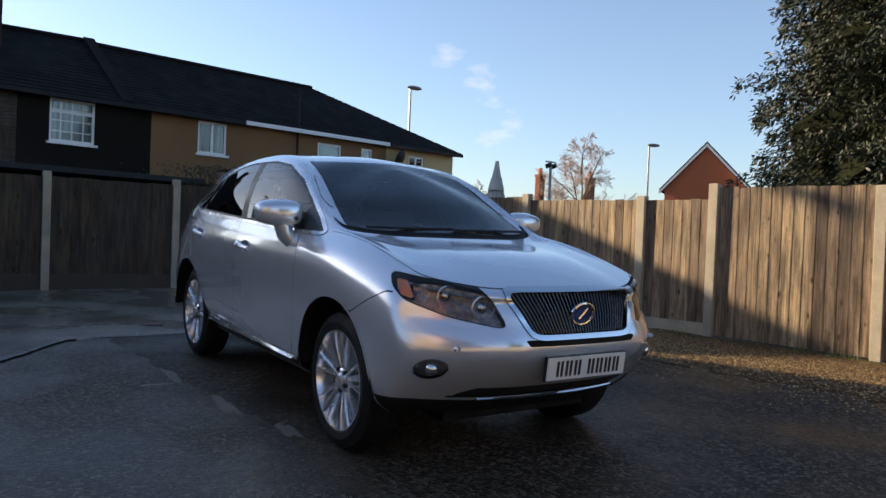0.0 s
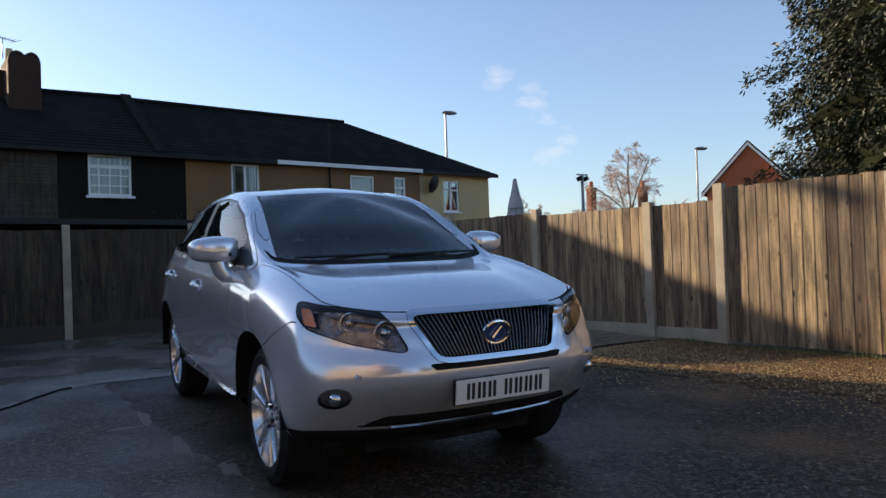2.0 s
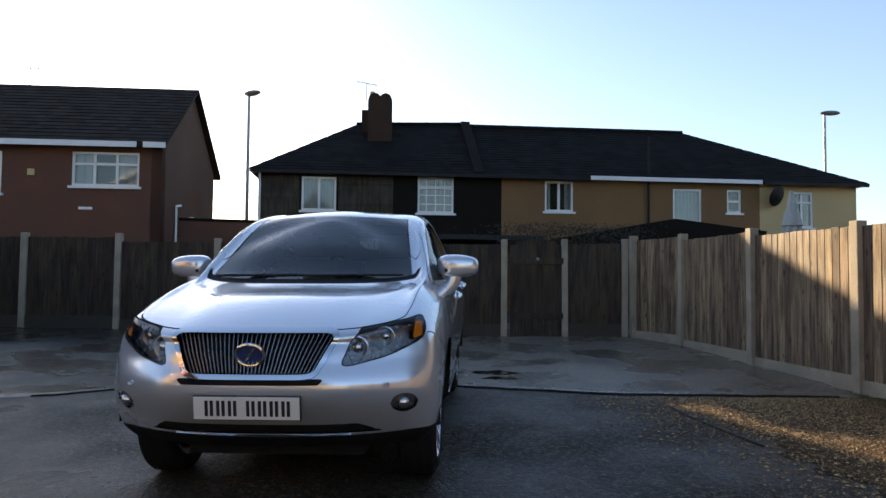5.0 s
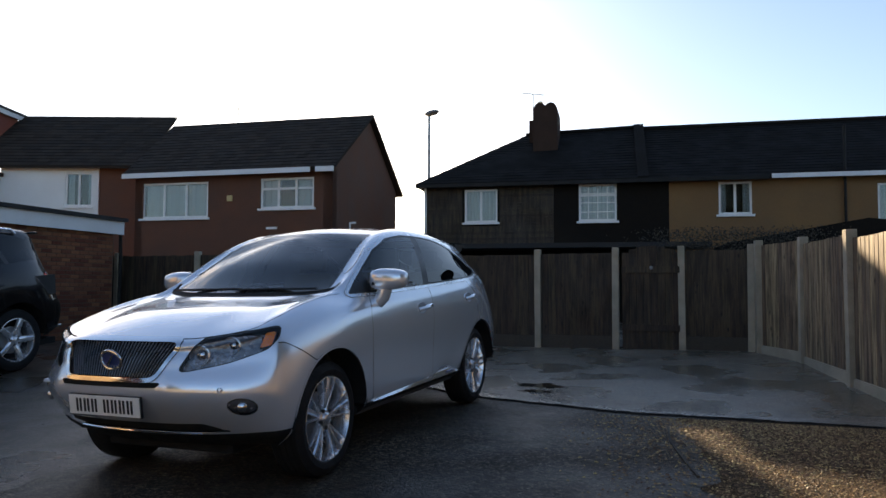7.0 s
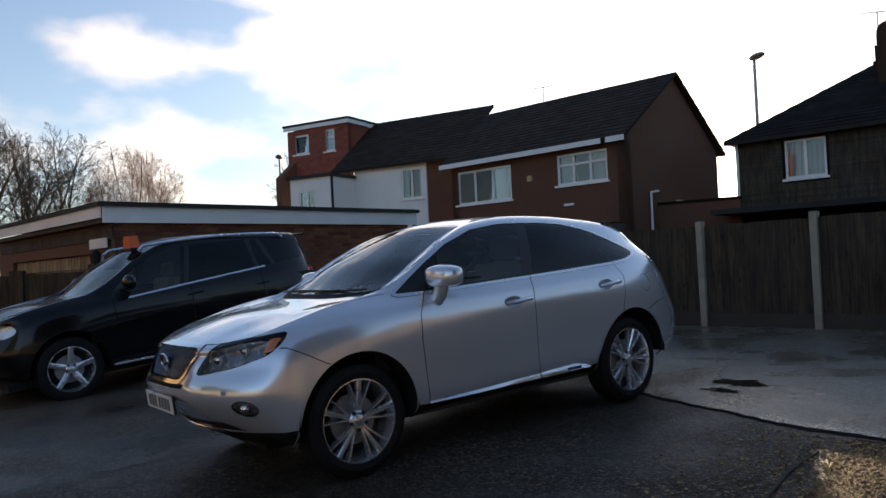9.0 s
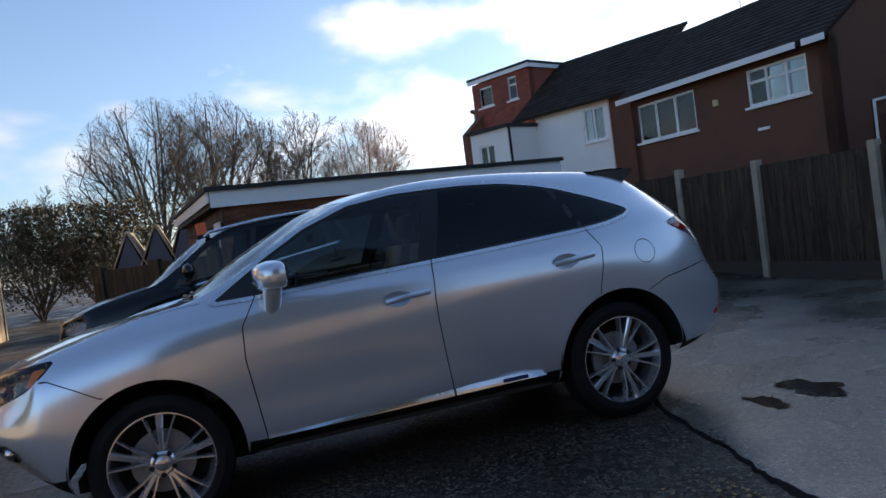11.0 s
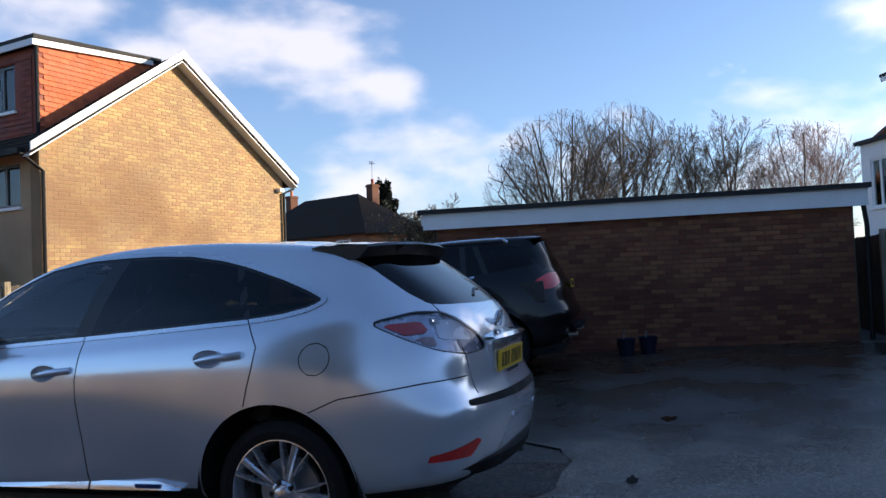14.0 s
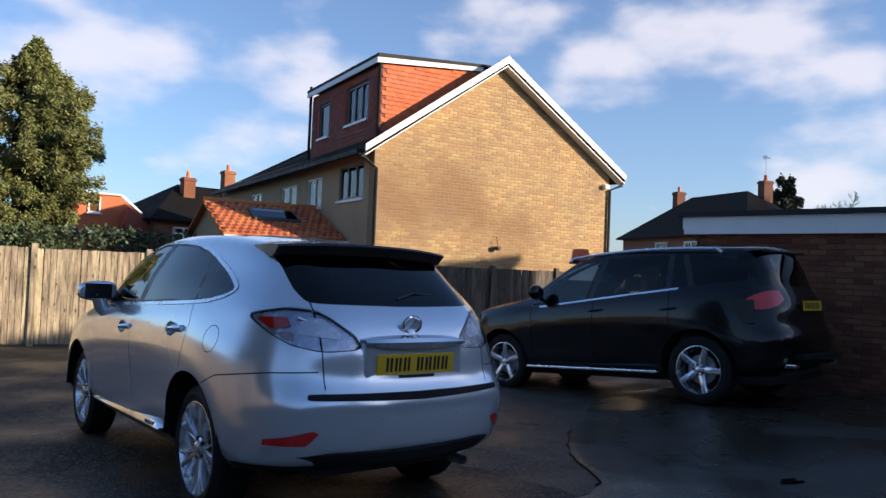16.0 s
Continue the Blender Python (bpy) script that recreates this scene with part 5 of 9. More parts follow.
def garage():
    m = frame_at(7.5, 0.75, 0.119, -0.993)      # x along the long wall, away from the drive
    top = thing("garage", "flat-roofed red brick garage with white fascia", "garage", m)
    # y runs into the building
    ln, dp, zb, zt = 6.3, 6.4, -0.35, 2.22
    part("wall", boxes((0, ln, 0.004, 0.22, zb, zt)), MATS["mortar"], top)
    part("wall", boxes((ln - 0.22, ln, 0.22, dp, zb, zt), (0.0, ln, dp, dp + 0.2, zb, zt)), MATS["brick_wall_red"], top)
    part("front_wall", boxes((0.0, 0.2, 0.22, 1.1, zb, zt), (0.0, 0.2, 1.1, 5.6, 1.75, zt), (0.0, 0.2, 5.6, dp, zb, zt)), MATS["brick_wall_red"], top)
    for k in range(9):
        part("door_slat", boxes((0.08, 0.12, 1.12, 5.58, zb + 0.232 * k + 0.004, zb + 0.232 * (k + 1) - 0.004)), MATS["fence_board"], top)
    part("lintel", boxes((-0.03, 0.0, 0.0, dp, 1.95, 2.15)), MATS["dark_board"], top, "dark timber lintel")
    part("flat_roof", boxes((-0.28, ln + 0.22, -0.16, dp + 0.3, zt + 0.24, zt + 0.31)), MATS["felt_black"], top)
    part("fascia", boxes((-0.2, ln + 0.18, -0.10, -0.065, zt - 0.02, zt + 0.24)), MATS["fascia_white"], top, "white painted fascia")
    part("fascia", boxes((-0.24, -0.21, -0.06, dp + 0.2, zt + 0.06, zt + 0.24)), MATS["fascia_white"], top, "white painted fascia")
    part("soffit", boxes((-0.2, 0.0, -0.06, dp, zt - 0.02, zt + 0.05)), MATS["dark_board"], top)
    part("drainpipe", tube([(ln + 0.12, -0.06, zt), (ln + 0.16, -0.04, zt - 0.3), (ln + 0.14, -0.04, zb)], 0.035), MATS["black_plastic"], top)
    return top


garage_top = garage()


def hip_house(name, label, m, w, d, eave, rz, wall, roof, chimneys, wins, base=-1.0, hip=None):
    top = thing(name, label, "house", m, group="far houses")
    part("wall", wall_with_holes(w, eave, wins, z0=base), MATS[wall], top)
    part("wall", boxes((0, 0.25, 0.25, d, base, eave), (w - 0.25, w, 0.25, d, base, eave), (0.25, w - 0.25, d - 0.25, d, base, eave)), MATS[wall], top)
    for k, q in enumerate(wins):
        window(top, *q, cols=2, top_light=0.3, curtain=0.5, seed=k)
    o, h = 0.3, hip or min(w, d) / 2 * 0.75
    e = [(-o, -o, eave), (w + o, -o, eave), (w + o, d + o, eave), (-o, d + o, eave)]
    if w >= d:
        r0, r1 = (h, d / 2, rz), (w - h, d / 2, rz)
        quads = ([e[0], e[1], r1, r0], [e[1], e[2], r1], [e[2], e[3], r0, r1], [e[3], e[0], r0])
    else:
        r0, r1 = (w / 2, h, rz), (w / 2, d - h, rz)
        quads = ([e[0], e[1], r0], [e[1], e[2], r1, r0], [e[2], e[3], r1], [e[3], e[0], r0, r1])
    for q in quads:
        part("roof", roof_slab(list(q)), MATS[roof], top)
    for x, y, z in chimneys:
        part("chimney", boxes((x - 0.27, x + 0.27, y - 0.22, y + 0.22, eave, z), (x - 0.31, x + 0.31, y - 0.26, y + 0.26, z - 0.15, z - 0.05)), MATS["brick_red" if "row" in name else "brick_wall_red"], top)
        part("chimney_pot", lathe([(z, 0.09), (z + 0.3, 0.08), (z + 0.3, 0.06), (z, 0.06)], 10, "z"), MATS["roof_tile_orange"], top, m=Matrix.Translation((x, y, 0)))
    return top


far1 = hip_house("hip_house", "distant brick house with dark hipped roof and chimney", frame_at(29.09, 12.14, 0.946, -0.324), 5.0, 10.0, 3.75, 6.1, "brick_orange", "roof_tile_dark",
                 [(3.2, 2.4, 6.6), (2.5, 8.3, 6.5)], [(2.95, 3.65, 2.75, 3.5), (3.85, 4.2, 3.0, 3.5)], hip=2.85)
for x0, x1 in ((8.0, 9.0), (5.6, 6.8), (3.2, 4.2)):
    window(far1, x0, x1, 2.5, 3.45, cols=2, curtain=1, m=Matrix.Translation((-0.11, 10.0, 0)) @ Matrix.Rotation(radians(-90), 4, "Z"))
aerial(far1, 3.2, 2.4, 6.6, 1.2, 40, 0.5)
hip_house("row_house", "distant terrace with dark roof and brick chimneys", frame_at(7.2, 26.3, 0.96, 0.1), 7.5, 6, 3.2, 5.05, "brick_wall_red", "roof_slate",
          [(2.3, 2.0, 5.3), (4.5, 2.4, 5.9)], [(0.8, 1.8, 2.0, 2.9), (3.4, 4.4, 2.0, 2.9)])


def red_house():
    """A tile-hung house with a flat-topped roof and a small white window."""
    top = thing("red_house", "distant orange-red tile-hung house with a white window", "house", pose(0, 27.7, 0), group="far houses")
    part("wall", prism([(2.2, -1.0), (7.0, -1.0), (7.0, 2.5), (2.2, 2.5)], 0.12, 5.0), MATS["tile_hung_red"], top)
    part("roof", prism([(2.0, 2.55), (7.35, 2.55), (7.15, 3.25), (6.15, 4.10), (4.55, 4.10), (3.3, 3.2)], 0.0, 5.0), MATS["tile_hung_orange"], top)
    part("roof_felt", prism([(4.45, 4.11), (6.2, 4.11), (6.15, 4.20), (4.5, 4.20)], -0.1, 5.1), MATS["canvas_grey"], top, "grey flat roof")
    part("gutter", boxes((1.95, 7.4, -0.12, -0.02, 2.45, 2.56)), MATS["fascia_white"], top, "white gutter")
    part("verge", prism([(6.2, 4.10), (7.2, 3.25), (7.28, 3.29), (6.24, 4.18)], -0.06, 0.0), MATS["fascia_white"], top, "white verge board")
    part("lean_to", prism([(6.05, 2.55), (7.4, 2.55), (6.95, 3.25), (6.3, 3.6)], -0.9, -0.13), MATS["tile_hung_red"], top, "red tiled bay roof")
    window(top, 4.88, 5.36, 3.32, 3.98, cols=1, curtain=0.4, m=Matrix.Translation((0, -0.12, 0)))


red_house()


def red_gable():
    m = frame_at(-16.2, -11.3, -0.62, 0.78, skew=(-0.93, -0.37))
    top = thing("red_brick_house", "orange-red brick gable end with white verge boards", "house", m, group="far houses")
    part("gable_wall", prism([(0.61, -1), (3.09, -1), (3.09, 2.98), (1.85, 4.30), (0.61, 2.98)], 0, 0.25), MATS["tile_hung_orange"], top)
    for s in (0, 1):
        q = [(0.45, 2.84), (1.85, 4.33), (1.85, 4.43), (0.45, 2.93)] if s == 0 else [(3.25, 2.84), (1.85, 4.33), (1.85, 4.43), (3.25, 2.93)]
        part("verge", prism(q, -0.1, -0.02), MATS["fascia_white"], top, "white verge board")
        part("roof", prism([(p[0], p[1] + 0.06) for p in q], -0.08, 9.0), MATS["roof_slate"], top)
    part("wall", boxes((0.61, 0.86, 0.25, 9, -1, 2.95), (2.84, 3.09, 0.25, 9, -1, 2.95)), MATS["brick_red"], top)


red_gable()
for x, y, z in ((-37.1, -40.2, 6.9), (-39.6, -37.1, 6.7)):
    top = thing("chimney_stack", "distant brick chimney stack with pot", "chimney", pose(x, y, 0))
    part("stack", boxes((-0.28, 0.28, -0.28, 0.28, 0, z - 0.5), bevel=0.03), MATS["brick_red"], top)
    part("cap", boxes((-0.33, 0.33, -0.33, 0.33, z - 0.5, z - 0.3), bevel=0.03), MATS["brick_red"], top)
    part("pot", lathe([(z - 0.3, 0.2), (z + 0.2, 0.16), (z + 0.2, 0.12), (z - 0.3, 0.12)], 12, "z"), MATS["roof_tile_orange"], top)


def wavy_fence():
    """Sunlit panels with a waved top rail, beyond the end of the close-board fence."""
    posts = [(12.95, 6.52), (14.75, 6.60), (16.55, 6.68), (18.35, 6.76)]
    top = thing("wavy_fence", "pale sunlit fence panels with waved tops", "fence", kind="structure")
    for x, y in posts:
        part("post", boxes((x - 0.05, x + 0.05, y - 0.05, y + 0.05, -0.5, 1.66), bevel=0.008), MATS["fence_board_pale"], top)
    for (x0, y0), (x1, y1) in zip(posts, posts[1:]):
        n = 16
        wave = [(x0 + (x1 - x0) * k / n, y0 + (y1 - y0) * k / n, 1.42 + 0.14 * math.sin(math.pi * k / n) ** 2) for k in range(n + 1)]
        for k in range(9):
            z = -0.4 + 0.2 * k
            bm = bmesh.new()
            rows = [[bm.verts.new((x, y + dy, q)) for dy, q in ((-0.006 - 0.012, min(z, w)), (-0.006, min(z + 0.215, w)), (0.006, min(z + 0.215, w)), (0.006, min(z, w)))] for x, y, w in wave]
            for p, q in zip(rows, rows[1:]):
                for j in range(4):
                    bm.faces.new((p[j], p[(j + 1) % 4], q[(j + 1) % 4], q[j]))
            part("board", bm, MATS["fence_board_pale"], top)
        part("top_rail", tube(wave, 0.03, sides=6), MATS["fence_board_pale"], top)
        part("trim_rail", tube([(x, y - 0.03, w - 0.36) for x, y, w in wave], 0.022, sides=6), MATS["fence_board_pale"], top)


wavy_fence()


def outbuilding():
    top = thing("outbuilding", "low dark flat-roofed store beside the white house", "shed", pose(8.9, -7.6, -0.2, 0, 0, 8))
    part("wall", boxes((0, 2.6, -0.6, 0.6, 0, 1.85)), MATS["render_dark"], top)
    part("flat_roof", boxes((-0.12, 2.7, -0.7, 0.7, 1.85, 1.97), bevel=0.015), MATS["felt_black"], top, "black felt roof")


outbuilding()


def passage_wall():
    """A dark wall that closes the passage between the two houses."""
    top = thing("passage_wall", "dark brick wall closing the passage between houses", "wall", frame_at(6.85, -12.3, -0.93, -0.36), kind="structure")
    part("wall", boxes((0, 2.2, 0, 0.22, -0.6, 2.58)), MATS["brick_wall_red"], top)
    part("coping", boxes((-0.02, 2.22, -0.03, 0.25, 2.58, 2.65), bevel=0.01), MATS["render_dark"], top)


passage_wall()

# ---- the silver car ----
surface("silver_paint", (0.74, 0.785, 0.85), 0.20, metal=0.58, vary=0.015, scale=1.5, fine=900, bump=0.0, coat=1.0, rough_vary=0.02)
surface("black_paint", (0.004, 0.004, 0.005), 0.22, spec=0.25, vary=0.1, scale=3, bump=0, coat=0.45, rough_vary=0.03)
surface("chrome", (0.75, 0.76, 0.78), 0.10, metal=1.0, vary=0.03, scale=4, bump=0, rough_vary=0.03)
surface("alloy", (0.80, 0.81, 0.84), 0.24, metal=0.85, vary=0.06, scale=8, bump=0, rough_vary=0.05)
surface("sill_bright", (0.80, 0.81, 0.83), 0.22, metal=0.9, vary=0.03, scale=4, bump=0)
surface("rubber", (0.009, 0.009, 0.0095), 0.7, spec=0.3, vary=0.25, scale=12, fine=80, bump=0.15, bump_scale=120)
surface("trim_black", (0.012, 0.012, 0.013), 0.35, vary=0.15, scale=5, bump=0)
surface("trim_matt", (0.012, 0.012, 0.0125), 0.75, spec=0.25, vary=0.2, scale=8, bump=0.1, bump_scale=200)
surface("gap_black", (0.004, 0.004, 0.004), 0.9, vary=0.1, scale=5, bump=0)
surface("seat_cloth", (0.13, 0.12, 0.105), 0.7, vary=0.12, scale=6, bump=0.15, bump_scale=80)
surface("cabin_dark", (0.03, 0.03, 0.03), 0.7, vary=0.2, scale=5, bump=0.1)
surface("plate_white", (0.78, 0.78, 0.74), 0.35, vary=0.03, scale=5, bump=0)
surface("plate_yellow", (0.75, 0.47, 0.03), 0.35, vary=0.03, scale=5, bump=0)
surface("plate_ink", (0.01, 0.01, 0.011), 0.5, vary=0.1, scale=5, bump=0)
surface("lens_red", (0.70, 0.018, 0.015), 0.12, vary=0.1, scale=20, bump=0, coat=1.0)
surface("lens_amber", (0.90, 0.24, 0.02), 0.15, vary=0.1, scale=20, bump=0, coat=1.0)
surface("lamp_bowl", (0.75, 0.75, 0.77), 0.18, metal=0.7, vary=0.2, scale=25, bump=0.0)
surface("lamp_shell", (0.20, 0.20, 0.215), 0.22, metal=0.6, vary=0.5, scale=22, bump=0.5, bump_scale=26)
surface("grille_grey", (0.19, 0.19, 0.20), 0.3, metal=0.9, vary=0.1, scale=6, bump=0)
surface("lamp_dark", (0.60, 0.59, 0.68), 0.22, metal=0.6, vary=0.25, scale=16, bump=0.12, bump_scale=30)
surface("lens_pink", (0.48, 0.30, 0.30), 0.2, vary=0.1, scale=20, bump=0, coat=1.0)
surface("lamp_clear", (0.82, 0.81, 0.86), 0.25, metal=0.35, vary=0.15, scale=14, bump=0.08, bump_scale=22)
surface("badge_blue", (0.03, 0.05, 0.16), 0.2, vary=0.1, scale=5, bump=0, coat=1.0)
glass("windscreen_glass", (0.64, 0.74, 0.70), 0.0, 1.62)
glass("side_glass", (0.86, 0.92, 0.87), 0.0, 1.58)
glass("privacy_glass", (0.08, 0.085, 0.085), 0.0, 1.42)
glass("lamp_glass", (0.93, 0.94, 0.95), 0.02, 1.45)


def spline(p0, p1, p2, p3, t):
    """Catmull-Rom."""
    return 0.5 * ((2 * p1) + (p2 - p0) * t + (2 * p0 - 5 * p1 + 4 * p2 - p3) * t * t + (3 * p1 - p0 - 3 * p2 + p3) * t ** 3)


def loft(rings, na, nb):
    """A half shell over design rings that run from the nose's middle round the side to the tail's middle, from sill to roof.
    Returns grid positions [b][a], and b in rings, a in stations."""
    rings = [np.array(r, float).reshape(-1, 3) for r in rings]
    dense = []
    for r in rings:
        ext = np.vstack([r[1] * (-1, 1, 1), r, r[-2] * (-1, 1, 1)])
        row = []
        for k in range(len(r) - 1):
            for j in range(na):
                row.append(spline(*ext[k:k + 4], j / na))
        row.append(r[-1])
        dense.append(np.array(row))
    grid = []
    top = dense[-2] * (-1, 1, 1)
    ext = [2 * dense[0] - dense[1], *dense, top]
    for k in range(len(rings) - 1):
        for j in range(nb):
            grid.append(spline(*ext[k:k + 4], j / nb))
    grid.append(dense[-1])
    return np.array(grid)


class Shell:
    """Polygons with positions and loft parameters, which fields cut along their zero lines."""

    def __init__(self, grid, na, nb):
        self.v, self.ab, self.polys = [], [], []
        nbt, nat = grid.shape[:2]
        for b in range(nbt):
            for a in range(nat):
                self.v.append(grid[b, a])
                self.ab.append((a / na, b / nb))
        for b in range(nbt - 1):
            for a in range(nat - 1):
                i = b * nat + a
                self.polys.append(([i, i + 1, i + 1 + nat, i + nat], "body"))

    def cut(self, field, name, only=None, where=None):
        """Names the polygons with field < 0, cutting those that straddle. only: the names it may take from."""
        pts, ab = np.array(self.v), np.array(self.ab)
        val = field(pts[:, 0], pts[:, 1], pts[:, 2], ab[:, 0], ab[:, 1])
        val = np.where(np.abs(val) < 1e-5, 1e-5, val)
        val = list(val)
        made, out = {}, []
        for poly, tag in self.polys:
            if only and tag not in only:
                out.append((poly, tag))
                continue
            s = [val[i] < 0 for i in poly]
            if not any(s):
                out.append((poly, tag))
                continue
            if all(s):
                out.append((poly, name))
                continue
            neg, pos = [], []
            for k, i in enumerate(poly):
                j = poly[(k + 1) % len(poly)]
                (neg if val[i] < 0 else pos).append(i)
                if (val[i] < 0) != (val[j] < 0):
                    key = (min(i, j), max(i, j))
                    if key not in made:
                        t = val[i] / (val[i] - val[j])
                        self.v.append(self.v[i] + (self.v[j] - self.v[i]) * t)
                        self.ab.append(tuple(np.array(self.ab[i]) + (np.array(self.ab[j]) - np.array(self.ab[i])) * t))
                        val.append(0.0)
                        made[key] = len(self.v) - 1
                    neg.append(made[key])
                    pos.append(made[key])
            if len(neg) > 2:
                out.append((neg, name))
            if len(pos) > 2:
                out.append((pos, tag))
        self.polys = out

    def strip(self, centre, half, name, only, limit=None):
        """A narrow band of the given half width along a field's zero line."""
        lim = limit or (lambda x, y, z, a, b: np.full(len(x), -9.0))
        for base in only:
            self.cut(lambda x, y, z, a, b: np.where(lim(x, y, z, a, b) < 0, centre(x, y, z, a, b) - half, 9.0), "band", only=(base,))
            self.cut(lambda x, y, z, a, b: centre(x, y, z, a, b) + half, base, only=("band",))
            self.polys = [(p, name if t == "band" else t) for p, t in self.polys]

    def mesh(self, tag, side=0, push=0.0, thick=0.0):
        """A bmesh of one name's polygons; side 1: the right half, -1: the left, 0: both; push moves it along the outward normals."""
        polys = [p for p, t in self.polys if t == tag]
        used = sorted({i for p in polys for i in p})
        nrm = {i: np.zeros(3) for i in used}
        for p in polys:
            q = np.array([self.v[i] for i in p])
            c = np.zeros(3)
            for k in range(1, len(q) - 1):
                c += np.cross(q[k] - q[0], q[k + 1] - q[0])
            for i in p:
                nrm[i] += c
        centre = np.array((0, 0, 0.75))
        bm = bmesh.new()
        for sgn in ((1, -1) if side == 0 else (side,)):
            at = {}
            for i in used:
                n = nrm[i] / (np.linalg.norm(nrm[i]) + 1e-12)
                p = self.v[i] + n * push * self.flip
                at[i] = bm.verts.new((p[0] * sgn, p[1], p[2]))
            for p in polys:
                vs = []
                for i in p:
                    if at[i] not in vs:
                        vs.append(at[i])
                if len(vs) > 2:
                    try:
                        bm.faces.new(vs if sgn * self.flip > 0 else vs[::-1])
                    except ValueError:
                        pass
        bmesh.ops.remove_doubles(bm, verts=bm.verts[:], dist=0.0004)
        return bm

    flip = -1


def polygon_field(outline, u, w):
    """Signed distance to a polygon in a projection; negative inside."""
    pts = np.array(outline, float)
    nxt = np.roll(pts, -1, 0)
    best = np.full(len(u), 1e9)
    inside = np.zeros(len(u), bool)
    for (ax, ay), (bx, by) in zip(pts, nxt):
        dx, dy = bx - ax, by - ay
        t = np.clip(((u - ax) * dx + (w - ay) * dy) / (dx * dx + dy * dy), 0, 1)
        best = np.minimum(best, np.hypot(u - ax - t * dx, w - ay - t * dy))
        with np.errstate(divide="ignore", invalid="ignore"):
            inside ^= ((ay > w) != (by > w)) & (u < dx * (w - ay) / (dy if dy else 1e-9) + ax)
    return np.where(inside, -best, best)


def rounded(outline, steps=4, tight=0.28):
    """Rounds a polygon's corners."""
    out, n = [], len(outline)
    for k in range(n):
        p, a, b = Vector(outline[k]), Vector(outline[k - 1]), Vector(outline[(k + 1) % n])
        s, e = p.lerp(a, tight), p.lerp(b, tight)
        for j in range(steps + 1):
            t = j / steps
            out.append(tuple(s.lerp(p, t).lerp(p.lerp(e, t), t)))
    return out


def line_field(knots, y, z):
    """Distance ahead (in y) of a line given as (z, y) knots."""
    zs, ys = zip(*sorted(knots))
    return y - np.interp(z, zs, ys)


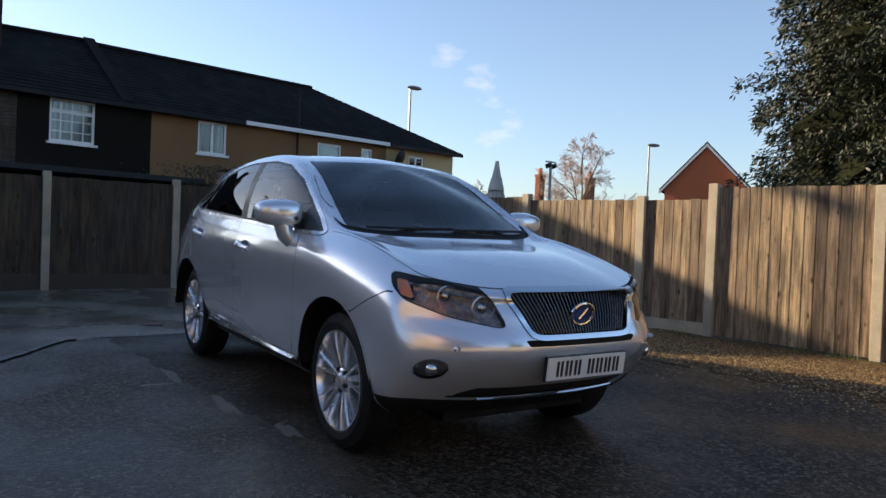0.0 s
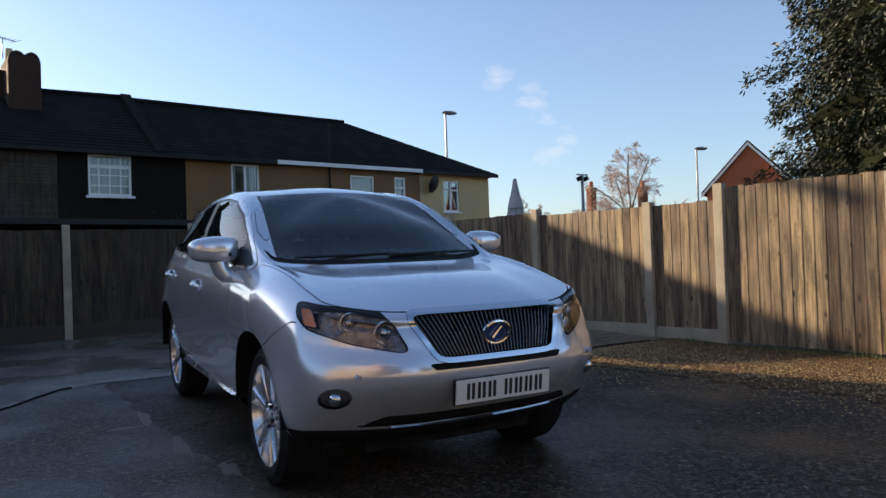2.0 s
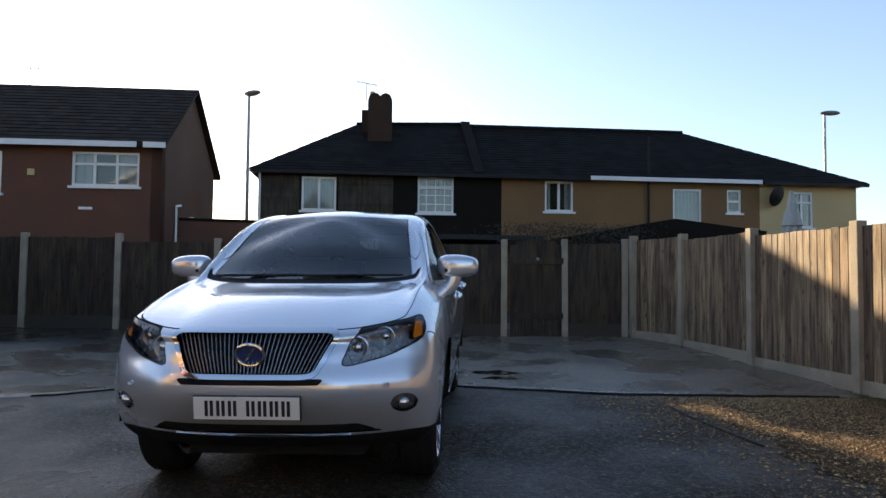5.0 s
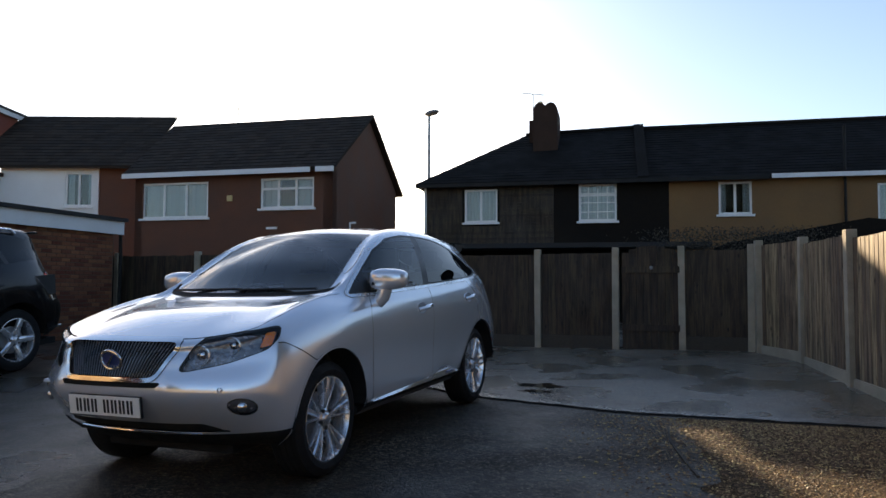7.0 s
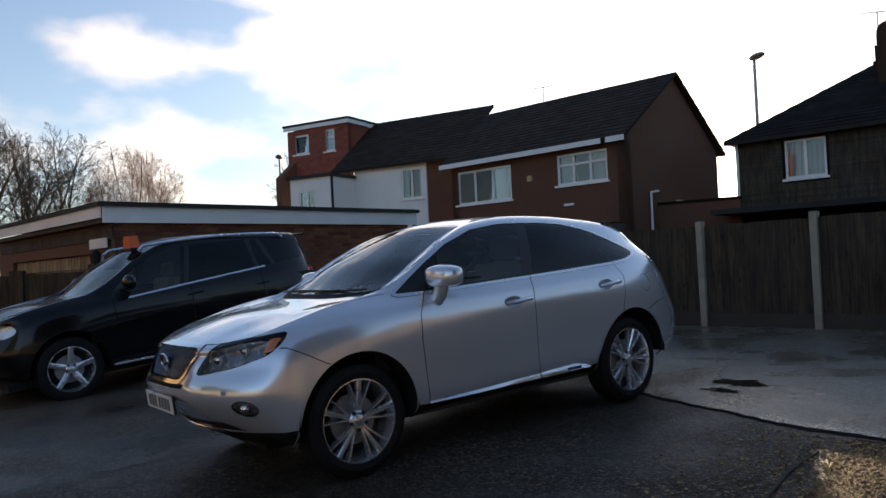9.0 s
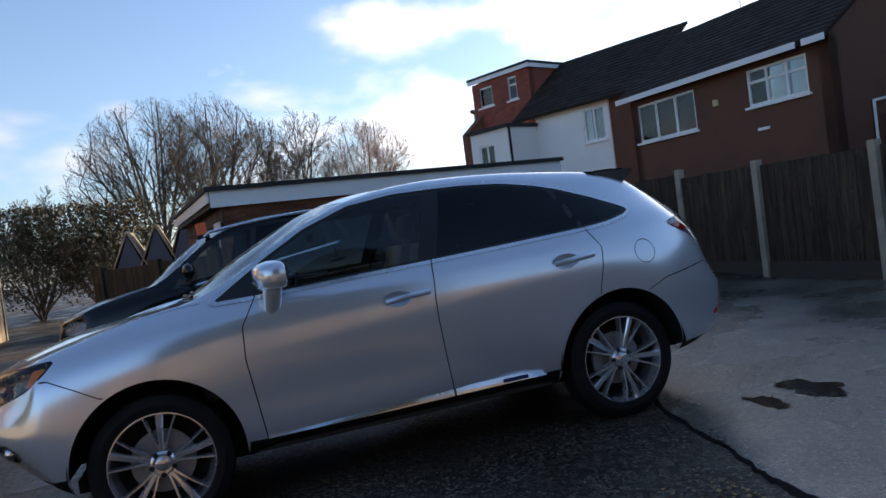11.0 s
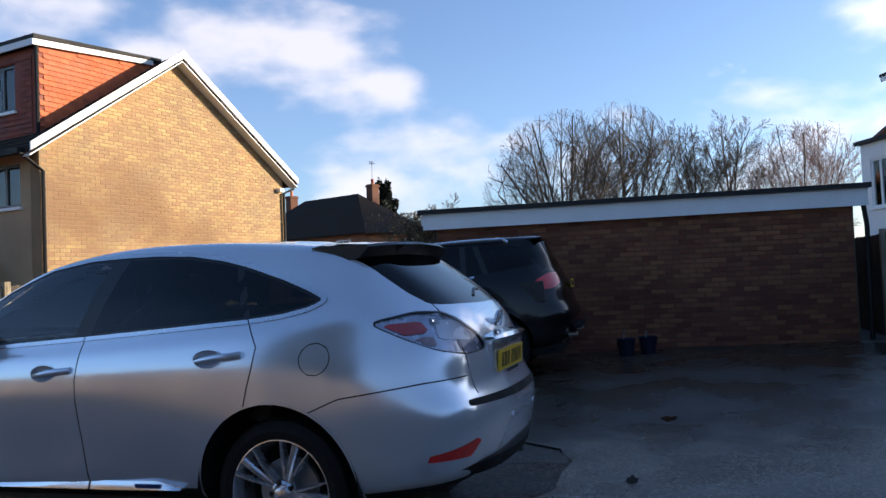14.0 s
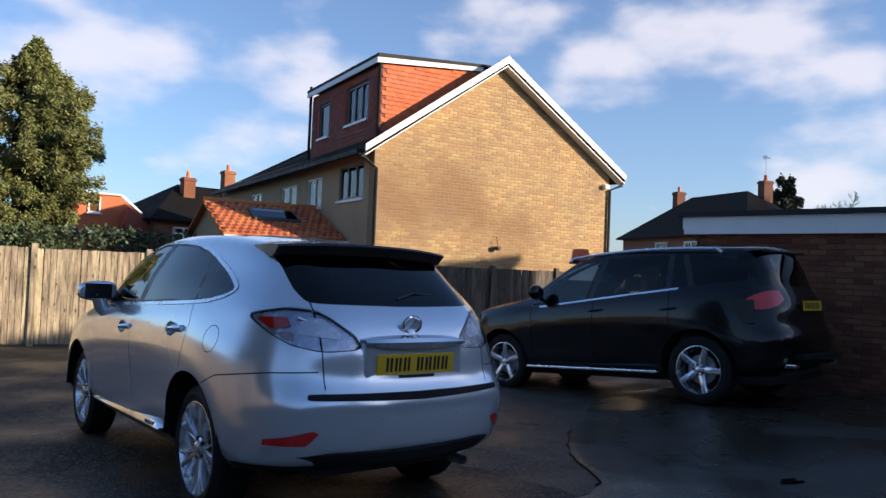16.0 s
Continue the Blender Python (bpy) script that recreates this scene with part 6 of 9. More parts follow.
RX = {
    "bottom": (0, 1.98, .30, .30, 1.97, .30, .50, 1.93, .30, .70, 1.84, .30, .80, 1.76, .29, .82, 1.37, .28, .78, .95, .29, .74, .70, .30, .74, .30, .30, .74, -.22, .30, .76, -.75, .30,
               .82, -1.37, .29, .79, -1.85, .34, .65, -2.11, .36, .40, -2.20, .36, 0, -2.22, .36),
    "lower": (0, 2.115, .385, .30, 2.10, .385, .50, 2.05, .385, .735, 1.94, .39, .88, 1.82, .40, .905, 1.37, .42, .89, .95, .39, .885, .70, .385, .885, .30, .385, .880, -.22, .385, .862, -.75, .39,
              .91, -1.37, .42, .875, -1.85, .44, .72, -2.19, .45, .40, -2.31, .45, 0, -2.335, .45),
    "mid": (0, 2.335, .62, .30, 2.32, .62, .50, 2.265, .62, .785, 2.06, .61, .905, 1.82, .61, .93, 1.37, .66, .918, .95, .63, .912, .70, .62, .912, .30, .62, .914, -.22, .63, .92, -.75, .65,
            .935, -1.37, .70, .895, -1.85, .68, .735, -2.24, .68, .40, -2.375, .68, 0, -2.40, .68),
    "high": (0, 2.30, .79, .30, 2.285, .79, .50, 2.215, .79, .785, 1.985, .81, .88, 1.82, .84, .925, 1.37, .89, .93, .95, .88, .932, .70, .88, .935, .30, .885, .937, -.22, .90, .938, -.75, .92,
             .932, -1.37, .95, .872, -1.85, .91, .71, -2.19, .86, .40, -2.32, .845, 0, -2.345, .84),
    "shoulder": (0, 2.262, .87, .30, 2.245, .87, .50, 2.18, .87, .755, 1.965, .91, .835, 1.80, .955, .875, 1.40, 1.03, .895, .98, 1.05, .908, .70, 1.045, .915, .30, 1.05, .918, -.22, 1.06, .916, -.75, 1.08,
                 .900, -1.37, 1.105, .825, -1.85, 1.075, .675, -2.16, 1.03, .40, -2.285, 1.02, 0, -2.31, 1.02),
    "belt": (0, 2.205, .935, .30, 2.19, .935, .50, 2.13, .94, .70, 1.975, .975, .742, 1.80, 1.025, .755, 1.45, 1.11, .775, 1.10, 1.15, .855, .72, 1.145, .868, .30, 1.16, .872, -.22, 1.175, .868, -.75, 1.195,
             .842, -1.37, 1.225, .765, -1.85, 1.22, .62, -2.09, 1.19, .40, -2.19, 1.20, 0, -2.215, 1.20),
    "glass": (0, 1.80, 1.072, .30, 1.78, 1.066, .47, 1.70, 1.067, .60, 1.58, 1.085, .66, 1.42, 1.112, .705, 1.26, 1.14, .752, 1.02, 1.19, .792, .66, 1.275, .785, .27, 1.375, .79, -.24, 1.40, .785, -.77, 1.40,
              .745, -1.36, 1.375, .665, -1.74, 1.37, .56, -1.92, 1.365, .40, -1.99, 1.38, 0, -2.01, 1.385),
    "cant": (0, 1.235, 1.15, .30, 1.215, 1.15, .45, 1.175, 1.153, .57, 1.125, 1.160, .65, 1.07, 1.170, .70, 1.0, 1.195, .715, .80, 1.305, .69, .54, 1.445, .655, .20, 1.575, .638, -.25, 1.63, .632, -.77, 1.62,
             .612, -1.30, 1.575, .58, -1.55, 1.55, .52, -1.68, 1.54, .38, -1.74, 1.55, 0, -1.77, 1.56),
    "roof": (0, .79, 1.395, .28, .77, 1.39, .42, .73, 1.388, .50, .67, 1.395, .53, .58, 1.43, .54, .47, 1.485, .53, .34, 1.55, .50, .21, 1.597, .44, .02, 1.640, .40, -.3, 1.672, .40, -.77, 1.665,
             .38, -1.22, 1.627, .36, -1.42, 1.60, .30, -1.55, 1.59, .20, -1.61, 1.588, 0, -1.64, 1.588),
    "crown": (0, .42, 1.572, 0, .40, 1.58, 0, .375, 1.588, 0, .345, 1.598, 0, .31, 1.61, 0, .27, 1.622, 0, .20, 1.641, 0, .08, 1.664, 0, -.08, 1.682, 0, -.33, 1.692, 0, -.77, 1.685,
              0, -1.2, 1.648, 0, -1.36, 1.628, 0, -1.46, 1.615, 0, -1.52, 1.608, 0, -1.56, 1.604),
}

NA, NB = 12, 9
DLO = [(1.00, 1.145), (0.70, 1.335), (0.46, 1.465), (0.18, 1.565), (-0.10, 1.598), (-0.33, 1.598), (-0.56, 1.592), (-0.79, 1.573), (-1.01, 1.530), (-1.15, 1.49), (-1.37, 1.41), (-1.54, 1.335), (-1.615, 1.295),
       (-1.56, 1.265), (-1.41, 1.236), (-1.24, 1.222), (-0.7, 1.20), (-0.21, 1.182), (0.18, 1.17), (0.68, 1.15)]
LAMP = rounded([(-1.29, 0.762), (-1.19, 0.90), (-1.13, 0.94), (-0.93, 0.965), (-0.705, 0.992), (-0.725, 0.935), (-0.80, 0.87), (-1.02, 0.805)], 3, 0.22)
TAIL = rounded([(-0.755, 1.168), (-0.98, 1.205), (-1.13, 1.195), (-1.22, 1.155), (-1.35, 1.066), (-1.392, 0.998), (-1.22, 0.986), (-1.05, 1.02), (-0.90, 1.085)], 3, 0.25)
GRILLE = rounded([(-.41, .922), (.41, .922), (.31, .732), (-.31, .732)], 3, 0.10)


def silver_car():
    m = tilt_at(0, 0, 0)
    car = thing("silver_car", "silver five-door crossover car with chrome trim and alloy wheels", "car", m)
    s = Shell(loft(list(RX.values()), NA, NB), NA, NB)
    s.flip = -1
    AX, R = 1.37, 0.432
    BIG = np.float64(9)
    side = lambda x: np.where(x > 0.45, 0.0, BIG)
    # wheel openings
    for sy in (AX, -AX):
        s.cut(lambda x, y, z, a, b: np.where(x > 0.5, np.hypot(y - sy, z - 0.385) - R, BIG), "opening")
        s.cut(lambda x, y, z, a, b: np.where((x > 0.5) & (z < 0.40), np.abs(y - sy) - R, BIG), "opening")
        s.cut(lambda x, y, z, a, b: np.where(x > 0.5, np.hypot(y - sy, (z - 0.385)) - R - 0.012, BIG), "front_arch" if sy > 0 else "rear_arch", only=("body",))
    # black valance all round the bottom
    s.cut(lambda x, y, z, a, b: b - np.where(y < -1.5, 0.55, 1.0), "valance", only=("body",))
    # windscreen: in the cap, ahead of the roof's front edge, inside the pillars
    s.cut(lambda x, y, z, a, b: np.where(b > 6.9, np.maximum(np.maximum(7.10 - b, (0.285 - 0.10 * (x / 0.55) ** 2) - y), (x - (0.662 - 0.115 * (z - 1.17) / 0.42))), BIG), "windscreen", only=("body",))
    s.cut(lambda x, y, z, a, b: np.where(b > 6.9, np.maximum(np.maximum(7.02 - b, (0.27 - 0.10 * (x / 0.55) ** 2) - y), (x - (0.674 - 0.115 * (z - 1.17) / 0.42))), BIG), "screen_seal", only=("body",))
    s.cut(lambda x, y, z, a, b: np.where(y > 0.9, np.maximum(6.93 - b, b - 7.09), BIG), "cowl", only=("body", "screen_seal"))
    # side glass
    dl = lambda x, y, z: np.where((x > 0.5) & (y < 1.2), polygon_field(DLO, y, z), BIG)
    s.cut(lambda x, y, z, a, b: dl(x, y, z) + 0.014, "side_glass", only=("body",))
    s.cut(lambda x, y, z, a, b: dl(x, y, z), "window_seal", only=("body",))
    s.cut(lambda x, y, z, a, b: dl(x, y, z) - 0.022, "window_trim", only=("body",))
    slant = lambda y, z, y0, k: y - (y0 + k * (z - 1.2))
    s.cut(lambda x, y, z, a, b: np.abs(slant(y, z, -0.205, -0.33)) - 0.055, "pillar", only=("side_glass",))
    s.cut(lambda x, y, z, a, b: np.abs(slant(y, z, -1.235, 0.42)) - 0.022, "rear_pillar", only=("side_glass",))
    s.cut(lambda x, y, z, a, b: np.abs(y - 0.735) - 0.014, "front_pillar", only=("side_glass",))
    s.cut(lambda x, y, z, a, b: slant(y, z, -1.235, 0.42), "quarter_window", only=("side_glass",))
    s.cut(lambda x, y, z, a, b: slant(y, z, -0.205, -0.33), "rear_window", only=("side_glass",))
    s.cut(lambda x, y, z, a, b: 0.735 - y, "corner_window", only=("side_glass",))
    # rear glass
    rg = rounded([(-.60, 1.60), (.60, 1.60), (.575, 1.44), (.585, 1.30), (.555, 1.232), (0, 1.222), (-.555, 1.232), (-.585, 1.30), (-.575, 1.44)], 3, 0.2)
    s.cut(lambda x, y, z, a, b: np.where(y < -1.5, np.maximum(polygon_field(rg, x, z), y + 1.60), BIG), "tailgate_glass", only=("body",))
    # lamps
    hl = lambda x, y, z: np.where((y > 1.6) & (x > 0.3), polygon_field(LAMP, (x - y) * 0.7071, z), BIG)
    s.cut(lambda x, y, z, a, b: hl(x, y, z), "headlamp", only=("body",))
    s.cut(lambda x, y, z, a, b: hl(x, y, z) - 0.006, "gap", only=("body",))
    s.cut(lambda x, y, z, a, b: np.where((y > 1.6) & (x > 0.3), polygon_field([(-0.728, 0.972), (-0.795, 0.962), (-0.845, 0.876), (-0.775, 0.893)], (x - y) * 0.7071, z), BIG), "head_amber", only=("headlamp",))
    tl = lambda x, y, z: np.where((y < -1.6) & (x > 0.2), polygon_field(TAIL, (x + y) * 0.7071, z), BIG)
    s.cut(lambda x, y, z, a, b: tl(x, y, z), "tail_lamp", only=("body",))
    s.cut(lambda x, y, z, a, b: tl(x, y, z) - 0.006, "lamp_seal", only=("body",))
    s.cut(lambda x, y, z, a, b: np.where((y < -1.6) & (x > 0.2), polygon_field([(-0.800, 1.160), (-1.000, 1.163), (-1.035, 1.108), (-0.905, 1.102)], (x + y) * 0.7071, z), BIG), "tail_red", only=("tail_lamp",))
    s.cut(lambda x, y, z, a, b: np.where((y < -1.6) & (x > 0.2), polygon_field([(-1.075, 1.166), (-1.185, 1.160), (-1.29, 1.085), (-1.29, 1.05), (-1.075, 1.075)], (x + y) * 0.7071, z), BIG), "tail_chamber", only=("tail_lamp",))
    s.cut(lambda x, y, z, a, b: np.where((y < -1.6) & (x > 0.2), polygon_field([(-0.93, 1.088), (-1.045, 1.090), (-1.065, 1.040), (-1.02, 1.044)], (x + y) * 0.7071, z), BIG), "tail_pink", only=("tail_lamp",))
    # grille, its bright frame, the slot below it and the fog lamps
    gr = lambda x, y, z: np.where(y > 1.95, polygon_field(GRILLE, x, z), BIG)
    s.cut(lambda x, y, z, a, b: gr(x, y, z), "grille_opening", only=("body", "gap"))
    s.cut(lambda x, y, z, a, b: gr(x, y, z) - 0.024, "grille_frame", only=("body", "gap"))
    s.cut(lambda x, y, z, a, b: np.where(y > 1.95, polygon_field([(-.37, .712), (.37, .712), (.34, .682), (-.34, .682)], x, z), BIG), "slot", only=("body",))
    # intake opening, widened in black over the bumper's shaded undercut
    s.cut(lambda x, y, z, a, b: np.where(y > 1.95, polygon_field([(-.62, .402), (.62, .402), (.50, .462), (-.50, .462)], x, z), BIG), "intake_shade", only=("body",))
    s.cut(lambda x, y, z, a, b: np.where(y > 1.85, np.hypot((x - .735) * 0.80, z - .560) - 0.048, BIG), "fog_lamp", only=("body",))
    s.cut(lambda x, y, z, a, b: np.where(y > 1.85, np.hypot((x - .735) * 0.80, z - .560) - 0.052, BIG), "fog_ring", only=("body",))
    s.cut(lambda x, y, z, a, b: np.where(y > 1.9, np.maximum(np.abs(z - 0.735) - 0.009, np.abs(x - 0.665) - 0.035), BIG), "washer", only=("body",))
    # rear reflectors, step pad
    s.cut(lambda x, y, z, a, b: np.where(y < -2.0, polygon_field([(-.80, .515), (-.80, .545), (-.585, .60), (-.56, .60), (-.63, .515)], -x, z), BIG), "reflector", only=("body",))
    s.cut(lambda x, y, z, a, b: np.where(y < -2.0, np.maximum(np.abs(z - 0.748 - 0.02 * x) - 0.022 + 0.010 * x, x - 0.64), BIG), "step_pad", only=("body",))
    # door handle cups
    for cy, cz in ((0.020, 0.998), (-1.045, 1.040)):
        s.cut(lambda x, y, z, a, b: np.where((x > 0.6) & (np.abs(y - cy) < 0.3), (np.hypot((y - cy) / 0.088, (z - cz) / 0.044) - 1) * 0.05, BIG), "cup", only=("body",))
    # shut lines
    G = 0.0035
    dF = [(0.40, 0.83), (.66, .86), (.83, .88), (1.0, .87), (1.13, .79), (1.2, .74)]
    dB = [(.39, -.24), (.60, -.22), (.85, -.20), (.96, -.20), (1.18, -.225)]
    dR = [(.60, -1.15), (.79, -1.235), (.90, -1.265), (.98, -1.29), (1.09, -1.31), (1.225, -1.235)]
    low = lambda x, z: np.where((x > 0.5) & (z < 1.26), 0, BIG)
    lim = lambda f: (lambda x, y, z, a, b: np.where(f(x, y, z), -1.0, 1.0))
    for kn in (dF, dB, dR):
        s.strip(lambda x, y, z, a, b: line_field(kn, y, z), G, "gap", ("body", "window_trim"), lim(lambda x, y, z: (x > 0.5) & (z < 1.26) & (np.abs(line_field(kn, y, z)) < 0.2)))
    s.cut(lambda x, y, z, a, b: np.where((x > .5) & (np.abs(y + 1.615) < .2), np.hypot(y + 1.615, z - 1.018) - 0.078, BIG), "flap_gap", only=("body",))
    s.cut(lambda x, y, z, a, b: np.where((x > .5) & (np.abs(y + 1.615) < .2), np.hypot(y + 1.615, z - 1.018) - 0.073, BIG), "fuel_flap", only=("flap_gap",))
    # bumpers against wings
    rb = lambda x, y, z: np.where(y < -1.45, z - np.interp(-y, (1.55, 1.63, 1.73, 2.11, 2.3), (0.76, .79, .83, .875, .885)), BIG)
    s.strip(lambda x, y, z, a, b: rb(x, y, z), G, "gap", ("body",), lim(lambda x, y, z: (y < -1.55) & (x > 0.55) & (np.abs(rb(x, y, z)) < 0.15)))
    fb = lambda x, y, z: np.where(y > 1.5, z - np.interp(y, (1.60, 1.72, 1.84, 1.95), (0.77, 0.84, 0.90, 0.90)), BIG)
    s.strip(lambda x, y, z, a, b: fb(x, y, z), G, "gap", ("body",), lim(lambda x, y, z: (y > 1.5) & (y < 1.88) & (x > .7) & (np.abs(fb(x, y, z)) < 0.15)))
    # bonnet edge follows the belt ring round the nose
    s.strip(lambda x, y, z, a, b: b - 5.03, 0.022, "gap", ("body",), lim(lambda x, y, z: y > 1.05))
    # tailgate edge
    s.strip(lambda x, y, z, a, b: x - 0.545, G, "gap", ("body", "tail_lamp"), lim(lambda x, y, z: (y < -1.9) & (z > 0.78) & (z < 1.24)))
    # name what is left
    s.cut(lambda x, y, z, a, b: np.where((y > 1.0) & (b > 5.0), np.maximum(5.0 - b, b - 6.95), BIG), "bonnet", only=("body",))
    s.cut(lambda x, y, z, a, b: np.where((y > 1.3) & (b < 5.1), np.where(x > .7, np.where(y > 1.86, -1, fb(x, y, z)), -1.0), BIG), "front_bumper", only=("body",))
    s.cut(lambda x, y, z, a, b: np.where(y < -1.55, np.where(x > 0.56, rb(x, y, z), z - 0.79), BIG), "rear_bumper", only=("body",))
    s.cut(lambda x, y, z, a, b: np.where((y < -1.9) & (z < 1.3), np.maximum(x - 0.545, z - 1.26), BIG), "tailgate", only=("body",))
    s.cut(lambda x, y, z, a, b: np.where((z < 1.2), np.maximum(np.maximum(line_field(dF, y, z), -line_field(dB, y, z)), z - 1.19), BIG), "front_door", only=("body",))
    s.cut(lambda x, y, z, a, b: np.where((z < 1.26), np.maximum(np.maximum(line_field(dB, y, z), -line_field(dR, y, z)), z - 1.225), BIG), "rear_door", only=("body",))
    s.cut(lambda x, y, z, a, b: np.where((z < 1.2) & (y > 0.7), b - 5.05, BIG), "front_wing", only=("body",))
    P = MATS["silver_paint"]
    body = part("body", s.mesh("body"), P, car, smooth=True, sharp=50)
    for nm in ("bonnet", "front_bumper", "rear_bumper", "tailgate"):
        part(nm, s.mesh(nm), P, car, smooth=True, sharp=50)
    for bm in islands(s.mesh("gap", push=-0.004)):
        part("shut_line", bm, MATS["gap_black"], car)
    for sd in (1, -1):
        part("flap_gap", s.mesh("flap_gap", sd, push=-0.004), MATS["gap_black"], car)
    part("valance", s.mesh("valance"), MATS["trim_matt"], car, "matt black lower valance", smooth=True)
    part("windscreen", s.mesh("windscreen"), MATS["windscreen_glass"], car, "faintly green windscreen reflecting the sky", smooth=True)
    part("screen_seal", s.mesh("screen_seal"), MATS["trim_black"], car, smooth=True)
    part("cowl", s.mesh("cowl", push=-0.004), MATS["trim_matt"], car, "black plastic scuttle", smooth=True)
    tg = part("tailgate_glass", s.mesh("tailgate_glass"), MATS["privacy_glass"], car, "dark tinted rear window", smooth=True)
    part("grille_frame", s.mesh("grille_frame", push=0.006), MATS["chrome"], car, "chrome grille surround", smooth=True)
    part("lower_slot", s.mesh("slot", push=-0.012), MATS["gap_black"], car)
    part("lower_intake", s.mesh("intake_shade", push=-0.010), MATS["gap_black"], car, smooth=True)
    part("step_pad", s.mesh("step_pad", push=0.003), MATS["trim_matt"], car, "black rear bumper step pad", smooth=True)
    for sd in (1, -1):
        part("front_wing", s.mesh("front_wing", sd), P, car, smooth=True, sharp=50)
        fd = part("front_door", s.mesh("front_door", sd), P, car, smooth=True, sharp=50)
        rd = part("rear_door", s.mesh("rear_door", sd), P, car, smooth=True, sharp=50)
        part("window", s.mesh("side_glass", sd), MATS["side_glass"], fd, "lightly tinted door window", smooth=True)
        part("corner_window", s.mesh("corner_window", sd), MATS["trim_black"], fd, smooth=True)
        part("window", s.mesh("rear_window", sd), MATS["privacy_glass"], rd, "dark privacy glass", smooth=True)
        part("quarter_window", s.mesh("quarter_window", sd), MATS["privacy_glass"], car, "dark privacy glass", smooth=True)
        for nm in ("pillar", "rear_pillar", "front_pillar"):
            part("pillar_trim", s.mesh(nm, sd), MATS["trim_black"], car, "gloss black pillar trim", smooth=True)
        part("window_seal", s.mesh("window_seal", sd), MATS["trim_black"], car, smooth=True)
        part("window_trim", s.mesh("window_trim", sd, push=0.004), MATS["sill_bright"], car, "chrome window surround", smooth=True)
        for nm in ("front_arch", "rear_arch"):
            part("arch_lip", s.mesh(nm, sd, push=0.002), P, car, smooth=True)
        sill_strip(sd, fd, rd)
        part("fuel_flap", s.mesh("fuel_flap", sd), P, car, smooth=True)
        part("lamp_seal", s.mesh("lamp_seal", sd, push=0.001), MATS["trim_black"], car, smooth=True)
        part("reflector", s.mesh("reflector", sd, push=0.003), MATS["lens_red"], car, "red rear reflector", smooth=True)
        part("washer_cap", s.mesh("washer", sd, push=0.004), P, car, smooth=True)
        lens = part("headlamp", joined(s, ("headlamp", "head_amber"), sd, 0.001), MATS["lamp_glass"], car, "clear headlamp with amber indicator", smooth=True)
        headlamp_inside(s, sd, lens)
        tail = part("tail_lamp", joined(s, ("tail_lamp", "tail_red", "tail_chamber", "tail_pink"), sd, 0.002), MATS["lamp_glass"], car, "clear and red tail lamp", smooth=True)
        tail_inside(s, sd, tail)
        fog = part("fog_lamp", s.mesh("fog_lamp", sd, push=-0.010), MATS["lamp_shell"], car, "round clear fog lamp", smooth=True)
        part("bezel", s.mesh("fog_ring", sd, push=0.003), MATS["chrome"], fog, "thin bright bezel", smooth=True)
        bm = bmesh.new()
        bmesh.ops.create_uvsphere(bm, u_segments=16, v_segments=10, radius=0.034, matrix=Matrix.Translation((sd * 0.728, 2.072, 0.56)))
        part("projector", bm, MATS["chrome"], fog, smooth=True)
        mirror(sd, fd)
        for y0, y1, z0, z1, dr in ((0.085, -0.17, 0.990, 1.012, fd), (-0.975, -1.235, 1.032, 1.056, rd)):
            handle(sd, y0, y1, z0, z1, dr)
        for sy in (AX, -AX):
            wheel_arch(car, sd, sy, R)
            wheel(car, sd, sy)
    grille(car)
    spoiler(car, s)
    rear_trim(car)
    plates(car)
    cabin(car)
    under(car)
    return car


def islands(bm):
    """The loose pieces of a bmesh, each as one of its own."""
    bm.faces.index_update()
    left, out = set(bm.faces), []
    while left:
        todo = [left.pop()]
        piece = list(todo)
        while todo:
            for e in todo.pop().edges:
                for f in e.link_faces:
                    if f in left:
                        left.discard(f)
                        todo.append(f)
                        piece.append(f)
        piece.sort(key=lambda f: f.index)
        one, vs = bmesh.new(), {}
        for f in piece:
            for v in f.verts:
                if v not in vs:
                    vs[v] = one.verts.new(v.co)
            one.faces.new([vs[v] for v in f.verts])
        out.append((min(f.index for f in piece), one))
    return [b for _, b in sorted(out, key=lambda p: p[0]) if len(b.faces) > 3]


def joined(s, tags, sd, push):
    """One bmesh of several names that lie in one pane."""
    keep = s.polys
    s.polys = [(p, "pane" if t in tags else t) for p, t in keep]
    bm = s.mesh("pane", sd, push=push)
    s.polys = keep
    return bm


def sill_strip(sd, fd, rd):
    """Bright strips along the doors' feet, tapering to a point at each end; the rear one carries a small dark badge."""
    for y0, y1, door in ((0.83, -0.232, fd), (-0.246, -0.82, rd)):
        bm = bmesh.new()
        rows = []
        for k in range(15):
            y = y0 + (y1 - y0) * k / 14
            h = 0.006 + 0.040 * min(1, max(0, (0.86 - y) / 0.9)) * min(1, max(0.03, (y + 0.83) / 0.16))
            z0 = 0.384 + 0.012 * max(0, -y - 0.45)
            x = 0.889
            rows.append([bm.verts.new((sd * p, y, q)) for p, q in ((x - 0.03, z0), (x + 0.016, z0 + 0.002), (x + 0.015, z0 + h * 0.2), (x + 0.002, z0 + h), (x - 0.03, z0 + h))])
        for p, q in zip(rows, rows[1:]):
            for j in range(5):
                bm.faces.new((p[j], p[(j + 1) % 5], q[(j + 1) % 5], q[j]))
        bm.faces.new(rows[0]); bm.faces.new(rows[-1][::-1])
        st = part("sill_strip", bm, MATS["sill_bright"], door, "bright chrome sill strip", smooth=True)
    part("badge", boxes((sd * 0.890, sd * 0.9035, -0.70, -0.54, 0.397, 0.418)), MATS["badge_blue"], st, "small dark blue badge")


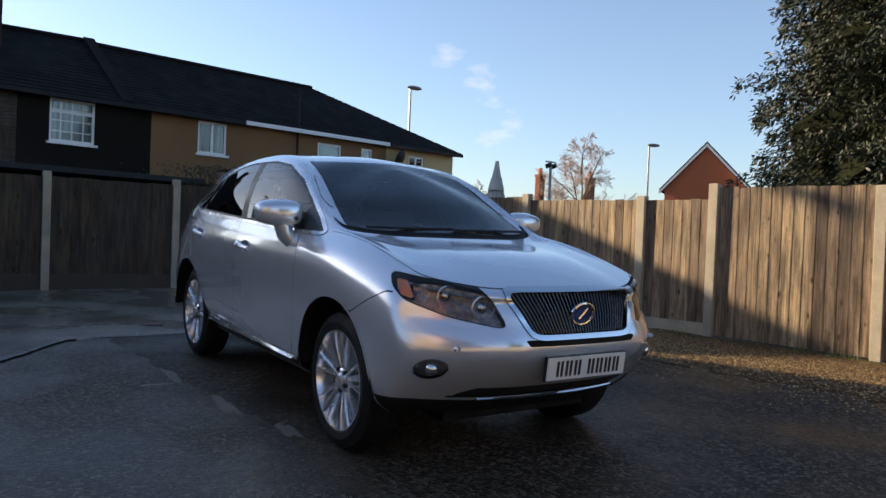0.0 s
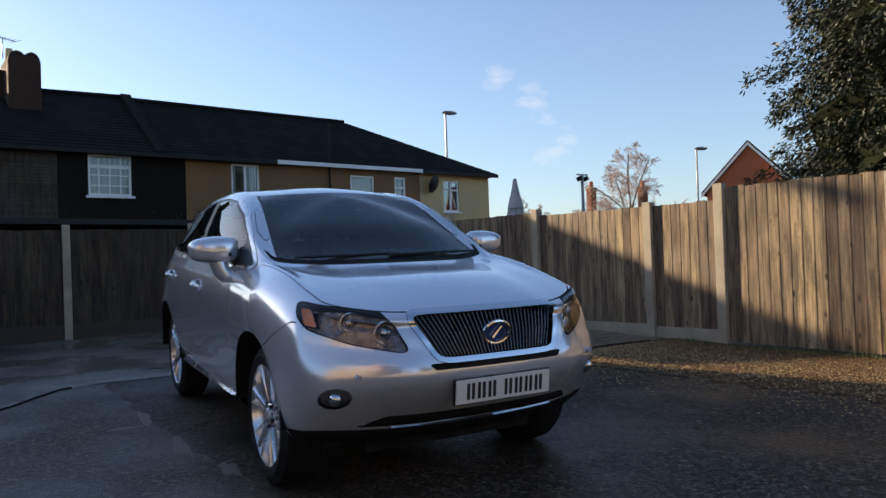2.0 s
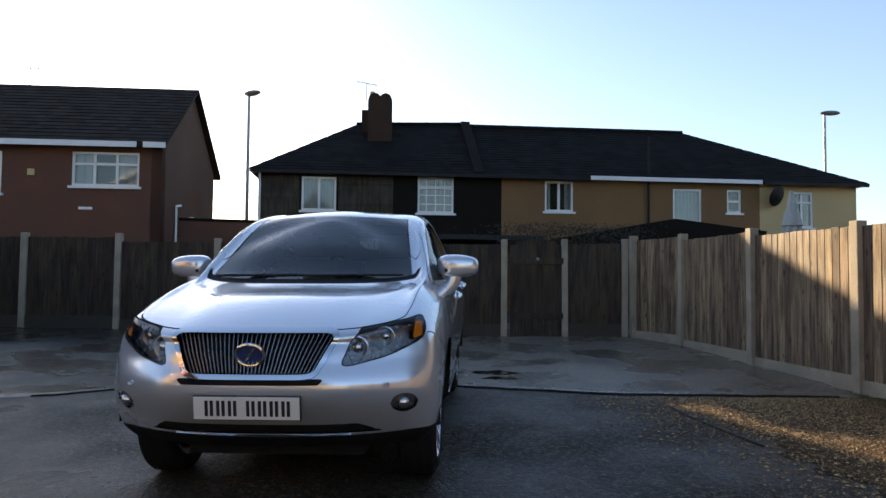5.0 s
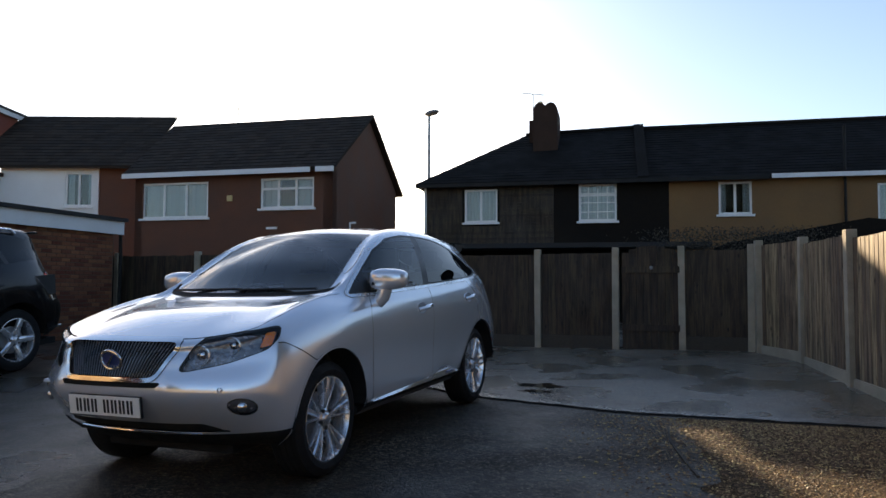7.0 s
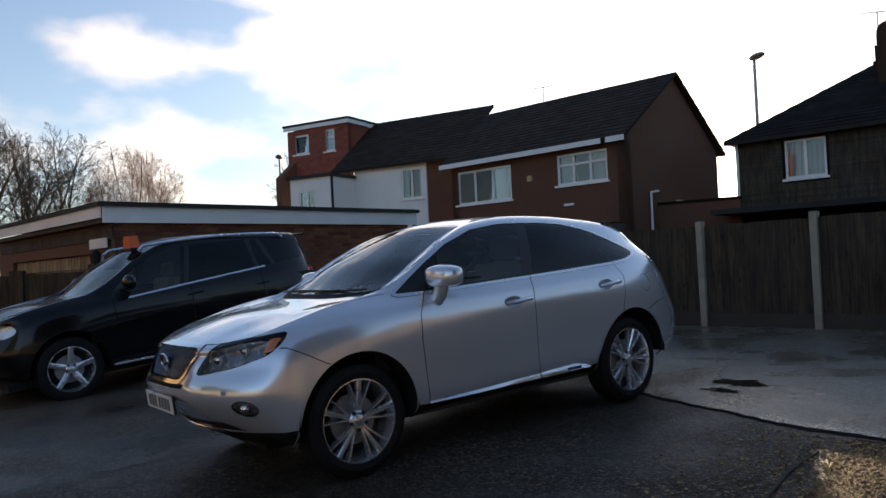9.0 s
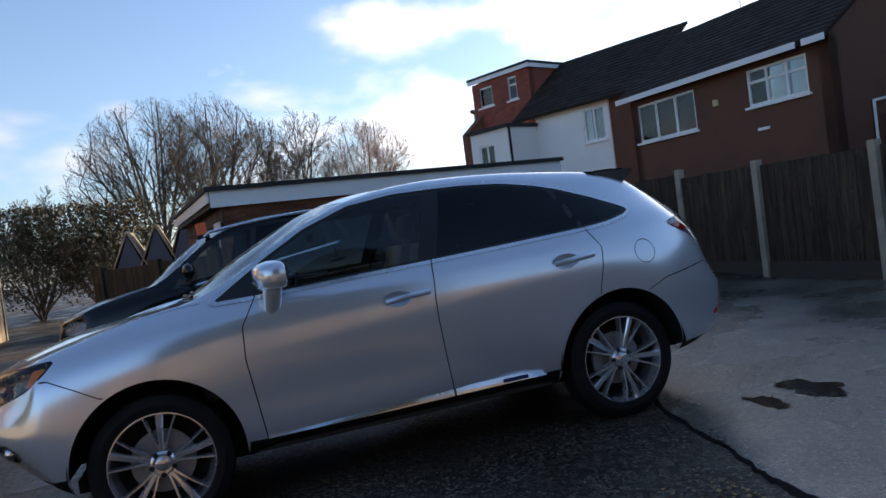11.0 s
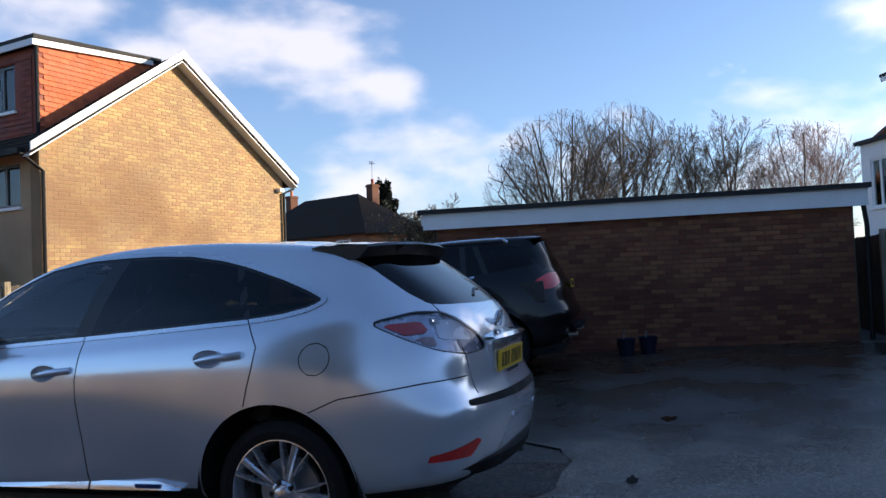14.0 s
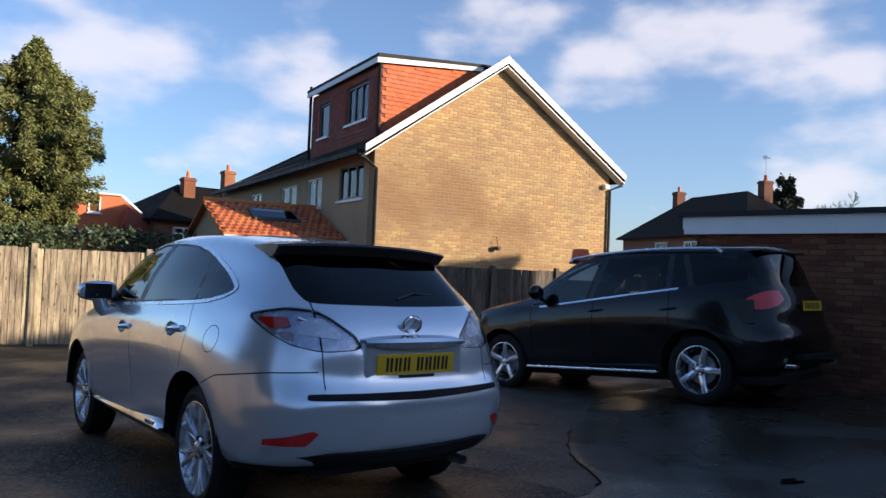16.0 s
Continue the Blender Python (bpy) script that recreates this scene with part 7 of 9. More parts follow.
def headlamp_inside(s, sd, lens):
    part("shell", s.mesh("headlamp", sd, push=-0.05), MATS["lamp_shell"], lens, smooth=True)
    for cx, cy, cz, r in ((0.50, 2.150, 0.845, 0.056), (0.625, 2.03, 0.890, 0.050)):
        d = Vector((0.28 * sd, 1, 0.05)).normalized()
        q = d.to_track_quat("Y", "Z").to_matrix().to_4x4()
        bm = lathe([(-0.05, 0.015), (-0.035, r * 0.75), (0.0, r), (0.006, r * 1.08), (0.008, r * 0.96), (0.0, r * 0.9)], 24, "y")
        part("reflector_bowl", bm, MATS["lamp_bowl"], lens, smooth=True, m=Matrix.Translation((sd * cx, cy - 0.005, cz)) @ q)
        bm = bmesh.new()
        bmesh.ops.create_uvsphere(bm, u_segments=20, v_segments=12, radius=r * 0.6)
        part("projector", bm, MATS["chrome"], lens, smooth=True, m=Matrix.Translation((sd * cx, cy - 0.025, cz)) @ q)
    lens.visible_shadow = False
    part("indicator", s.mesh("head_amber", sd, push=-0.010), MATS["lens_amber"], lens, "amber indicator", smooth=True)


def tail_inside(s, sd, lamp):
    part("shell", s.mesh("tail_lamp", sd, push=-0.014), MATS["lamp_dark"], lamp, smooth=True)
    part("red_lens", s.mesh("tail_red", sd, push=-0.006), MATS["lens_red"], lamp, "red stop lamp", smooth=True)
    part("clear_lens", s.mesh("tail_chamber", sd, push=-0.010), MATS["lamp_clear"], lamp, "clear lamp chamber", smooth=True)
    part("pink_lens", s.mesh("tail_pink", sd, push=-0.010), MATS["lens_pink"], lamp, "pale red lens", smooth=True)
    lamp.visible_shadow = False
    part("chrome_rim", s.mesh("lamp_seal", sd, push=-0.012), MATS["chrome"], lamp, smooth=True)
    # red wedge high on the side, clear bars behind
    for pts, r, mat, nm in (([(0.655, -2.105, 1.06), (0.60, -2.145, 1.05), (0.565, -2.165, 1.045)], 0.020, "lamp_bowl", "clear_lens"),
                            ([(0.62, -2.11, 1.155), (0.575, -2.135, 1.14), (0.53, -2.155, 1.12)], 0.016, "lamp_bowl", "clear_lens"),
                            ([(0.52, -2.185, 1.09), (0.46, -2.215, 1.06), (0.40, -2.235, 1.025)], 0.016, "lamp_bowl", "clear_lens")):
        part(nm, tube([(x * sd, y, z) for x, y, z in pts], r, r * 0.8, 10), MATS[mat], lamp, "red stop lamp" if "red" in nm else "clear lamp chamber", smooth=True)


def mirror(sd, door):
    """Door mirror on a foot, with its indicator strip."""
    arm = part("mirror", tube([(sd * 0.875, 0.70, 1.075), (sd * 0.915, 0.695, 1.115), (sd * 0.935, 0.685, 1.19)], 0.050, 0.056, 12), MATS["silver_paint"], door, "silver door mirror", smooth=True)
    bm = bmesh.new()
    bmesh.ops.create_uvsphere(bm, u_segments=24, v_segments=16, radius=1.0)
    for v in bm.verts:
        x, y, z = v.co
        x, z = math.copysign(abs(x) ** 0.6, x), math.copysign(abs(z) ** 0.55, z)
        if y < -0.25:
            y = -0.25 - (abs(y) - 0.25) * 0.25
        k = 1 - 0.18 * max(0, x)
        v.co = (x * 0.148, y * 0.105, z * 0.082 * k)
    part("mirror_head", bm, MATS["silver_paint"], arm, smooth=True, m=Matrix.Translation((sd * 0.955, 0.67, 1.243)) @ Matrix.Diagonal((sd, 1, 1, 1)) @ Matrix.Rotation(radians(-10), 4, "Z"))
    bm = boxes((-0.105, 0.105, -0.006, 0.006, -0.060, 0.060), bevel=0.005)
    part("mirror_glass", bm, MATS["trim_black"], arm, smooth=False, m=Matrix.Translation((sd * 0.955, 0.628, 1.243)) @ Matrix.Diagonal((sd, 1, 1, 1)) @ Matrix.Rotation(radians(-10), 4, "Z"))
    bm = tube([(sd * (0.87 + 0.02 * k), 0.776 - 0.010 * k - 0.0009 * k ** 3, 1.215) for k in range(8)], 0.013, 0.009, 6)
    part("repeater", bm, MATS["trim_black"], arm, "dark indicator strip", smooth=True)


def handle(sd, y0, y1, z0, z1, door):
    """A pull handle before a shallow cup."""
    cy, cz = (0.020, 0.998) if y0 > -0.5 else (-1.045, 1.040)
    bm = lathe([(-math.sin(0.5 * math.pi * (1 - k / 7)), max(0.02, math.sin(0.5 * math.pi * k / 7))) for k in range(8)] + [(0.02, 1.03)], 28, "x")
    part("handle_cup", bm, MATS["silver_paint"], door, smooth=True, m=Matrix.Translation((sd * 0.9275, cy, cz)) @ Matrix.Diagonal((sd * 0.030, 0.090, 0.046, 1)))
    pts = [(sd * (0.926 + 0.026 * math.sin(math.pi * min(1, max(0, t)))), y0 + (y1 - y0) * t, z0 + (z1 - z0) * t + 0.004 * math.sin(math.pi * t)) for t in [k / 8 for k in range(9)]]
    bm = tube(pts, 0.016, 0.019, 10)
    part("handle", bm, MATS["silver_paint"], door, "body-coloured door handle", smooth=True, m=Matrix.Diagonal((1, 1, 1, 1)))


def wheel_arch(car, sd, sy, r):
    bm = lathe([(0.50, r + 0.01), (0.905, r + 0.01)], 28, "x", arc=math.pi)
    ob = part("wheel_well", bm, MATS["gap_black"], car, m=Matrix.Translation((0, sy, 0.385)) @ Matrix.Diagonal((sd, 1, 1, 1)))
    part("wheel_well_side", lathe([(0.50, 0.05), (0.50, r + 0.01)], 28, "x", arc=math.pi), MATS["gap_black"], car, m=Matrix.Translation((0, sy, 0.385)) @ Matrix.Diagonal((sd, 1, 1, 1)))


def wheel(car, sd, sy, radius=0.368, rim=0.264, groups=5, per=3, outer=0.868, name="wheel"):
    w = new(name)
    w.parent = car
    w.matrix_basis = Matrix.Translation((sd * outer, sy, radius)) @ (Matrix.Identity(4) if sd > 0 else Matrix.Rotation(math.pi, 4, "Z")) @ Matrix.Rotation(radians(14 if sy > 0 else -3), 4, "X")
    R0 = radius
    prof = [(-0.205, rim + 0.004), (-0.215, rim + 0.03), (-0.222, R0 - 0.045), (-0.205, R0 - 0.012), (-0.17, R0), (-0.06, R0), (-0.022, R0 - 0.012), (-0.004, R0 - 0.045), (0.003, rim + 0.045), (-0.004, rim + 0.012), (-0.016, rim + 0.002)]
    part("tyre", lathe(prof, 56, "x"), MATS["rubber"], w, "black road tyre", smooth=True)
    # tread grooves
    bm = bmesh.new()
    for k in range(4):
        x = -0.185 + 0.045 * k
        g = lathe([(x - 0.006, R0 + 0.0008), (x + 0.006, R0 + 0.0008)], 56, "x")
        tmp = bpy.data.meshes.new("t"); g.to_mesh(tmp); g.free(); bm.from_mesh(tmp); bpy.data.meshes.remove(tmp)
    part("tread_groove", bm, MATS["gap_black"], w)
    prof = [(-0.016, rim + 0.004), (-0.006, rim + 0.005), (-0.005, rim - 0.001), (-0.020, rim - 0.006), (-0.05, rim - 0.016), (-0.19, rim - 0.03), (-0.20, rim + 0.004)]
    part("rim", lathe(prof, 56, "x"), MATS["alloy"], w, "silver alloy rim", smooth=True)
    part("brake_disc", lathe([(-0.125, 0.04), (-0.125, 0.165), (-0.10, 0.165), (-0.10, 0.04)], 36, "x"), MATS["galvanised"], w, smooth=True)
    part("hub_backing", lathe([(-0.145, 0.02), (-0.15, rim - 0.025)], 36, "x"), MATS["gap_black"], w)
    rnd_w = 0.017
    for g in range(groups):
        for k in range(per):
            off = (k - (per - 1) / 2)
            a0 = 2 * math.pi * g / groups
            ai, ao = a0 + off * 0.22, a0 + off * (0.31 if per > 1 else 0)
            wi, wo = ((0.013, 0.019) if off == 0 else (0.010, 0.0065)) if per > 1 else (0.040, 0.030)
            bm = bmesh.new()
            rows = []
            for t in (0, 0.3, 0.65, 1.0):
                r = 0.045 + (rim - 0.003 - 0.045) * t
                a = ai + (ao - ai) * t ** 0.8
                wd = wi + (wo - wi) * t
                x = -0.040 + 0.030 * math.sin(t * 1.6)
                c, sn = math.cos(a), math.sin(a)
                rows.append([bm.verts.new((x + dx, r * c - q * sn, r * sn + q * c)) for q, dx in ((-wd, -0.045), (-wd, -0.006), (-wd * 0.55, 0.004), (wd * 0.55, 0.004), (wd, -0.006), (wd, -0.045))])
            for p, q in zip(rows, rows[1:]):
                for j in range(6):
                    bm.faces.new((p[j], p[(j + 1) % 6], q[(j + 1) % 6], q[j]))
            part("spoke", bm, MATS["alloy"], w, smooth=True, sharp=30)
    part("hub", lathe([(-0.06, 0.070), (-0.034, 0.066), (-0.024, 0.052), (-0.026, 0.034)], 30, "x"), MATS["alloy"], w, smooth=True)
    for k in range(5):
        a = 2 * math.pi * (k + 0.5) / 5
        bm = lathe([(-0.040, 0.014), (-0.022, 0.014), (-0.020, 0.008), (-0.020, 0.0005)], 8, "x")
        part("wheel_nut", bm, MATS["trim_black"], w, m=Matrix.Translation((0, 0.058 * math.cos(a), 0.058 * math.sin(a))))
    part("centre_cap", lathe([(-0.03, 0.036), (-0.012, 0.036), (-0.008, 0.030), (-0.007, 0.0005)], 24, "x"), MATS["alloy"], w, "plain silver centre cap", smooth=True)
    return w


def grille(car):
    part("grille_backing", boxes((-.42, .42, 2.10, 2.115, .715, .935)), MATS["gap_black"], car)
    n = 34
    top = new("grille")
    top.parent = car
    for k in range(n):
        f = (k + 0.5) / n * 2 - 1
        xt, xb = f * 0.405, f * 0.308
        pts = []
        for t in (0, 0.5, 1):
            z = 0.735 + 0.185 * t
            x = xb + (xt - xb) * t
            yy = 2.318 - 0.085 * t ** 1.3 - 0.42 * x * x * (0.55 if t < 0.6 else 0.6)
            pts.append((x, yy - 0.012, z))
        part("slat", tube(pts, 0.0034, sides=6), MATS["grille_grey"], top, smooth=True)
    # plain oval emblem in chrome over blue
    em = new("emblem")
    em.parent = car
    em.matrix_basis = Matrix.Translation((0, 2.300, 0.825)) @ Matrix.Rotation(radians(-14), 4, "X")
    emblem(em, 0.072, 0.055)


def emblem(parent, rx, rz, blue=True):
    bm = bmesh.new()
    ring = []
    for k in range(36):
        a = 2 * math.pi * k / 36
        ring.append((rx * math.cos(a), 0.0, rz * math.sin(a)))
    add_tube(bm, ring + [ring[0]], 0.0085, 0.0085, 8, False)
    part("emblem_ring", bm, MATS["chrome"], parent, smooth=True)
    bm = lathe([(-0.006, 0.001), (-0.004, 1.0)], 36, "y")
    part("emblem_field", bm, MATS["badge_blue" if blue else "silver_paint"], parent, m=Matrix.Diagonal((rx, 1, rz, 1)))
    bm = tube([(-0.30 * rx, 0.004, 0.55 * rz), (0.30 * rx, 0.004, -0.45 * rz)][::-1], 0.008, 0.006, 6)
    part("emblem_bar", bm, MATS["chrome"], parent)


def spoiler(car, s):
    bm = bmesh.new()
    rows = []
    n = 18
    for k in range(n + 1):
        x = -0.60 + 1.20 * k / n
        q = abs(x) / 0.60
        yb = -1.44 - 0.03 * q
        ye = -1.90 + 0.10 * q ** 3
        zt = 1.612 - 0.035 * q ** 2
        ze = 1.582 - 0.022 * q ** 2
        rows.append([bm.verts.new(p) for p in ((x, yb, zt), (x, (yb + ye) / 2, (zt + ze) / 2 + 0.008), (x, ye + 0.02, ze + 0.002), (x, ye, ze - 0.012), (x, ye + 0.06, ze - 0.065), (x, yb - 0.16, zt - 0.10))])
    low = bmesh.new()
    at = [[low.verts.new(v.co) for v in r[2:]] + [low.verts.new(r[0].co - Vector((0, 0, 0.01)))] for r in rows]
    for p, q in zip(rows, rows[1:]):
        for j in range(2):
            bm.faces.new((p[j], p[j + 1], q[j + 1], q[j]))
    for p, q in zip(at, at[1:]):
        for j in range(4):
            low.faces.new((p[j], p[j + 1], q[j + 1], q[j]))
    low.faces.new(at[0]); low.faces.new(at[-1][::-1])
    bmesh.ops.delete(bm, geom=[v for v in bm.verts if not v.link_faces], context="VERTS")
    sp = part("spoiler", bm, MATS["silver_paint"], car, "silver roof spoiler", smooth=True)
    part("spoiler_lip", low, MATS["trim_black"], sp, "gloss black spoiler edge and underside", smooth=True)
    bm = tube([(0.02, -1.73, 1.29 + 0.10), (0.33, -2.06, 1.312)], 0.012, 0.006, 6)
    part("rear_wiper", tube([(-0.02, -2.155, 1.262), (0.12, -2.12, 1.30), (0.36, -2.10, 1.285)], 0.010, 0.006, 6), MATS["trim_black"], car)
    for x0, x1 in ((-0.62, 0.02), (-0.02, 0.60)):
        part("wiper", tube([(x0, 1.085 + 0.05 * (1 - abs(x0)), 1.192), ((x0 + x1) / 2, 1.13, 1.19), (x1, 1.17 - 0.05 * abs(x1), 1.188)], 0.009, 0.009, 6), MATS["trim_black"], car)


def rear_trim(car):
    bm = bmesh.new()
    rows = []
    for k in range(13):
        x = -0.335 + 0.67 * k / 12
        y = -2.368 + 0.20 * x * x
        h = 0.036 * (1 - 0.45 * (abs(x) / 0.31) ** 3)
        rows.append([bm.verts.new(p) for p in ((x, y + 0.06, 1.035 + h), (x, y, 1.035 + h * 0.6), (x, y - 0.012, 1.035), (x, y + 0.005, 1.035 - h), (x, y + 0.06, 1.035 - h))])
    for p, q in zip(rows, rows[1:]):
        for j in range(4):
            bm.faces.new((p[j], p[j + 1], q[j + 1], q[j]))
    part("tailgate_garnish", bm, MATS["chrome"], car, "chrome tailgate garnish", smooth=True)
    part("plate_recess", boxes((-0.33, 0.33, -2.333, -2.28, 0.80, 1.03), bevel=0.02), MATS["silver_paint"], car)
    em = new("emblem")
    em.parent = car
    em.matrix_basis = Matrix.Translation((0, -2.287, 1.125)) @ Matrix.Rotation(math.pi, 4, "Z") @ Matrix.Rotation(radians(-12), 4, "X")
    emblem(em, 0.060, 0.047, False)
    for x0, w, n in ((-0.52, 0.17, 6), (0.36, 0.14, 6)):
        for k in range(n):
            x = x0 + w * k / n
            part("lettering_bar", boxes((x, x + w / n * 0.7, -0.006, 0, -0.013, 0.013)), MATS["chrome"], car, m=Matrix.Translation((0, -2.346 + 0.30 * x * x, 0.835)))
    for x, y, z, sg in ((0.24, -2.397, 0.64, 1), (-0.24, -2.397, 0.64, 1), (0.60, -2.318, 0.64, 1), (-0.60, -2.318, 0.64, 1), (0.66, 2.186, 0.665, -1), (-0.66, 2.186, 0.665, -1)):
        part("parking_sensor", lathe([(0, 0.0125), (0.02, 0.0125), (0.02, 0.0005)][::-1] if sg > 0 else [(-0.02, 0.0005), (-0.02, 0.0125), (0, 0.0125)], 14, "y"), MATS["silver_paint"], car, m=Matrix.Translation((x, y, z)), smooth=True)
    part("exhaust", lathe([(0, 0.028), (0.12, 0.03), (0.12, 0.024), (0, 0.024)], 16, "y"), MATS["galvanised"], car, m=Matrix.Translation((0.42, -2.27, 0.325)), smooth=True)
    # black lower apron with a fine mesh band
    bm = bmesh.new()
    rows = []
    for k in range(21):
        x = -0.66 + 1.32 * k / 20
        y = -2.362 + 0.20 * x * x + 0.25 * max(0, abs(x) - 0.5)
        lift = 0.045 * (abs(x) / 0.66) ** 2
        k4 = 1 - (abs(x) / 0.66) ** 4
        rows.append([bm.verts.new(p) for p in ((x, y + 0.02, 0.42 + 0.045 * k4 + lift), (x, y - 0.004, 0.41 + 0.042 * k4 + lift), (x, y + 0.012, 0.40 + lift), (x, y + 0.05, 0.372 + lift))])
    for p, q in zip(rows, rows[1:]):
        for j in range(3):
            bm.faces.new((p[j], p[j + 1], q[j + 1], q[j]))
    part("rear_apron", bm, MATS["trim_matt"], car, "black rear apron", smooth=True)
    # bright lip under the nose
    pts = [(x, 2.135 - 0.26 * x * x, 0.392) for x in [-0.46 + 0.92 * k / 16 for k in range(17)]]
    part("lower_lip", tube(pts, 0.006, sides=6), MATS["chrome"], car, "thin bright lip", smooth=True)


def plates(car):
    for y, z, sgn, mat, bow in ((2.352, 0.575, 1, "plate_white", 0.0), (-2.342, 0.915, -1, "plate_yellow", 0.0)):
        pm = Matrix.Translation((0, y, z)) @ Matrix.Rotation(radians(-6 if sgn > 0 else 6), 4, "X")
        if sgn < 0:
            pm = pm @ Matrix.Rotation(math.pi, 4, "Z")
        pl = part("number_plate", boxes((-0.26, 0.26, -0.004, 0.004, -0.0555, 0.0555), bevel=0.003), MATS[mat], car, "white number plate with plain bars" if sgn > 0 else "yellow number plate with plain bars", m=pm)
        if sgn > 0:
            part("plate_holder", boxes((-0.265, 0.265, -0.02, -0.005, -0.062, 0.060), bevel=0.004), MATS["trim_black"], car, m=pm)
        x = -0.215
        for k in range(7):
            wd = 0.046
            if k == 4:
                x += 0.032
            for q in (0.0, 0.026):
                part("plate_bar", boxes((x + q, x + q + 0.016, 0.0042, 0.0052, -0.038, 0.038)), MATS["plate_ink"], pl)
            x += wd + 0.0115
    part("maker_strip", boxes((-0.12, 0.12, -0.002, 0.002, -0.008, 0.008)), MATS["plate_ink"], car, m=Matrix.Translation((0, -2.348, 0.850)))


def seat(x, y, car, w=0.50):
    top = new("seat")
    top.parent = car
    top.matrix_basis = Matrix.Translation((x, y, 0))
    part("cushion", boxes((-w / 2, w / 2, -0.10 if y < -0.5 else -0.25, 0.27, 0.55, 0.72), bevel=0.05), MATS["seat_cloth"], top, smooth=True)
    part("backrest", boxes((-w / 2, w / 2, -0.07, 0.07, 0, 0.62), bevel=0.05), MATS["seat_cloth"], top, smooth=True, m=Matrix.Translation((0, -0.25, 0.68)) @ Matrix.Rotation(radians(14), 4, "X"))
    part("headrest", boxes((-0.13, 0.13, -0.05, 0.05, 0, 0.19), bevel=0.045), MATS["seat_cloth"], top, smooth=True, m=Matrix.Translation((0, -0.43, 1.31)) @ Matrix.Rotation(radians(10), 4, "X"))


def cabin(car):
    for x in (-0.37, 0.37):
        seat(x, 0.02, car)
    seat(-0.36, -0.88, car, 0.60)
    seat(0.36, -0.88, car, 0.60)
    part("dashboard", prism([(0.55, 0.70), (0.62, 1.02), (0.78, 1.09), (1.12, 1.12), (1.12, 0.6)], -0.70, 0.70, "x"), MATS["cabin_dark"], car, "dark dashboard")
    # right-hand drive wheel
    ring = [(0.37 + 0.185 * math.cos(a), 0.47 - 0.05 * math.sin(a), 1.03 + 0.175 * math.sin(a)) for a in [2 * math.pi * k / 28 for k in range(29)]]
    sw = part("steering_wheel", tube(ring, 0.016, sides=8, closed_ends=False), MATS["cabin_dark"], car, "dark steering wheel", smooth=True)
    part("steering_hub", boxes((0.30, 0.44, 0.46, 0.54, 0.97, 1.08), (0.19, 0.55, 0.47, 0.49, 1.01, 1.04), bevel=0.008), MATS["cabin_dark"], sw)
    part("cabin_floor", boxes((-0.49, 0.49, -2.1, 1.1, 0.30, 0.36), (-0.80, 0.80, -0.9, 0.9, 0.30, 0.36), (-0.66, 0.66, 1.05, 1.12, 0.86, 1.08), (-0.70, 0.70, -2.0, -1.2, 0.85, 0.95)), MATS["cabin_dark"], car)
    for x in (-0.82, 0.82):
        part("door_card", boxes((x - 0.02, x + 0.02, -0.88, 0.80, 0.45, 1.10)), MATS["seat_cloth"], car)
    part("roof_lining", boxes((-0.52, 0.52, -1.5, 0.10, 1.545, 1.56)), MATS["seat_cloth"], car)
    part("rear_view_mirror", boxes((-0.11, 0.11, 0.32, 0.345, 1.40, 1.46), bevel=0.01), MATS["cabin_dark"], car)


def under(car):
    part("underbody", boxes((-0.49, 0.49, -1.70, 1.85, 0.22, 0.30), bevel=0.02), MATS["gap_black"], car)


silver_car()

# ---- trees and distance ----
def branches(rnd, p, d, length, radius, depth, out, bend):
    """Grows a gently upcurving limb, then side limbs along its outer part that shorten towards its tip; out collects (points, r0, r1)."""
    pts, q, dd = [p.copy()], p.copy(), d.copy()
    n = 5 if depth > 1 else 3
    for _ in range(n):
        dd = (dd + Vector((rnd.gauss(0, 0.06), rnd.gauss(0, 0.06), rnd.gauss(0, 0.04) + bend))).normalized()
        q = q + dd * (length / n)
        pts.append(q.copy())
    out.append((pts, radius, radius * 0.35))
    if depth == 0:
        return
    kids = (3, 6, 9, 10)[min(3, depth)]
    for k in range(kids):
        t = 0.22 + 0.76 * (k + rnd.random()) / kids
        f = t * n
        i = min(n - 1, int(f))
        at = pts[i].lerp(pts[i + 1], f - i)
        ax = (pts[i + 1] - pts[i]).normalized()
        side = ax.cross(Vector((rnd.gauss(0, 1), rnd.gauss(0, 1), rnd.gauss(0, 1)))).normalized()
        a = radians(rnd.uniform(28, 52))
        branches(rnd, at, (ax * math.cos(a) + side * math.sin(a)).normalized(), length * (0.60 - 0.36 * t) * rnd.uniform(0.8, 1.15), radius * (1 - 0.6 * t) * 0.5, depth - 1, out, bend)


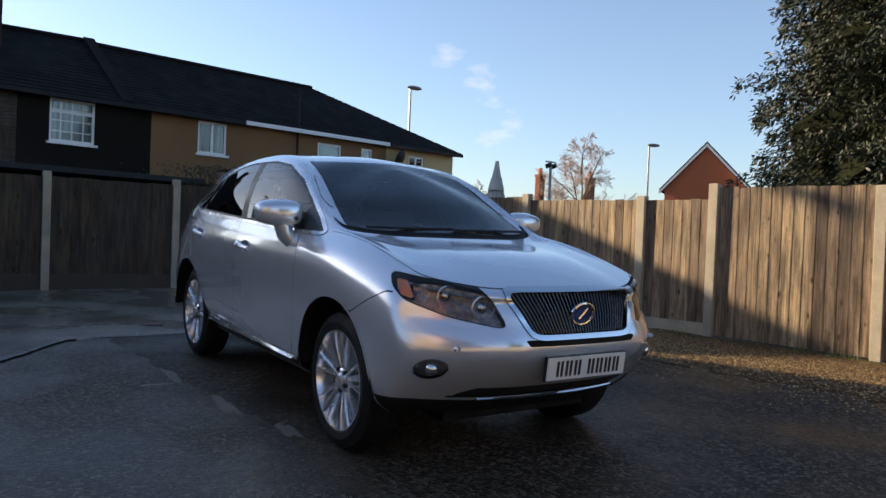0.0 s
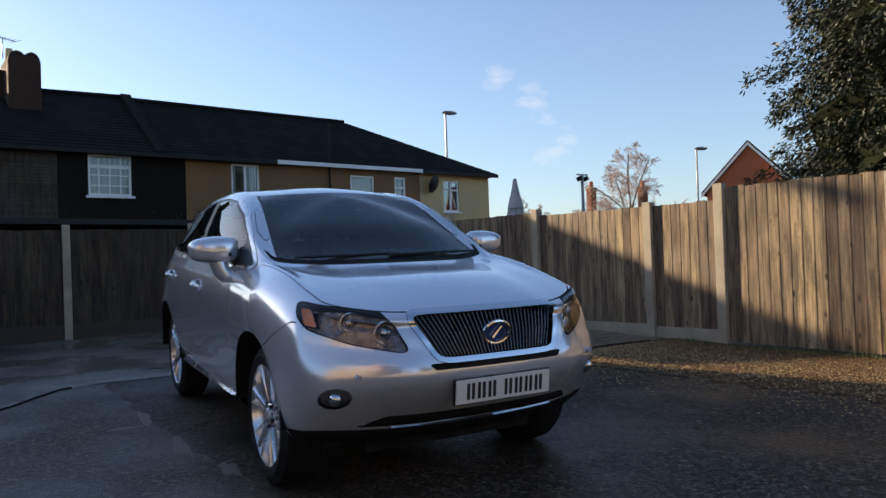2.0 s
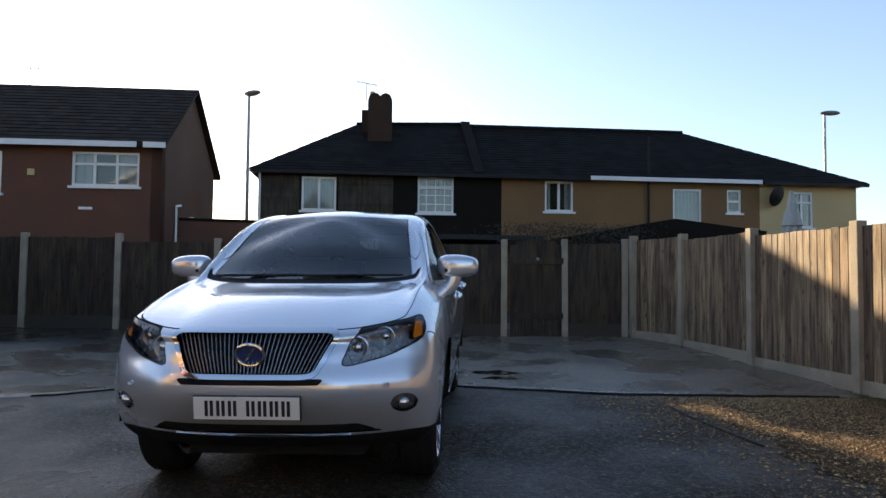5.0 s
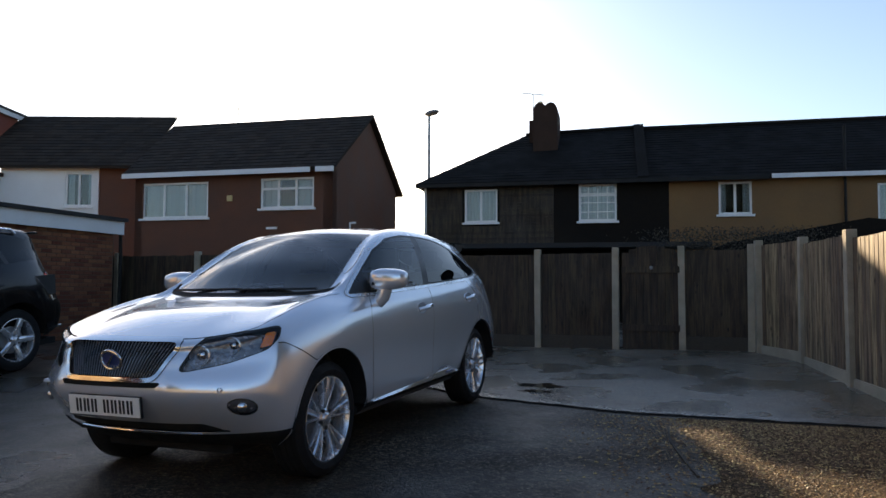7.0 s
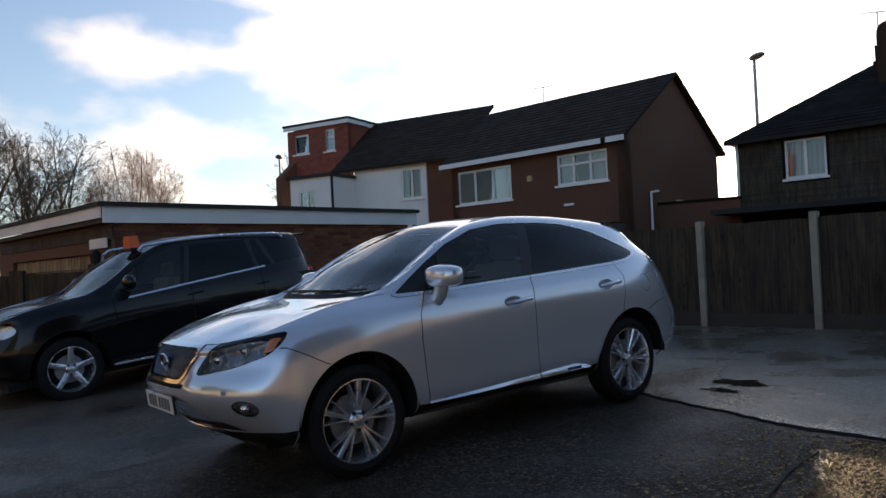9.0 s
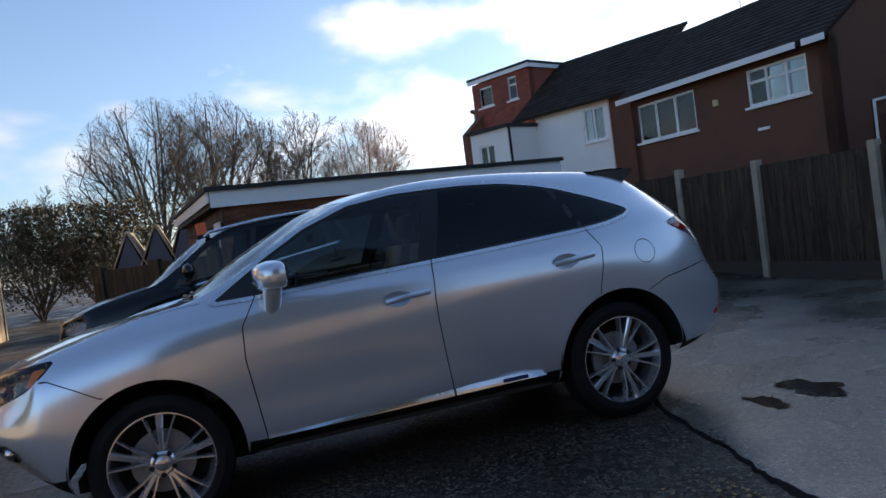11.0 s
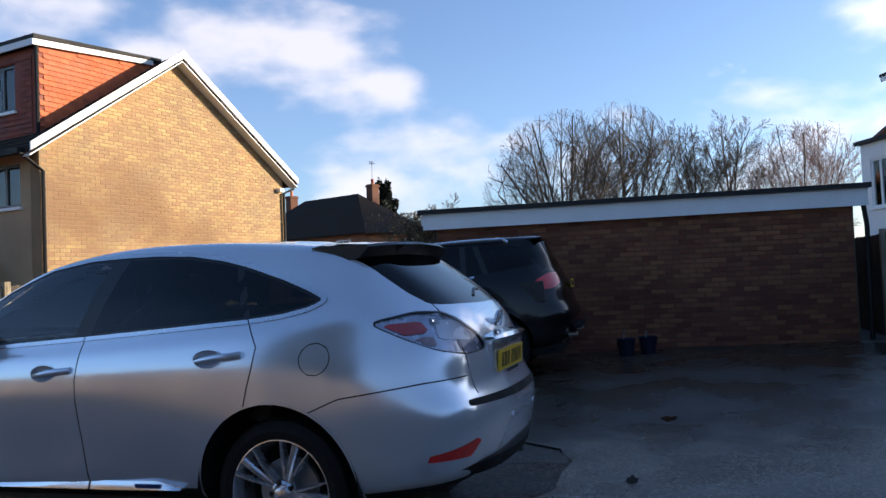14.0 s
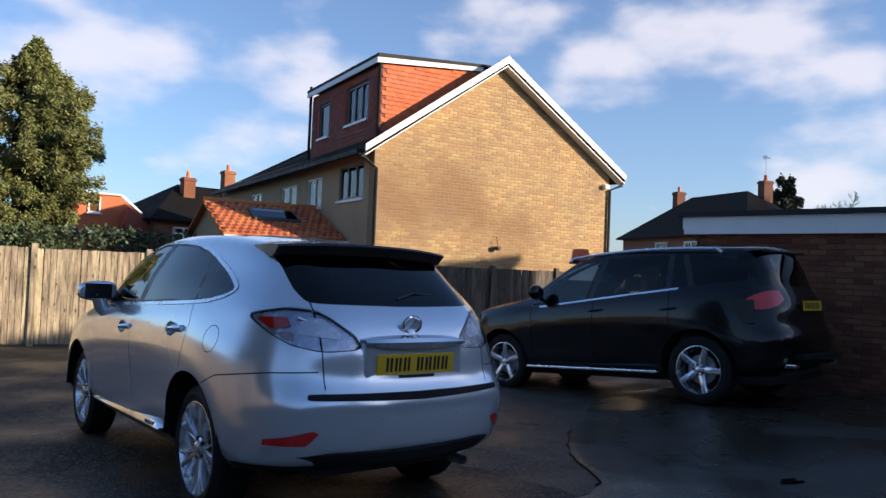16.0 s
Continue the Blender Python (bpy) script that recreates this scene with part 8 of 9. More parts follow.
def bare_tree(name, label, x, y, height, seed, mat="twig_pale", spread=0.75, droop=-0.03, z0=-0.5, r=0.17, fork=0.0, dome=0.0):
    rnd = random.Random(seed)
    top = thing(name, label, "tree", pose(x, y, z0))
    out = []
    # a leader and limbs that fan out of the upper trunk
    leader = [Vector((0.02 * height * noise.noise((seed, t * 3, 0)), 0.02 * height * noise.noise((0, seed, t * 3)), height * 0.6 * t)) for t in [k / 6 for k in range(7)]]
    out.append(([q * (fork / 0.3) for q in leader[:4]] if fork else leader, r, r * 0.45))
    limbs = 14 if fork else 9
    for k in range(limbs):
        if fork:
            # a low fork whose limbs fan out into a dome
            p = leader[1 + k % 3] * (fork / 0.3)
            lean = spread * math.sqrt((k + 0.5) / limbs) * rnd.uniform(0.9, 1.1)
            a = 2.4 * k + rnd.uniform(-0.3, 0.3)
            d = Vector((math.cos(a) * math.sin(lean), math.sin(a) * math.sin(lean), math.cos(lean)))
            branches(rnd, p, d, height * (0.88 - 0.20 * (lean / spread) ** 2) * rnd.uniform(0.9, 1.05), r * 0.5, 3, out, 0.05)
            continue
        t = 0.42 + 0.58 * k / (limbs - 1)
        i = min(5, int(t * 6))
        p = leader[i].lerp(leader[i + 1], t * 6 - i)
        a, lean = 2.4 * k + rnd.uniform(-0.4, 0.4), spread * rnd.uniform(0.75, 1.1) * (1.12 - 0.75 * (k / (limbs - 1)) ** 1.5)
        d = Vector((math.cos(a) * math.sin(lean), math.sin(a) * math.sin(lean), math.cos(lean)))
        branches(rnd, p, d, height * (0.50 - 0.14 * t) * rnd.uniform(0.9, 1.08), r * 0.55 * (1.1 - 0.5 * t), 3, out, -droop)
    top_z = max(p.z for pts, *_ in out for p in pts)
    k = 1.0 if dome else height / top_z
    low, half = height * 0.50, height * 0.50
    thick, thin = bmesh.new(), ([], [])
    for pts, r0, r1 in out:
        pts = [p * k for p in pts]
        if dome:
            edge = 1 + 0.10 * noise.noise((math.atan2(pts[0].y, pts[0].x) * 1.5, pts[0].z * 0.7, seed))
            n_in = next((i for i, p in enumerate(pts) if math.hypot(p.x, p.y) ** 2 / dome ** 2 + ((p.z - low) / half) ** 2 > edge), len(pts))
            pts = pts[:n_in]
            if len(pts) < 2:
                continue
        if r0 > 0.025:
            add_tube(thick, pts, r0, r1, 6, False)
        else:
            w = max(0.008, r0)
            for a, b in zip(pts, pts[1:]):
                d = (b - a).normalized()
                s = d.cross(Vector((0.3, 0.5, 0.8))).normalized() * w * 0.8
                t = d.cross(s).normalized() * w * 0.8
                i = len(thin[0])
                thin[0].extend([a + s, a - s * 0.5 + t, a - s * 0.5 - t, b + s * 0.8, b - s * 0.4 + t * 0.8, b - s * 0.4 - t * 0.8])
                thin[1].extend([(i, i + 1, i + 4, i + 3), (i + 1, i + 2, i + 5, i + 4), (i + 2, i, i + 3, i + 5)])
    part("trunk", thick, MATS["bark"], top, smooth=True)
    raw_part("crown", thin[0], thin[1], MATS[mat], top, kind="stuff")
    return top


bare_tree("bare_tree", "wide domed leafless tree against the sky", 35.3, 3.2, 10.6, 11, spread=0.85, fork=0.24, r=0.2, dome=4.6)
bare_tree("bare_tree", "wide domed leafless tree against the sky", 38.5, 0.3, 11.4, 12, spread=0.62, fork=0.26, r=0.18, dome=3.6)
bare_tree("bare_tree", "tall thin leafless tree", 43.0, -5.2, 11.3, 13, spread=0.55)
bare_tree("bare_tree", "tall thin leafless tree", 41.5, -3.2, 10.9, 18, spread=0.5)
bare_tree("bare_tree", "pale leafless vase-shaped tree", 42.5, -9.2, 10.2, 14, "twig_birch", spread=0.60, fork=0.2, r=0.10, dome=3.8)
bare_tree("bare_tree", "low leafless scrub tree", 27.4, 7.6, 5.7, 15, "scrub_brown", spread=0.8, fork=0.15, r=0.08)
bare_tree("bare_tree", "low leafless scrub tree", 28.2, 5.4, 5.5, 16, "scrub_brown", spread=0.8, fork=0.15, r=0.08)
bare_tree("bare_tree", "small leafless tree over the roofs", 34.0, -17.5, 10.5, 17)
bare_tree("birch", "pale drooping leafless birch", -24.8, -22.9, 7.4, 21, "twig_birch", 0.65, 0.10, r=0.11)
bare_tree("bare_tree", "small leafless tree beyond the fence", -19.5, -24.5, 4.6, 22, "twig_birch", 0.8)


# near-black colour holds the shade inside the conifer crowns
surface("crown_shade", (0.009, 0.012, 0.005), 0.9, spec=0.1, vary=0.5, scale=5, fine=30, bump=0.8, bump_scale=14)


def conifer(name, label, x, y, height, radius, seed, boughs, per, z0=-0.3, leaf=0.1, point=1.0, mat="conifer_leaf", core=0.66, ragged=0.22, profile=None, sweep=0.0, slim=1.0, weep=0.35):
    """A trunk with drooping boughs, each hung with many small sprays, over a dark core that stands for inner shade."""
    rnd = random.Random(seed)
    top = thing(name, label, "tree", pose(x, y, z0))
    part("trunk", tube([(0, 0, 0), (0.05, 0, height * 0.5), (0, 0, height * 0.96)], 0.20, 0.03, 10), MATS["bark"], top, smooth=True)
    wide = (lambda t: radius * float(np.interp(t, *profile))) if profile else (lambda t: radius * ((1 - t) ** point * 0.92 + 0.06))
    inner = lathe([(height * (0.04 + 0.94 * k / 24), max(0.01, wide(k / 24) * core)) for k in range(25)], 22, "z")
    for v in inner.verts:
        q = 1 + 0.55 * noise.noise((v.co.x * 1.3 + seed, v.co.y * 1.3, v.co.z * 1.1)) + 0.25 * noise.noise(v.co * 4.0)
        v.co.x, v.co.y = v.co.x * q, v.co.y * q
    part("inner_crown", inner, MATS["crown_shade"], top, "dark core for the crown's inner shade")
    limb = bmesh.new()
    v, f = [], []
    for k in range(boughs):
        t = rnd.random() ** 0.9
        z, a = height * (0.05 + 0.95 * t), rnd.uniform(0, 6.283)
        rr = wide(t) * rnd.uniform(0.72, 1.10) * (1 + ragged * noise.noise((a * 1.2, z * (0.7 if ragged < 0.3 else 1.5), seed)) + 0.5 * ragged * noise.noise((a * 3.1, z * 3.0, seed + 5)))
        out, side = Vector((math.cos(a), math.sin(a), 0)), Vector((-math.sin(a), math.cos(a), 0))
        drop, lift = rnd.uniform(0.15, 0.40), rnd.uniform(0.05, 0.25) + sweep * rnd.uniform(0.6, 1.4)
        along = lambda s: out * rr * s + Vector((0, 0, z + rr * (lift * s - drop * s * s)))
        if k % 3 == 0:
            add_tube(limb, [tuple(along(0)), tuple(along(0.5)), tuple(along(0.95))], 0.03, 0.006, 5, False)
        for _ in range(per):
            s = 1.0 - 0.55 * rnd.random() ** 1.3
            c = along(s) + side * rnd.gauss(0, (0.085 + 0.08 * sweep) * rr * (1.25 - s) + 0.04) + Vector((0, 0, rnd.gauss(-0.04, 0.06 + 0.08 * sweep)))
            d = (out * rnd.uniform(0.2, 1.0) + side * rnd.gauss(0, 0.6) + Vector((0, 0, rnd.gauss(-weep, 0.45)))).normalized()
            w = d.cross(Vector((rnd.gauss(0, 1), rnd.gauss(0, 1), rnd.gauss(0, 1)))).normalized() * leaf * slim * rnd.uniform(0.15, 0.28)
            ln = leaf * rnd.uniform(0.7, 1.4)
            i = len(v)
            v += [c, c + d * ln * 0.5 + w, c + d * ln, c + d * ln * 0.5 - w]
            f.append((i, i + 1, i + 2, i + 3))
    part("bough", limb, MATS["bark"], top)
    raw_part("crown", v, f, MATS[mat], top, "dense drooping scale-leaved sprays", "stuff")
    return top


# paler yellow-green leaf; the sunlit trees' brightness is partly put in the colour
surface("conifer_sunlit", (0.155, 0.165, 0.05), 0.6, vary=0.4, scale=2.0, fine=9, bump=0, island=0.45, tint=0.04)
surface("bush_brown", (0.045, 0.038, 0.026), 0.8, vary=0.4, scale=2.0, bump=0, island=0.4)
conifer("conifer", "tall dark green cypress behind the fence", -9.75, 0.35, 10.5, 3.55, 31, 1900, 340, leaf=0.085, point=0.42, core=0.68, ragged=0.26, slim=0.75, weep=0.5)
conifer("conifer", "tall sunlit green conifer beyond the fence", 0.75, 15.0, 7.0, 1.5, 32, 330, 650, leaf=0.085, mat="conifer_sunlit", core=0.30, ragged=0.6, profile=((0.0, 0.18, 0.36, 0.52, 0.68, 0.85, 1.0), (0.15, 0.38, 0.80, 1.0, 0.85, 0.48, 0.05)), sweep=0.3)
conifer("conifer", "sunlit green conifer beyond the fence", -1.7, 14.6, 5.3, 2.0, 36, 330, 650, leaf=0.085, mat="conifer_sunlit", core=0.34, ragged=0.6, profile=((0.0, 0.2, 0.5, 0.8, 1.0), (0.7, 0.95, 0.85, 0.5, 0.06)), sweep=0.3)
conifer("conifer", "small feathery conifer behind a distant house", 38.5, 15.2, 7.8, 1.7, 33, 150, 120, leaf=0.2, point=0.6, ragged=0.6, core=0.4, sweep=0.6)


def hedge(name, label, x0, y0, x1, y1, z0, z1, thick, seed, count, leaf=0.12, mat="hedge_leaf"):
    rnd = random.Random(seed)
    v, f = [], []
    for _ in range(count):
        t = rnd.random()
        zt = z1 + 0.18 * noise.noise((t * 9, seed, 0))
        c = Vector((x0 + (x1 - x0) * t + rnd.gauss(0, thick), y0 + (y1 - y0) * t + rnd.gauss(0, thick), z0 + (zt - z0) * rnd.random() ** 0.6))
        d = Vector((rnd.gauss(0, 1), rnd.gauss(0, 1), rnd.gauss(0, 1))).normalized()
        s = d.cross(Vector((rnd.gauss(0, 1), rnd.gauss(0, 1), rnd.gauss(0, 1)))).normalized() * leaf * 0.3
        i = len(v)
        v += [c, c + d * leaf * 0.5 + s, c + d * leaf, c + d * leaf * 0.5 - s]
        f.append((i, i + 1, i + 2, i + 3))
    me = bpy.data.meshes.new(name)
    me.from_pydata([tuple(q) for q in v], [], f)
    me.materials.append(MATS[mat])
    return tagged(new(name, me), label, "hedge", kind="stuff")


hedge("hedge", "dark green hedge beyond the fence", -4.0, 13.2, 6.0, 12.6, 0.2, 2.15, 0.35, 41, 9000)
hedge("thicket", "brown tangled winter scrub beyond the garage", 26.6, 9.2, 28.4, 3.6, 0.3, 4.3, 0.7, 43, 12000, 0.13, "scrub_brown")
hedge("bush", "dark bare bush against the terrace", -1.6, -11.3, -4.6, -11.9, 0.4, 2.45, 0.35, 42, 9000, 0.05, "bush_brown")


def street_lamp(name, label, x, y, z, turn, reach=0.5):
    top = thing(name, label, "street lamp", pose(x, y, -0.5, 0, 0, turn), group="street lamps")
    part("pole", tube([(0, 0, 0), (0, 0, z * 0.5), (0, 0, z + 0.5)], 0.07, 0.045, 10), MATS["galvanised"], top, smooth=True)
    bm = bmesh.new()
    bmesh.ops.create_uvsphere(bm, u_segments=16, v_segments=10, radius=1.0, matrix=Matrix.Translation((reach * 0.5, 0, z + 0.56)) @ Matrix.Diagonal((0.36, 0.15, 0.09, 1)))
    part("lantern", bm, MATS["alloy_grey"], top, "grey lamp head", smooth=True)


surface("alloy_grey", (0.18, 0.18, 0.19), 0.5, metal=0.3, vary=0.15, scale=6, bump=0)
street_lamp("street_lamp", "tall grey street lamp behind the terrace", -13.6, -22.0, 7.4, 180, 0.4)
street_lamp("street_lamp", "tall grey street lamp between the houses", 6.6, -17.4, 7.05, 150, 0.3)
street_lamp("street_lamp", "distant tall street lamp", -27.6, -21.0, 6.35, 160, 0.5)
street_lamp("street_lamp", "distant street lamp beside the white house", 24.0, -10.1, 6.1, 150, 0.4)


def floodlight():
    top = thing("floodlight", "floodlight on a thin pole behind the fence", "floodlight", pose(-10.96, -10.09, 0))
    part("pole", tube([(0, 0, 0), (0, 0, 3.3)], 0.04, sides=8), MATS["galvanised"], top)
    part("bracket", boxes((-0.18, 0.18, -0.02, 0.02, 3.28, 3.32)), MATS["galvanised"], top)
    for x in (-0.13, 0.08):
        part("lamp_head", boxes((-0.06, 0.09, -0.06, 0.06, -0.06, 0.06), bevel=0.015), MATS["black_plastic"], top, m=pose(x, 0, 3.2, 20, 15, 30))


floodlight()


def parasol():
    top = thing("parasol", "closed pale grey garden parasol", "parasol", pose(-5.96, -6.05, 0))
    part("pole", tube([(0, 0, 0), (0, 0, 2.45)], 0.022, sides=8), MATS["galvanised"], top)
    bm = bmesh.new()
    rows = []
    for k in range(9):
        t = k / 8
        z = 2.60 - 1.0 * t
        ring = []
        for j in range(32):
            a = 2 * math.pi * j / 32
            r = (0.03 + 0.17 * t) * (1 + 0.30 * math.cos(8 * a) * t)
            ring.append(bm.verts.new((r * math.cos(a), r * math.sin(a), z + (0.04 * math.cos(8 * a) if k == 8 else 0))))
        rows.append(ring)
    for p, q in zip(rows, rows[1:]):
        for j in range(32):
            bm.faces.new((p[j], q[j], q[(j + 1) % 32], p[(j + 1) % 32]))
    can = part("canopy", bm, MATS["canvas_grey"], top, "folded grey canvas", smooth=True)
    part("valance", lathe([(2.28, 0.10), (2.05, 0.155), (2.04, 0.15)], 24, "z"), MATS["canvas_grey"], can, smooth=True)


parasol()

# ---- the black car ----
def black_car():
    m = tilt_at(5.70, 0.57, 5.0)
    car = thing("black_car", "black four-wheel-drive estate car with silver five-spoke wheels", "car", m)
    warp = {}
    for nm, vals in RX.items():
        r = np.array(vals, float).reshape(-1, 3)
        r[:, 1] *= 1.02
        r[:, 0] *= 1.015
        r[:, 2] = np.where(r[:, 2] > 0.9, 0.9 + (r[:, 2] - 0.9) * 1.18, r[:, 2]) + 0.02
        if nm in ("glass", "cant", "roof", "crown"):
            f = np.clip((-r[:, 1] - 0.9) / 0.7, 0, 1)
            r[:, 1] -= f * {"glass": 0.13, "cant": 0.27, "roof": 0.30, "crown": 0.33}[nm]
            if nm != "glass":
                r[:, 2] += f * 0.03
        warp[nm] = r
    # a squarer, more upright bonnet line
    for nm, dz in (("belt", 0.07), ("glass", 0.05), ("shoulder", 0.05), ("high", 0.03)):
        r = warp[nm]
        r[:, 2] += np.clip((r[:, 1] - 1.3) / 0.6, 0, 1) * dz
    s = Shell(loft([v for v in warp.values()], 8, 6), 8, 6)
    BIG, AX, R = np.float64(9), 1.452, 0.445
    for sy in (AX, -AX):
        s.cut(lambda x, y, z, a, b: np.where(x > 0.5, np.hypot(y - sy, z - 0.40) - R, BIG), "opening")
        s.cut(lambda x, y, z, a, b: np.where((x > 0.5) & (z < 0.40), np.abs(y - sy) - R, BIG), "opening")
    s.cut(lambda x, y, z, a, b: b - 1.0, "valance", only=("body",))
    s.cut(lambda x, y, z, a, b: np.where(b > 6.9, np.maximum(np.maximum(7.08 - b, 0.30 - 0.10 * (x / 0.55) ** 2 - y), x - (0.67 - 0.11 * (z - 1.2) / 0.42)), BIG), "windscreen", only=("body",))
    dlo = [(0.96, 1.135), (0.72, 1.36), (0.48, 1.535), (0.18, 1.665), (-0.3, 1.715), (-1.0, 1.71), (-1.50, 1.685), (-1.80, 1.63), (-1.95, 1.50), (-1.99, 1.365), (-1.3, 1.315), (-0.2, 1.225), (0.7, 1.145)]
    dl = lambda x, y, z: np.where((x > 0.42) & (y < 1.2) & (y > -2.1), polygon_field(dlo, y, z), BIG)
    s.cut(lambda x, y, z, a, b: dl(x, y, z), "side_glass", only=("body",))
    s.cut(lambda x, y, z, a, b: np.where(y < -1.6, BIG, np.where((y > -1.28) & (y < 0.80) & (x > .6), np.maximum(dl(x, y, z) - 0.022, z - (1.215 - 0.088 * y)), BIG)), "belt_trim", only=("body",))
    s.cut(lambda x, y, z, a, b: y - 0.02 + 0.3 * (z - 1.25), "rear_glass", only=("side_glass",))
    for nm, y0, k in (("pillar", -0.06, -0.3), ("mid_pillar", -1.12, 0.05), ("rear_pillar", -1.42, 0.35)):
        s.strip(lambda x, y, z, a, b: y - y0 - k * (z - 1.25), 0.035, nm, ("side_glass", "rear_glass"))
    s.cut(lambda x, y, z, a, b: np.where(y < -1.85, np.maximum(np.maximum(1.30 - z, z - 1.66), x - 0.66), BIG), "tailgate_glass", only=("body",))
    s.cut(lambda x, y, z, a, b: np.where((y < -1.9) & (x > 0.45), np.hypot((z - 1.11 - 0.25 * (0.8 - x)) / 0.085, ((x + y) * 0.707 + 1.06) / 0.24) - 1, BIG) * 0.08, "tail_lamp", only=("body",))
    s.cut(lambda x, y, z, a, b: np.where((y > 1.7) & (x > 0.4), np.hypot((z - 0.93) / 0.085, ((x - y) * 0.707 + 1.06) / 0.25) - 1, BIG) * 0.08, "headlamp", only=("body",))
    s.cut(lambda x, y, z, a, b: np.where(y > 2.0, polygon_field([(-.38, .93), (.38, .93), (.33, .70), (-.33, .70)], x, z), BIG), "grille_opening", only=("body",))
    for y0 in (0.90, -0.10, -1.15):
        s.strip(lambda x, y, z, a, b: y - y0, 0.004, "gap", ("body",), lambda x, y, z, a, b: np.where((x > .5) & (z < 1.25) & (z > 0.4), -1.0, 1.0))
    P = MATS["black_paint"]
    part("body", s.mesh("body"), P, car, smooth=True, sharp=50)
    for bm in islands(s.mesh("gap", push=-0.004)):
        part("shut_line", bm, MATS["gap_black"], car)
    part("valance", s.mesh("valance"), MATS["trim_matt"], car, smooth=True)
    part("windscreen", s.mesh("windscreen"), MATS["windscreen_glass"], car, smooth=True)
    part("tailgate_glass", s.mesh("tailgate_glass"), MATS["privacy_glass"], car, "dark rear window", smooth=True)
    part("grille", s.mesh("grille_opening", push=-0.02), MATS["trim_black"], car, smooth=True)
    for k in range(3):
        pts = [(x, 2.345 - 0.35 * x * x, 0.75 + 0.06 * k) for x in [-0.33 + 0.066 * j for j in range(11)]]
        part("grille_bar", tube(pts, 0.012, sides=6), MATS["chrome"], car, "chrome grille bar", smooth=True)
    for sd in (1, -1):
        part("window", s.mesh("side_glass", sd), MATS["side_glass"], car, "door window", smooth=True)
        part("window", s.mesh("rear_glass", sd), MATS["privacy_glass"], car, "dark privacy glass", smooth=True)
        for nm in ("pillar", "mid_pillar", "rear_pillar"):
            part("pillar_trim", s.mesh(nm, sd), MATS["trim_black"], car, smooth=True)
        part("belt_trim", s.mesh("belt_trim", sd, push=0.004), MATS["chrome"], car, "chrome waist strip", smooth=True)
        part("tail_lamp", s.mesh("tail_lamp", sd, push=0.004), MATS["lens_red"], car, "red tail lamp", smooth=True)
        hl = part("headlamp", s.mesh("headlamp", sd, push=0.002), MATS["lamp_glass"], car, "clear headlamp", smooth=True)
        part("shell", s.mesh("headlamp", sd, push=-0.03), MATS["lamp_bowl"], hl, smooth=True)
        rail = [(sd * 0.655, y, 1.795 - 0.045 * (y + 0.55) ** 2) for y in [0.35 - 0.22 * k for k in range(10)]]
        part("roof_rail", tube([(rail[0][0], rail[0][1] + 0.08, rail[0][2] - 0.05), *rail, (rail[-1][0], rail[-1][1] - 0.06, rail[-1][2] - 0.05)], 0.020, sides=8), MATS["alloy"], car, "bright roof rail", smooth=True)
        step = part("side_step", boxes((sd * 0.90 - 0.05, sd * 0.90 + 0.05, -0.98, 0.98, 0.33, 0.36), bevel=0.01), MATS["alloy"], car, "bright side step")
        bm = bmesh.new()
        bmesh.ops.create_uvsphere(bm, u_segments=18, v_segments=12, radius=1.0)
        mh = part("mirror", bm, P, car, "black door mirror", smooth=True, m=Matrix.Translation((sd * 1.02, 0.72, 1.32)) @ Matrix.Diagonal((0.13, 0.08, 0.10, 1)))
        part("mirror_arm", tube([(sd * 0.86, 0.74, 1.22), (sd * 0.95, 0.73, 1.26)], 0.03, sides=8), P, car)
        for y in (-0.05, -1.05):
            part("handle", tube([(sd * 0.945, y, 1.06), (sd * 0.965, y - 0.09, 1.07), (sd * 0.945, y - 0.2, 1.075)], 0.013, sides=8), P, car, smooth=True)
        for sy in (AX, -AX):
            part("wheel_well", lathe([(0.50, 0.05), (0.50, R + 0.01), (0.90, R + 0.01)], 24, "x", arc=math.pi), MATS["gap_black"], car, m=Matrix.Translation((0, sy, 0.40)) @ Matrix.Diagonal((sd, 1, 1, 1)))
            wheel(car, sd, sy, 0.385, 0.262, 5, 1, 0.885)
    part("spoiler", boxes((-0.58, 0.58, -2.12, -1.72, 1.685, 1.715), bevel=0.012), P, car, "black roof spoiler")
    pl = part("number_plate", boxes((-0.26, 0.26, -0.006, 0.0, -0.055, 0.055)), MATS["plate_yellow"], car, "yellow number plate with plain bars", m=Matrix.Translation((0, -2.385, 1.08)))
    for k in range(7):
        part("plate_bar", boxes((-0.21 + 0.06 * k, -0.175 + 0.06 * k, -0.008, -0.006, -0.035, 0.035)), MATS["plate_ink"], pl)
    part("bumper_guard", boxes((-0.5, 0.5, -2.46, -2.36, 0.50, 0.56), bevel=0.02), MATS["trim_matt"], car, "dark rear guard plate")
    for x in (-0.62, 0.50):
        part("exhaust", boxes((x, x + 0.10, -2.42, -2.30, 0.42, 0.46), bevel=0.01), MATS["chrome"], car)
    for x in (-0.38, 0.38):
        seat(x, 0.1, car)
        seat(x, -0.9, car, 0.56)
    part("cabin_floor", boxes((-0.48, 0.48, -2.2, 1.15, 0.32, 0.40), (-0.48, 0.48, 1.1, 1.16, 0.4, 1.05), (-0.86, -0.82, -2.1, 0.9, 0.90, 1.15), (0.82, 0.86, -2.1, 0.9, 0.90, 1.15)), MATS["cabin_dark"], car)
    part("dashboard", prism([(0.60, 0.70), (0.66, 1.07), (0.82, 1.13), (1.14, 1.15), (1.14, 0.6)], -0.72, 0.72, "x"), MATS["cabin_dark"], car)
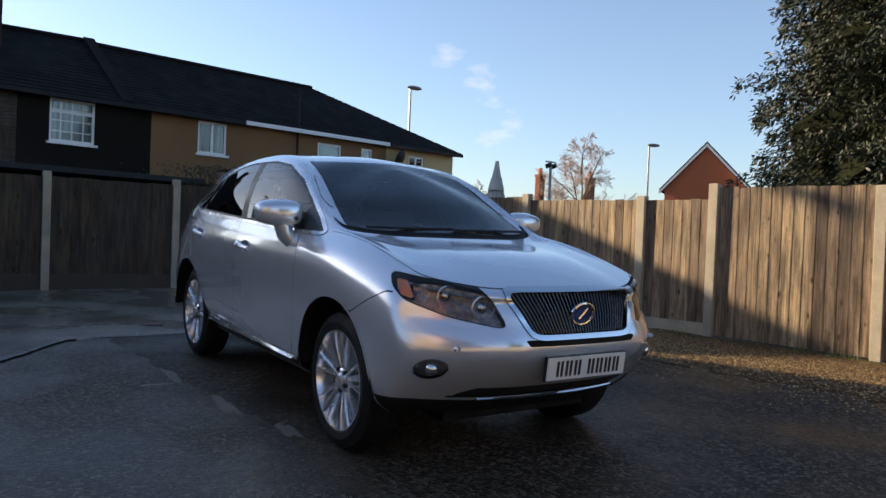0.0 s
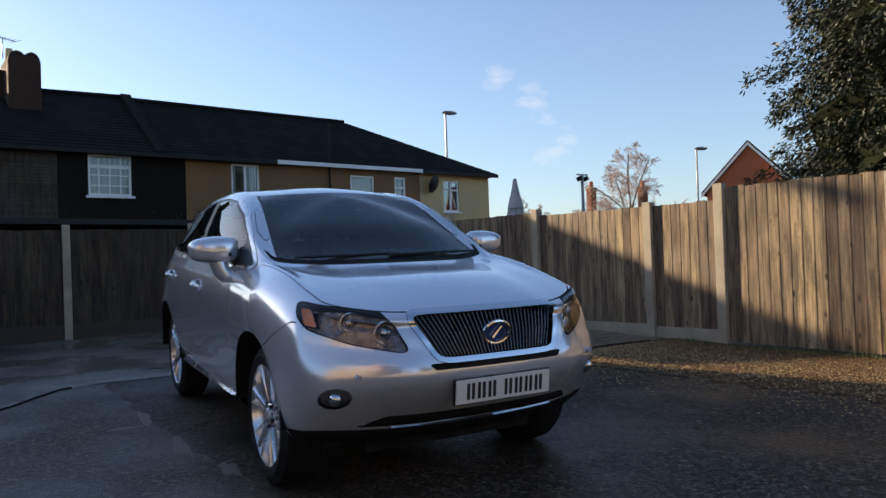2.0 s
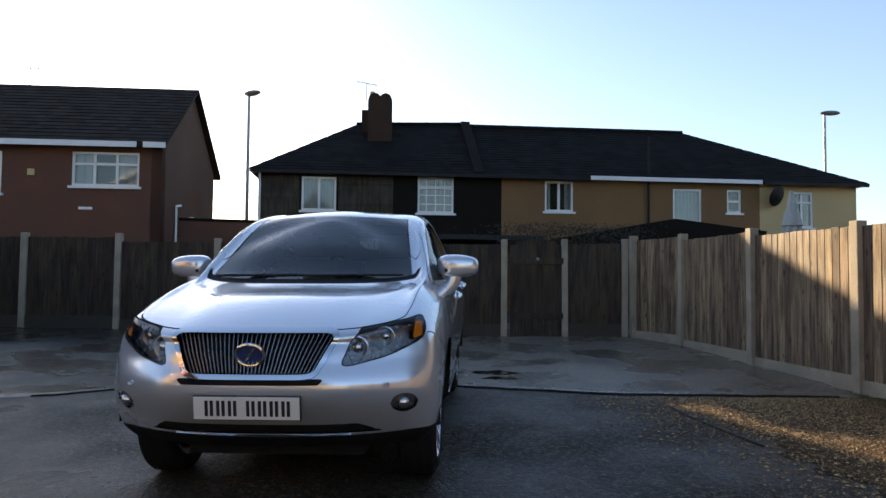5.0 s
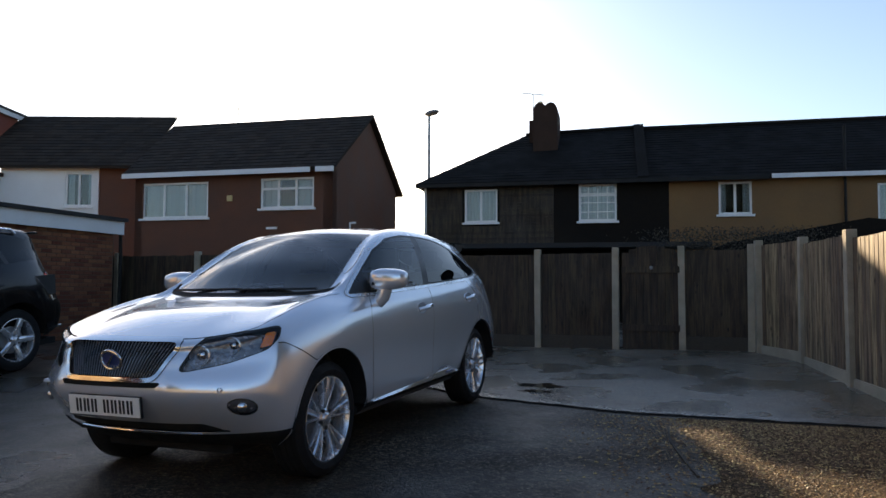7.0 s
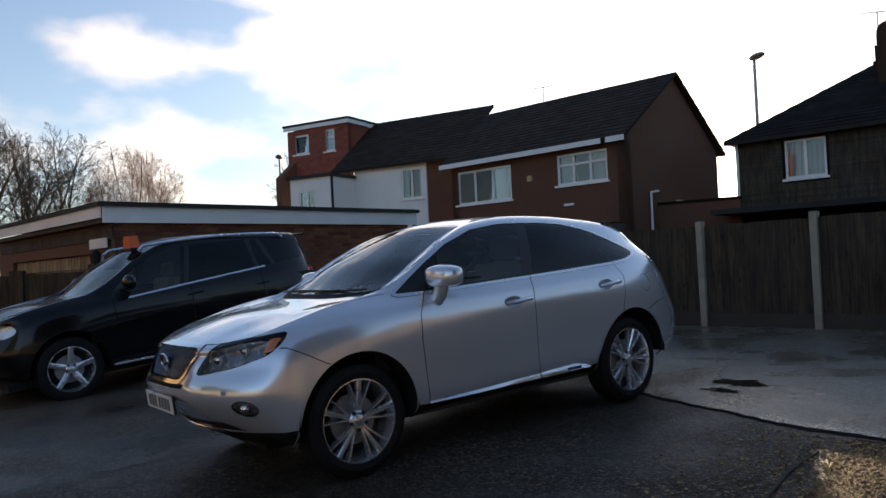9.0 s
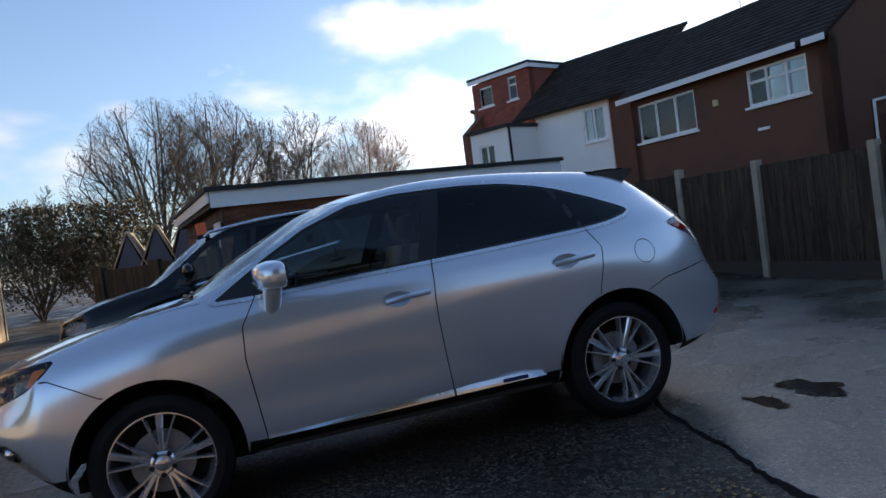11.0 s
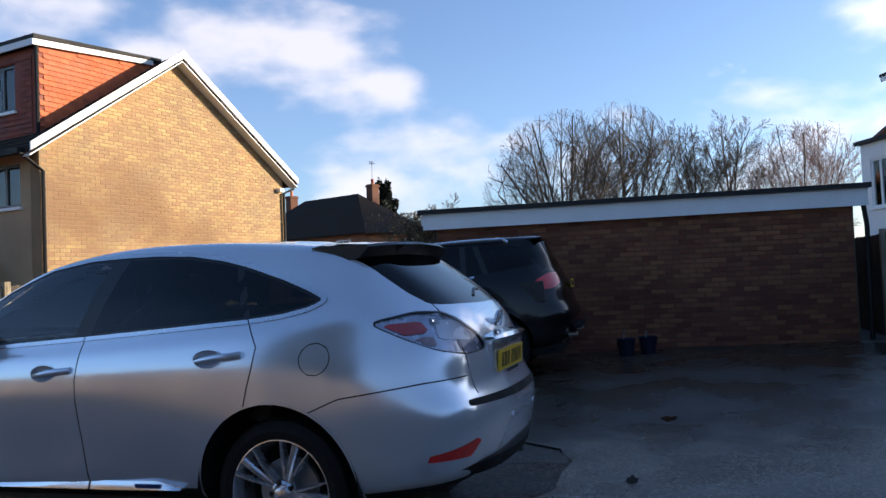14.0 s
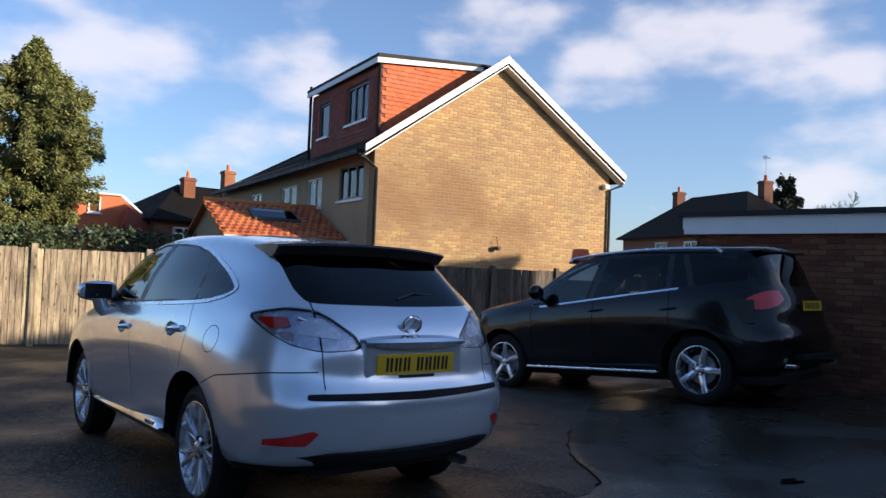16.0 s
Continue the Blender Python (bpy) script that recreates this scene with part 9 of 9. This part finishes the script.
    part("sunshade", boxes((-0.62, 0.62, -0.005, 0.005, 0, 0.55)), MATS["curtain"], car, "pale sunshade behind the windscreen", m=Matrix.Translation((0, 1.02, 1.19)) @ Matrix.Rotation(radians(57), 4, "X"))
    part("underbody", boxes((-0.72, 0.72, -2.2, 2.1, 0.24, 0.32)), MATS["gap_black"], car)
    sign = thing("roof_sign", "small orange plastic sign on the black car's roof", "sign", m @ Matrix.Translation((-0.42, 0.42, 1.745)) @ Matrix.Diagonal((0.85, 0.85, 0.8, 1)))
    part("sign_body", prism([(-0.17, 0.0), (0.17, 0.0), (0.11, 0.20), (-0.11, 0.20)], -0.07, 0.07, "y"), MATS["orange_plastic"], sign)
    part("sign_foot", boxes((-0.18, 0.18, -0.09, 0.09, -0.05, 0.002), bevel=0.01), MATS["black_plastic"], sign)


black_car()

# ---- round the garage and the drive ----
fence_run("drive_fence", "dark timber fence beside the garage front", [(9.35, 2.95), (8.6, 1.95), (7.75, 0.98)], 1.55, 0.12, "dark_board", False, 12, post_mat="dark_board", post_w=0.11)
top = thing("notice_board", "pale notice sheets on the garage front", "notice", garage_top.matrix_basis @ pose(-0.05, 0.45, 0))
part("board", boxes((-0.02, 0.0, -0.30, 0.45, 1.82, 1.98)), MATS["fascia_white"], top, "white painted panel")
for k in range(3):
    part("sheet", boxes((-0.024, -0.02, -0.18 + 0.2 * k, -0.02 + 0.2 * k, 1.45 - 0.08 * (k % 2), 1.72)), MATS["curtain"], top)
part("hanging_lantern", lathe([(1.50, 0.02), (1.52, 0.07), (1.72, 0.09), (1.80, 0.02)], 8, "z"), MATS["black_plastic"], top, m=Matrix.Translation((-0.12, -0.1, 0)))


def shed(x, y, w, h):
    top = thing("beach_shed", "grey-blue timber shed with pointed gable", "shed", pose(x, y, -0.4, 0, 0, 0), group="sheds")
    part("wall", prism([(-w / 2, 0), (w / 2, 0), (w / 2, h * 0.62), (0, h), (-w / 2, h * 0.62)], 0, 2.0, "x"), MATS["shed_blue"], top)
    for s in (-1, 1):
        part("roof", prism([(0, h + 0.05), (s * (w / 2 + 0.1), h * 0.62 - 0.02), (s * (w / 2 + 0.1), h * 0.62 + 0.06), (0, h + 0.14)], -0.06, 2.1, "x"), MATS["render_tan"], top)


for x, y, h in ((17.2, 1.6, 3.35), (17.2, 2.45, 2.9), (17.2, 3.2, 2.75)):
    shed(x, y, 0.82, h)
for k, (x, y) in enumerate(((7.15, -2.25), (7.35, -2.55))):
    top = thing("bucket", "blue plastic bucket beside the garage wall", "bucket", pose(x, y, ground_z(x, y) + 0.018))
    part("pail", lathe([(0.0, 0.001), (0.0, 0.10), (0.24, 0.135), (0.25, 0.145), (0.24, 0.128), (0.01, 0.095), (0.01, 0.001)], 20, "z"), MATS["bucket_blue"], top, smooth=True)
    part("bucket_handle", tube([(0.135 * math.cos(a), 0.02, 0.24 + 0.10 * math.sin(a)) for a in [math.pi * j / 10 for j in range(11)]], 0.004, sides=5), MATS["galvanised"], top)

# ---- brickwork of the garage wall ----
all_bricks = bricks(6.28, 2.21, lambda x, z: 0 <= x <= 6.28, z0=-0.34)
near = [b for b in all_bricks if 1.2 <= b[0] < 4.1 and 1.05 < b[2] < 2.2][:290]
chosen = set(near)
v, f = brick_mesh([b for b in all_bricks if b not in chosen], 0.007, 5)
raw_part("brickwork", v, f, MATS["brick_red"], garage_top, "red stretcher-bond brickwork", "stuff")
shared = {}
for a, b, c, d in near:
    key = (round(b - a, 3), round(d - c, 3))
    if key not in shared:
        vv, ff = brick_mesh([(0, b - a, 0, d - c)], 0.007, 1)
        me = bpy.data.meshes.new("brick")
        me.from_pydata(vv, [], ff)
        me.materials.append(MATS["brick_red"])
        shared[key] = me
    ob = new("brick", shared[key])
    ob.parent = garage_top
    ob.matrix_basis = Matrix.Translation((a, 0, c))
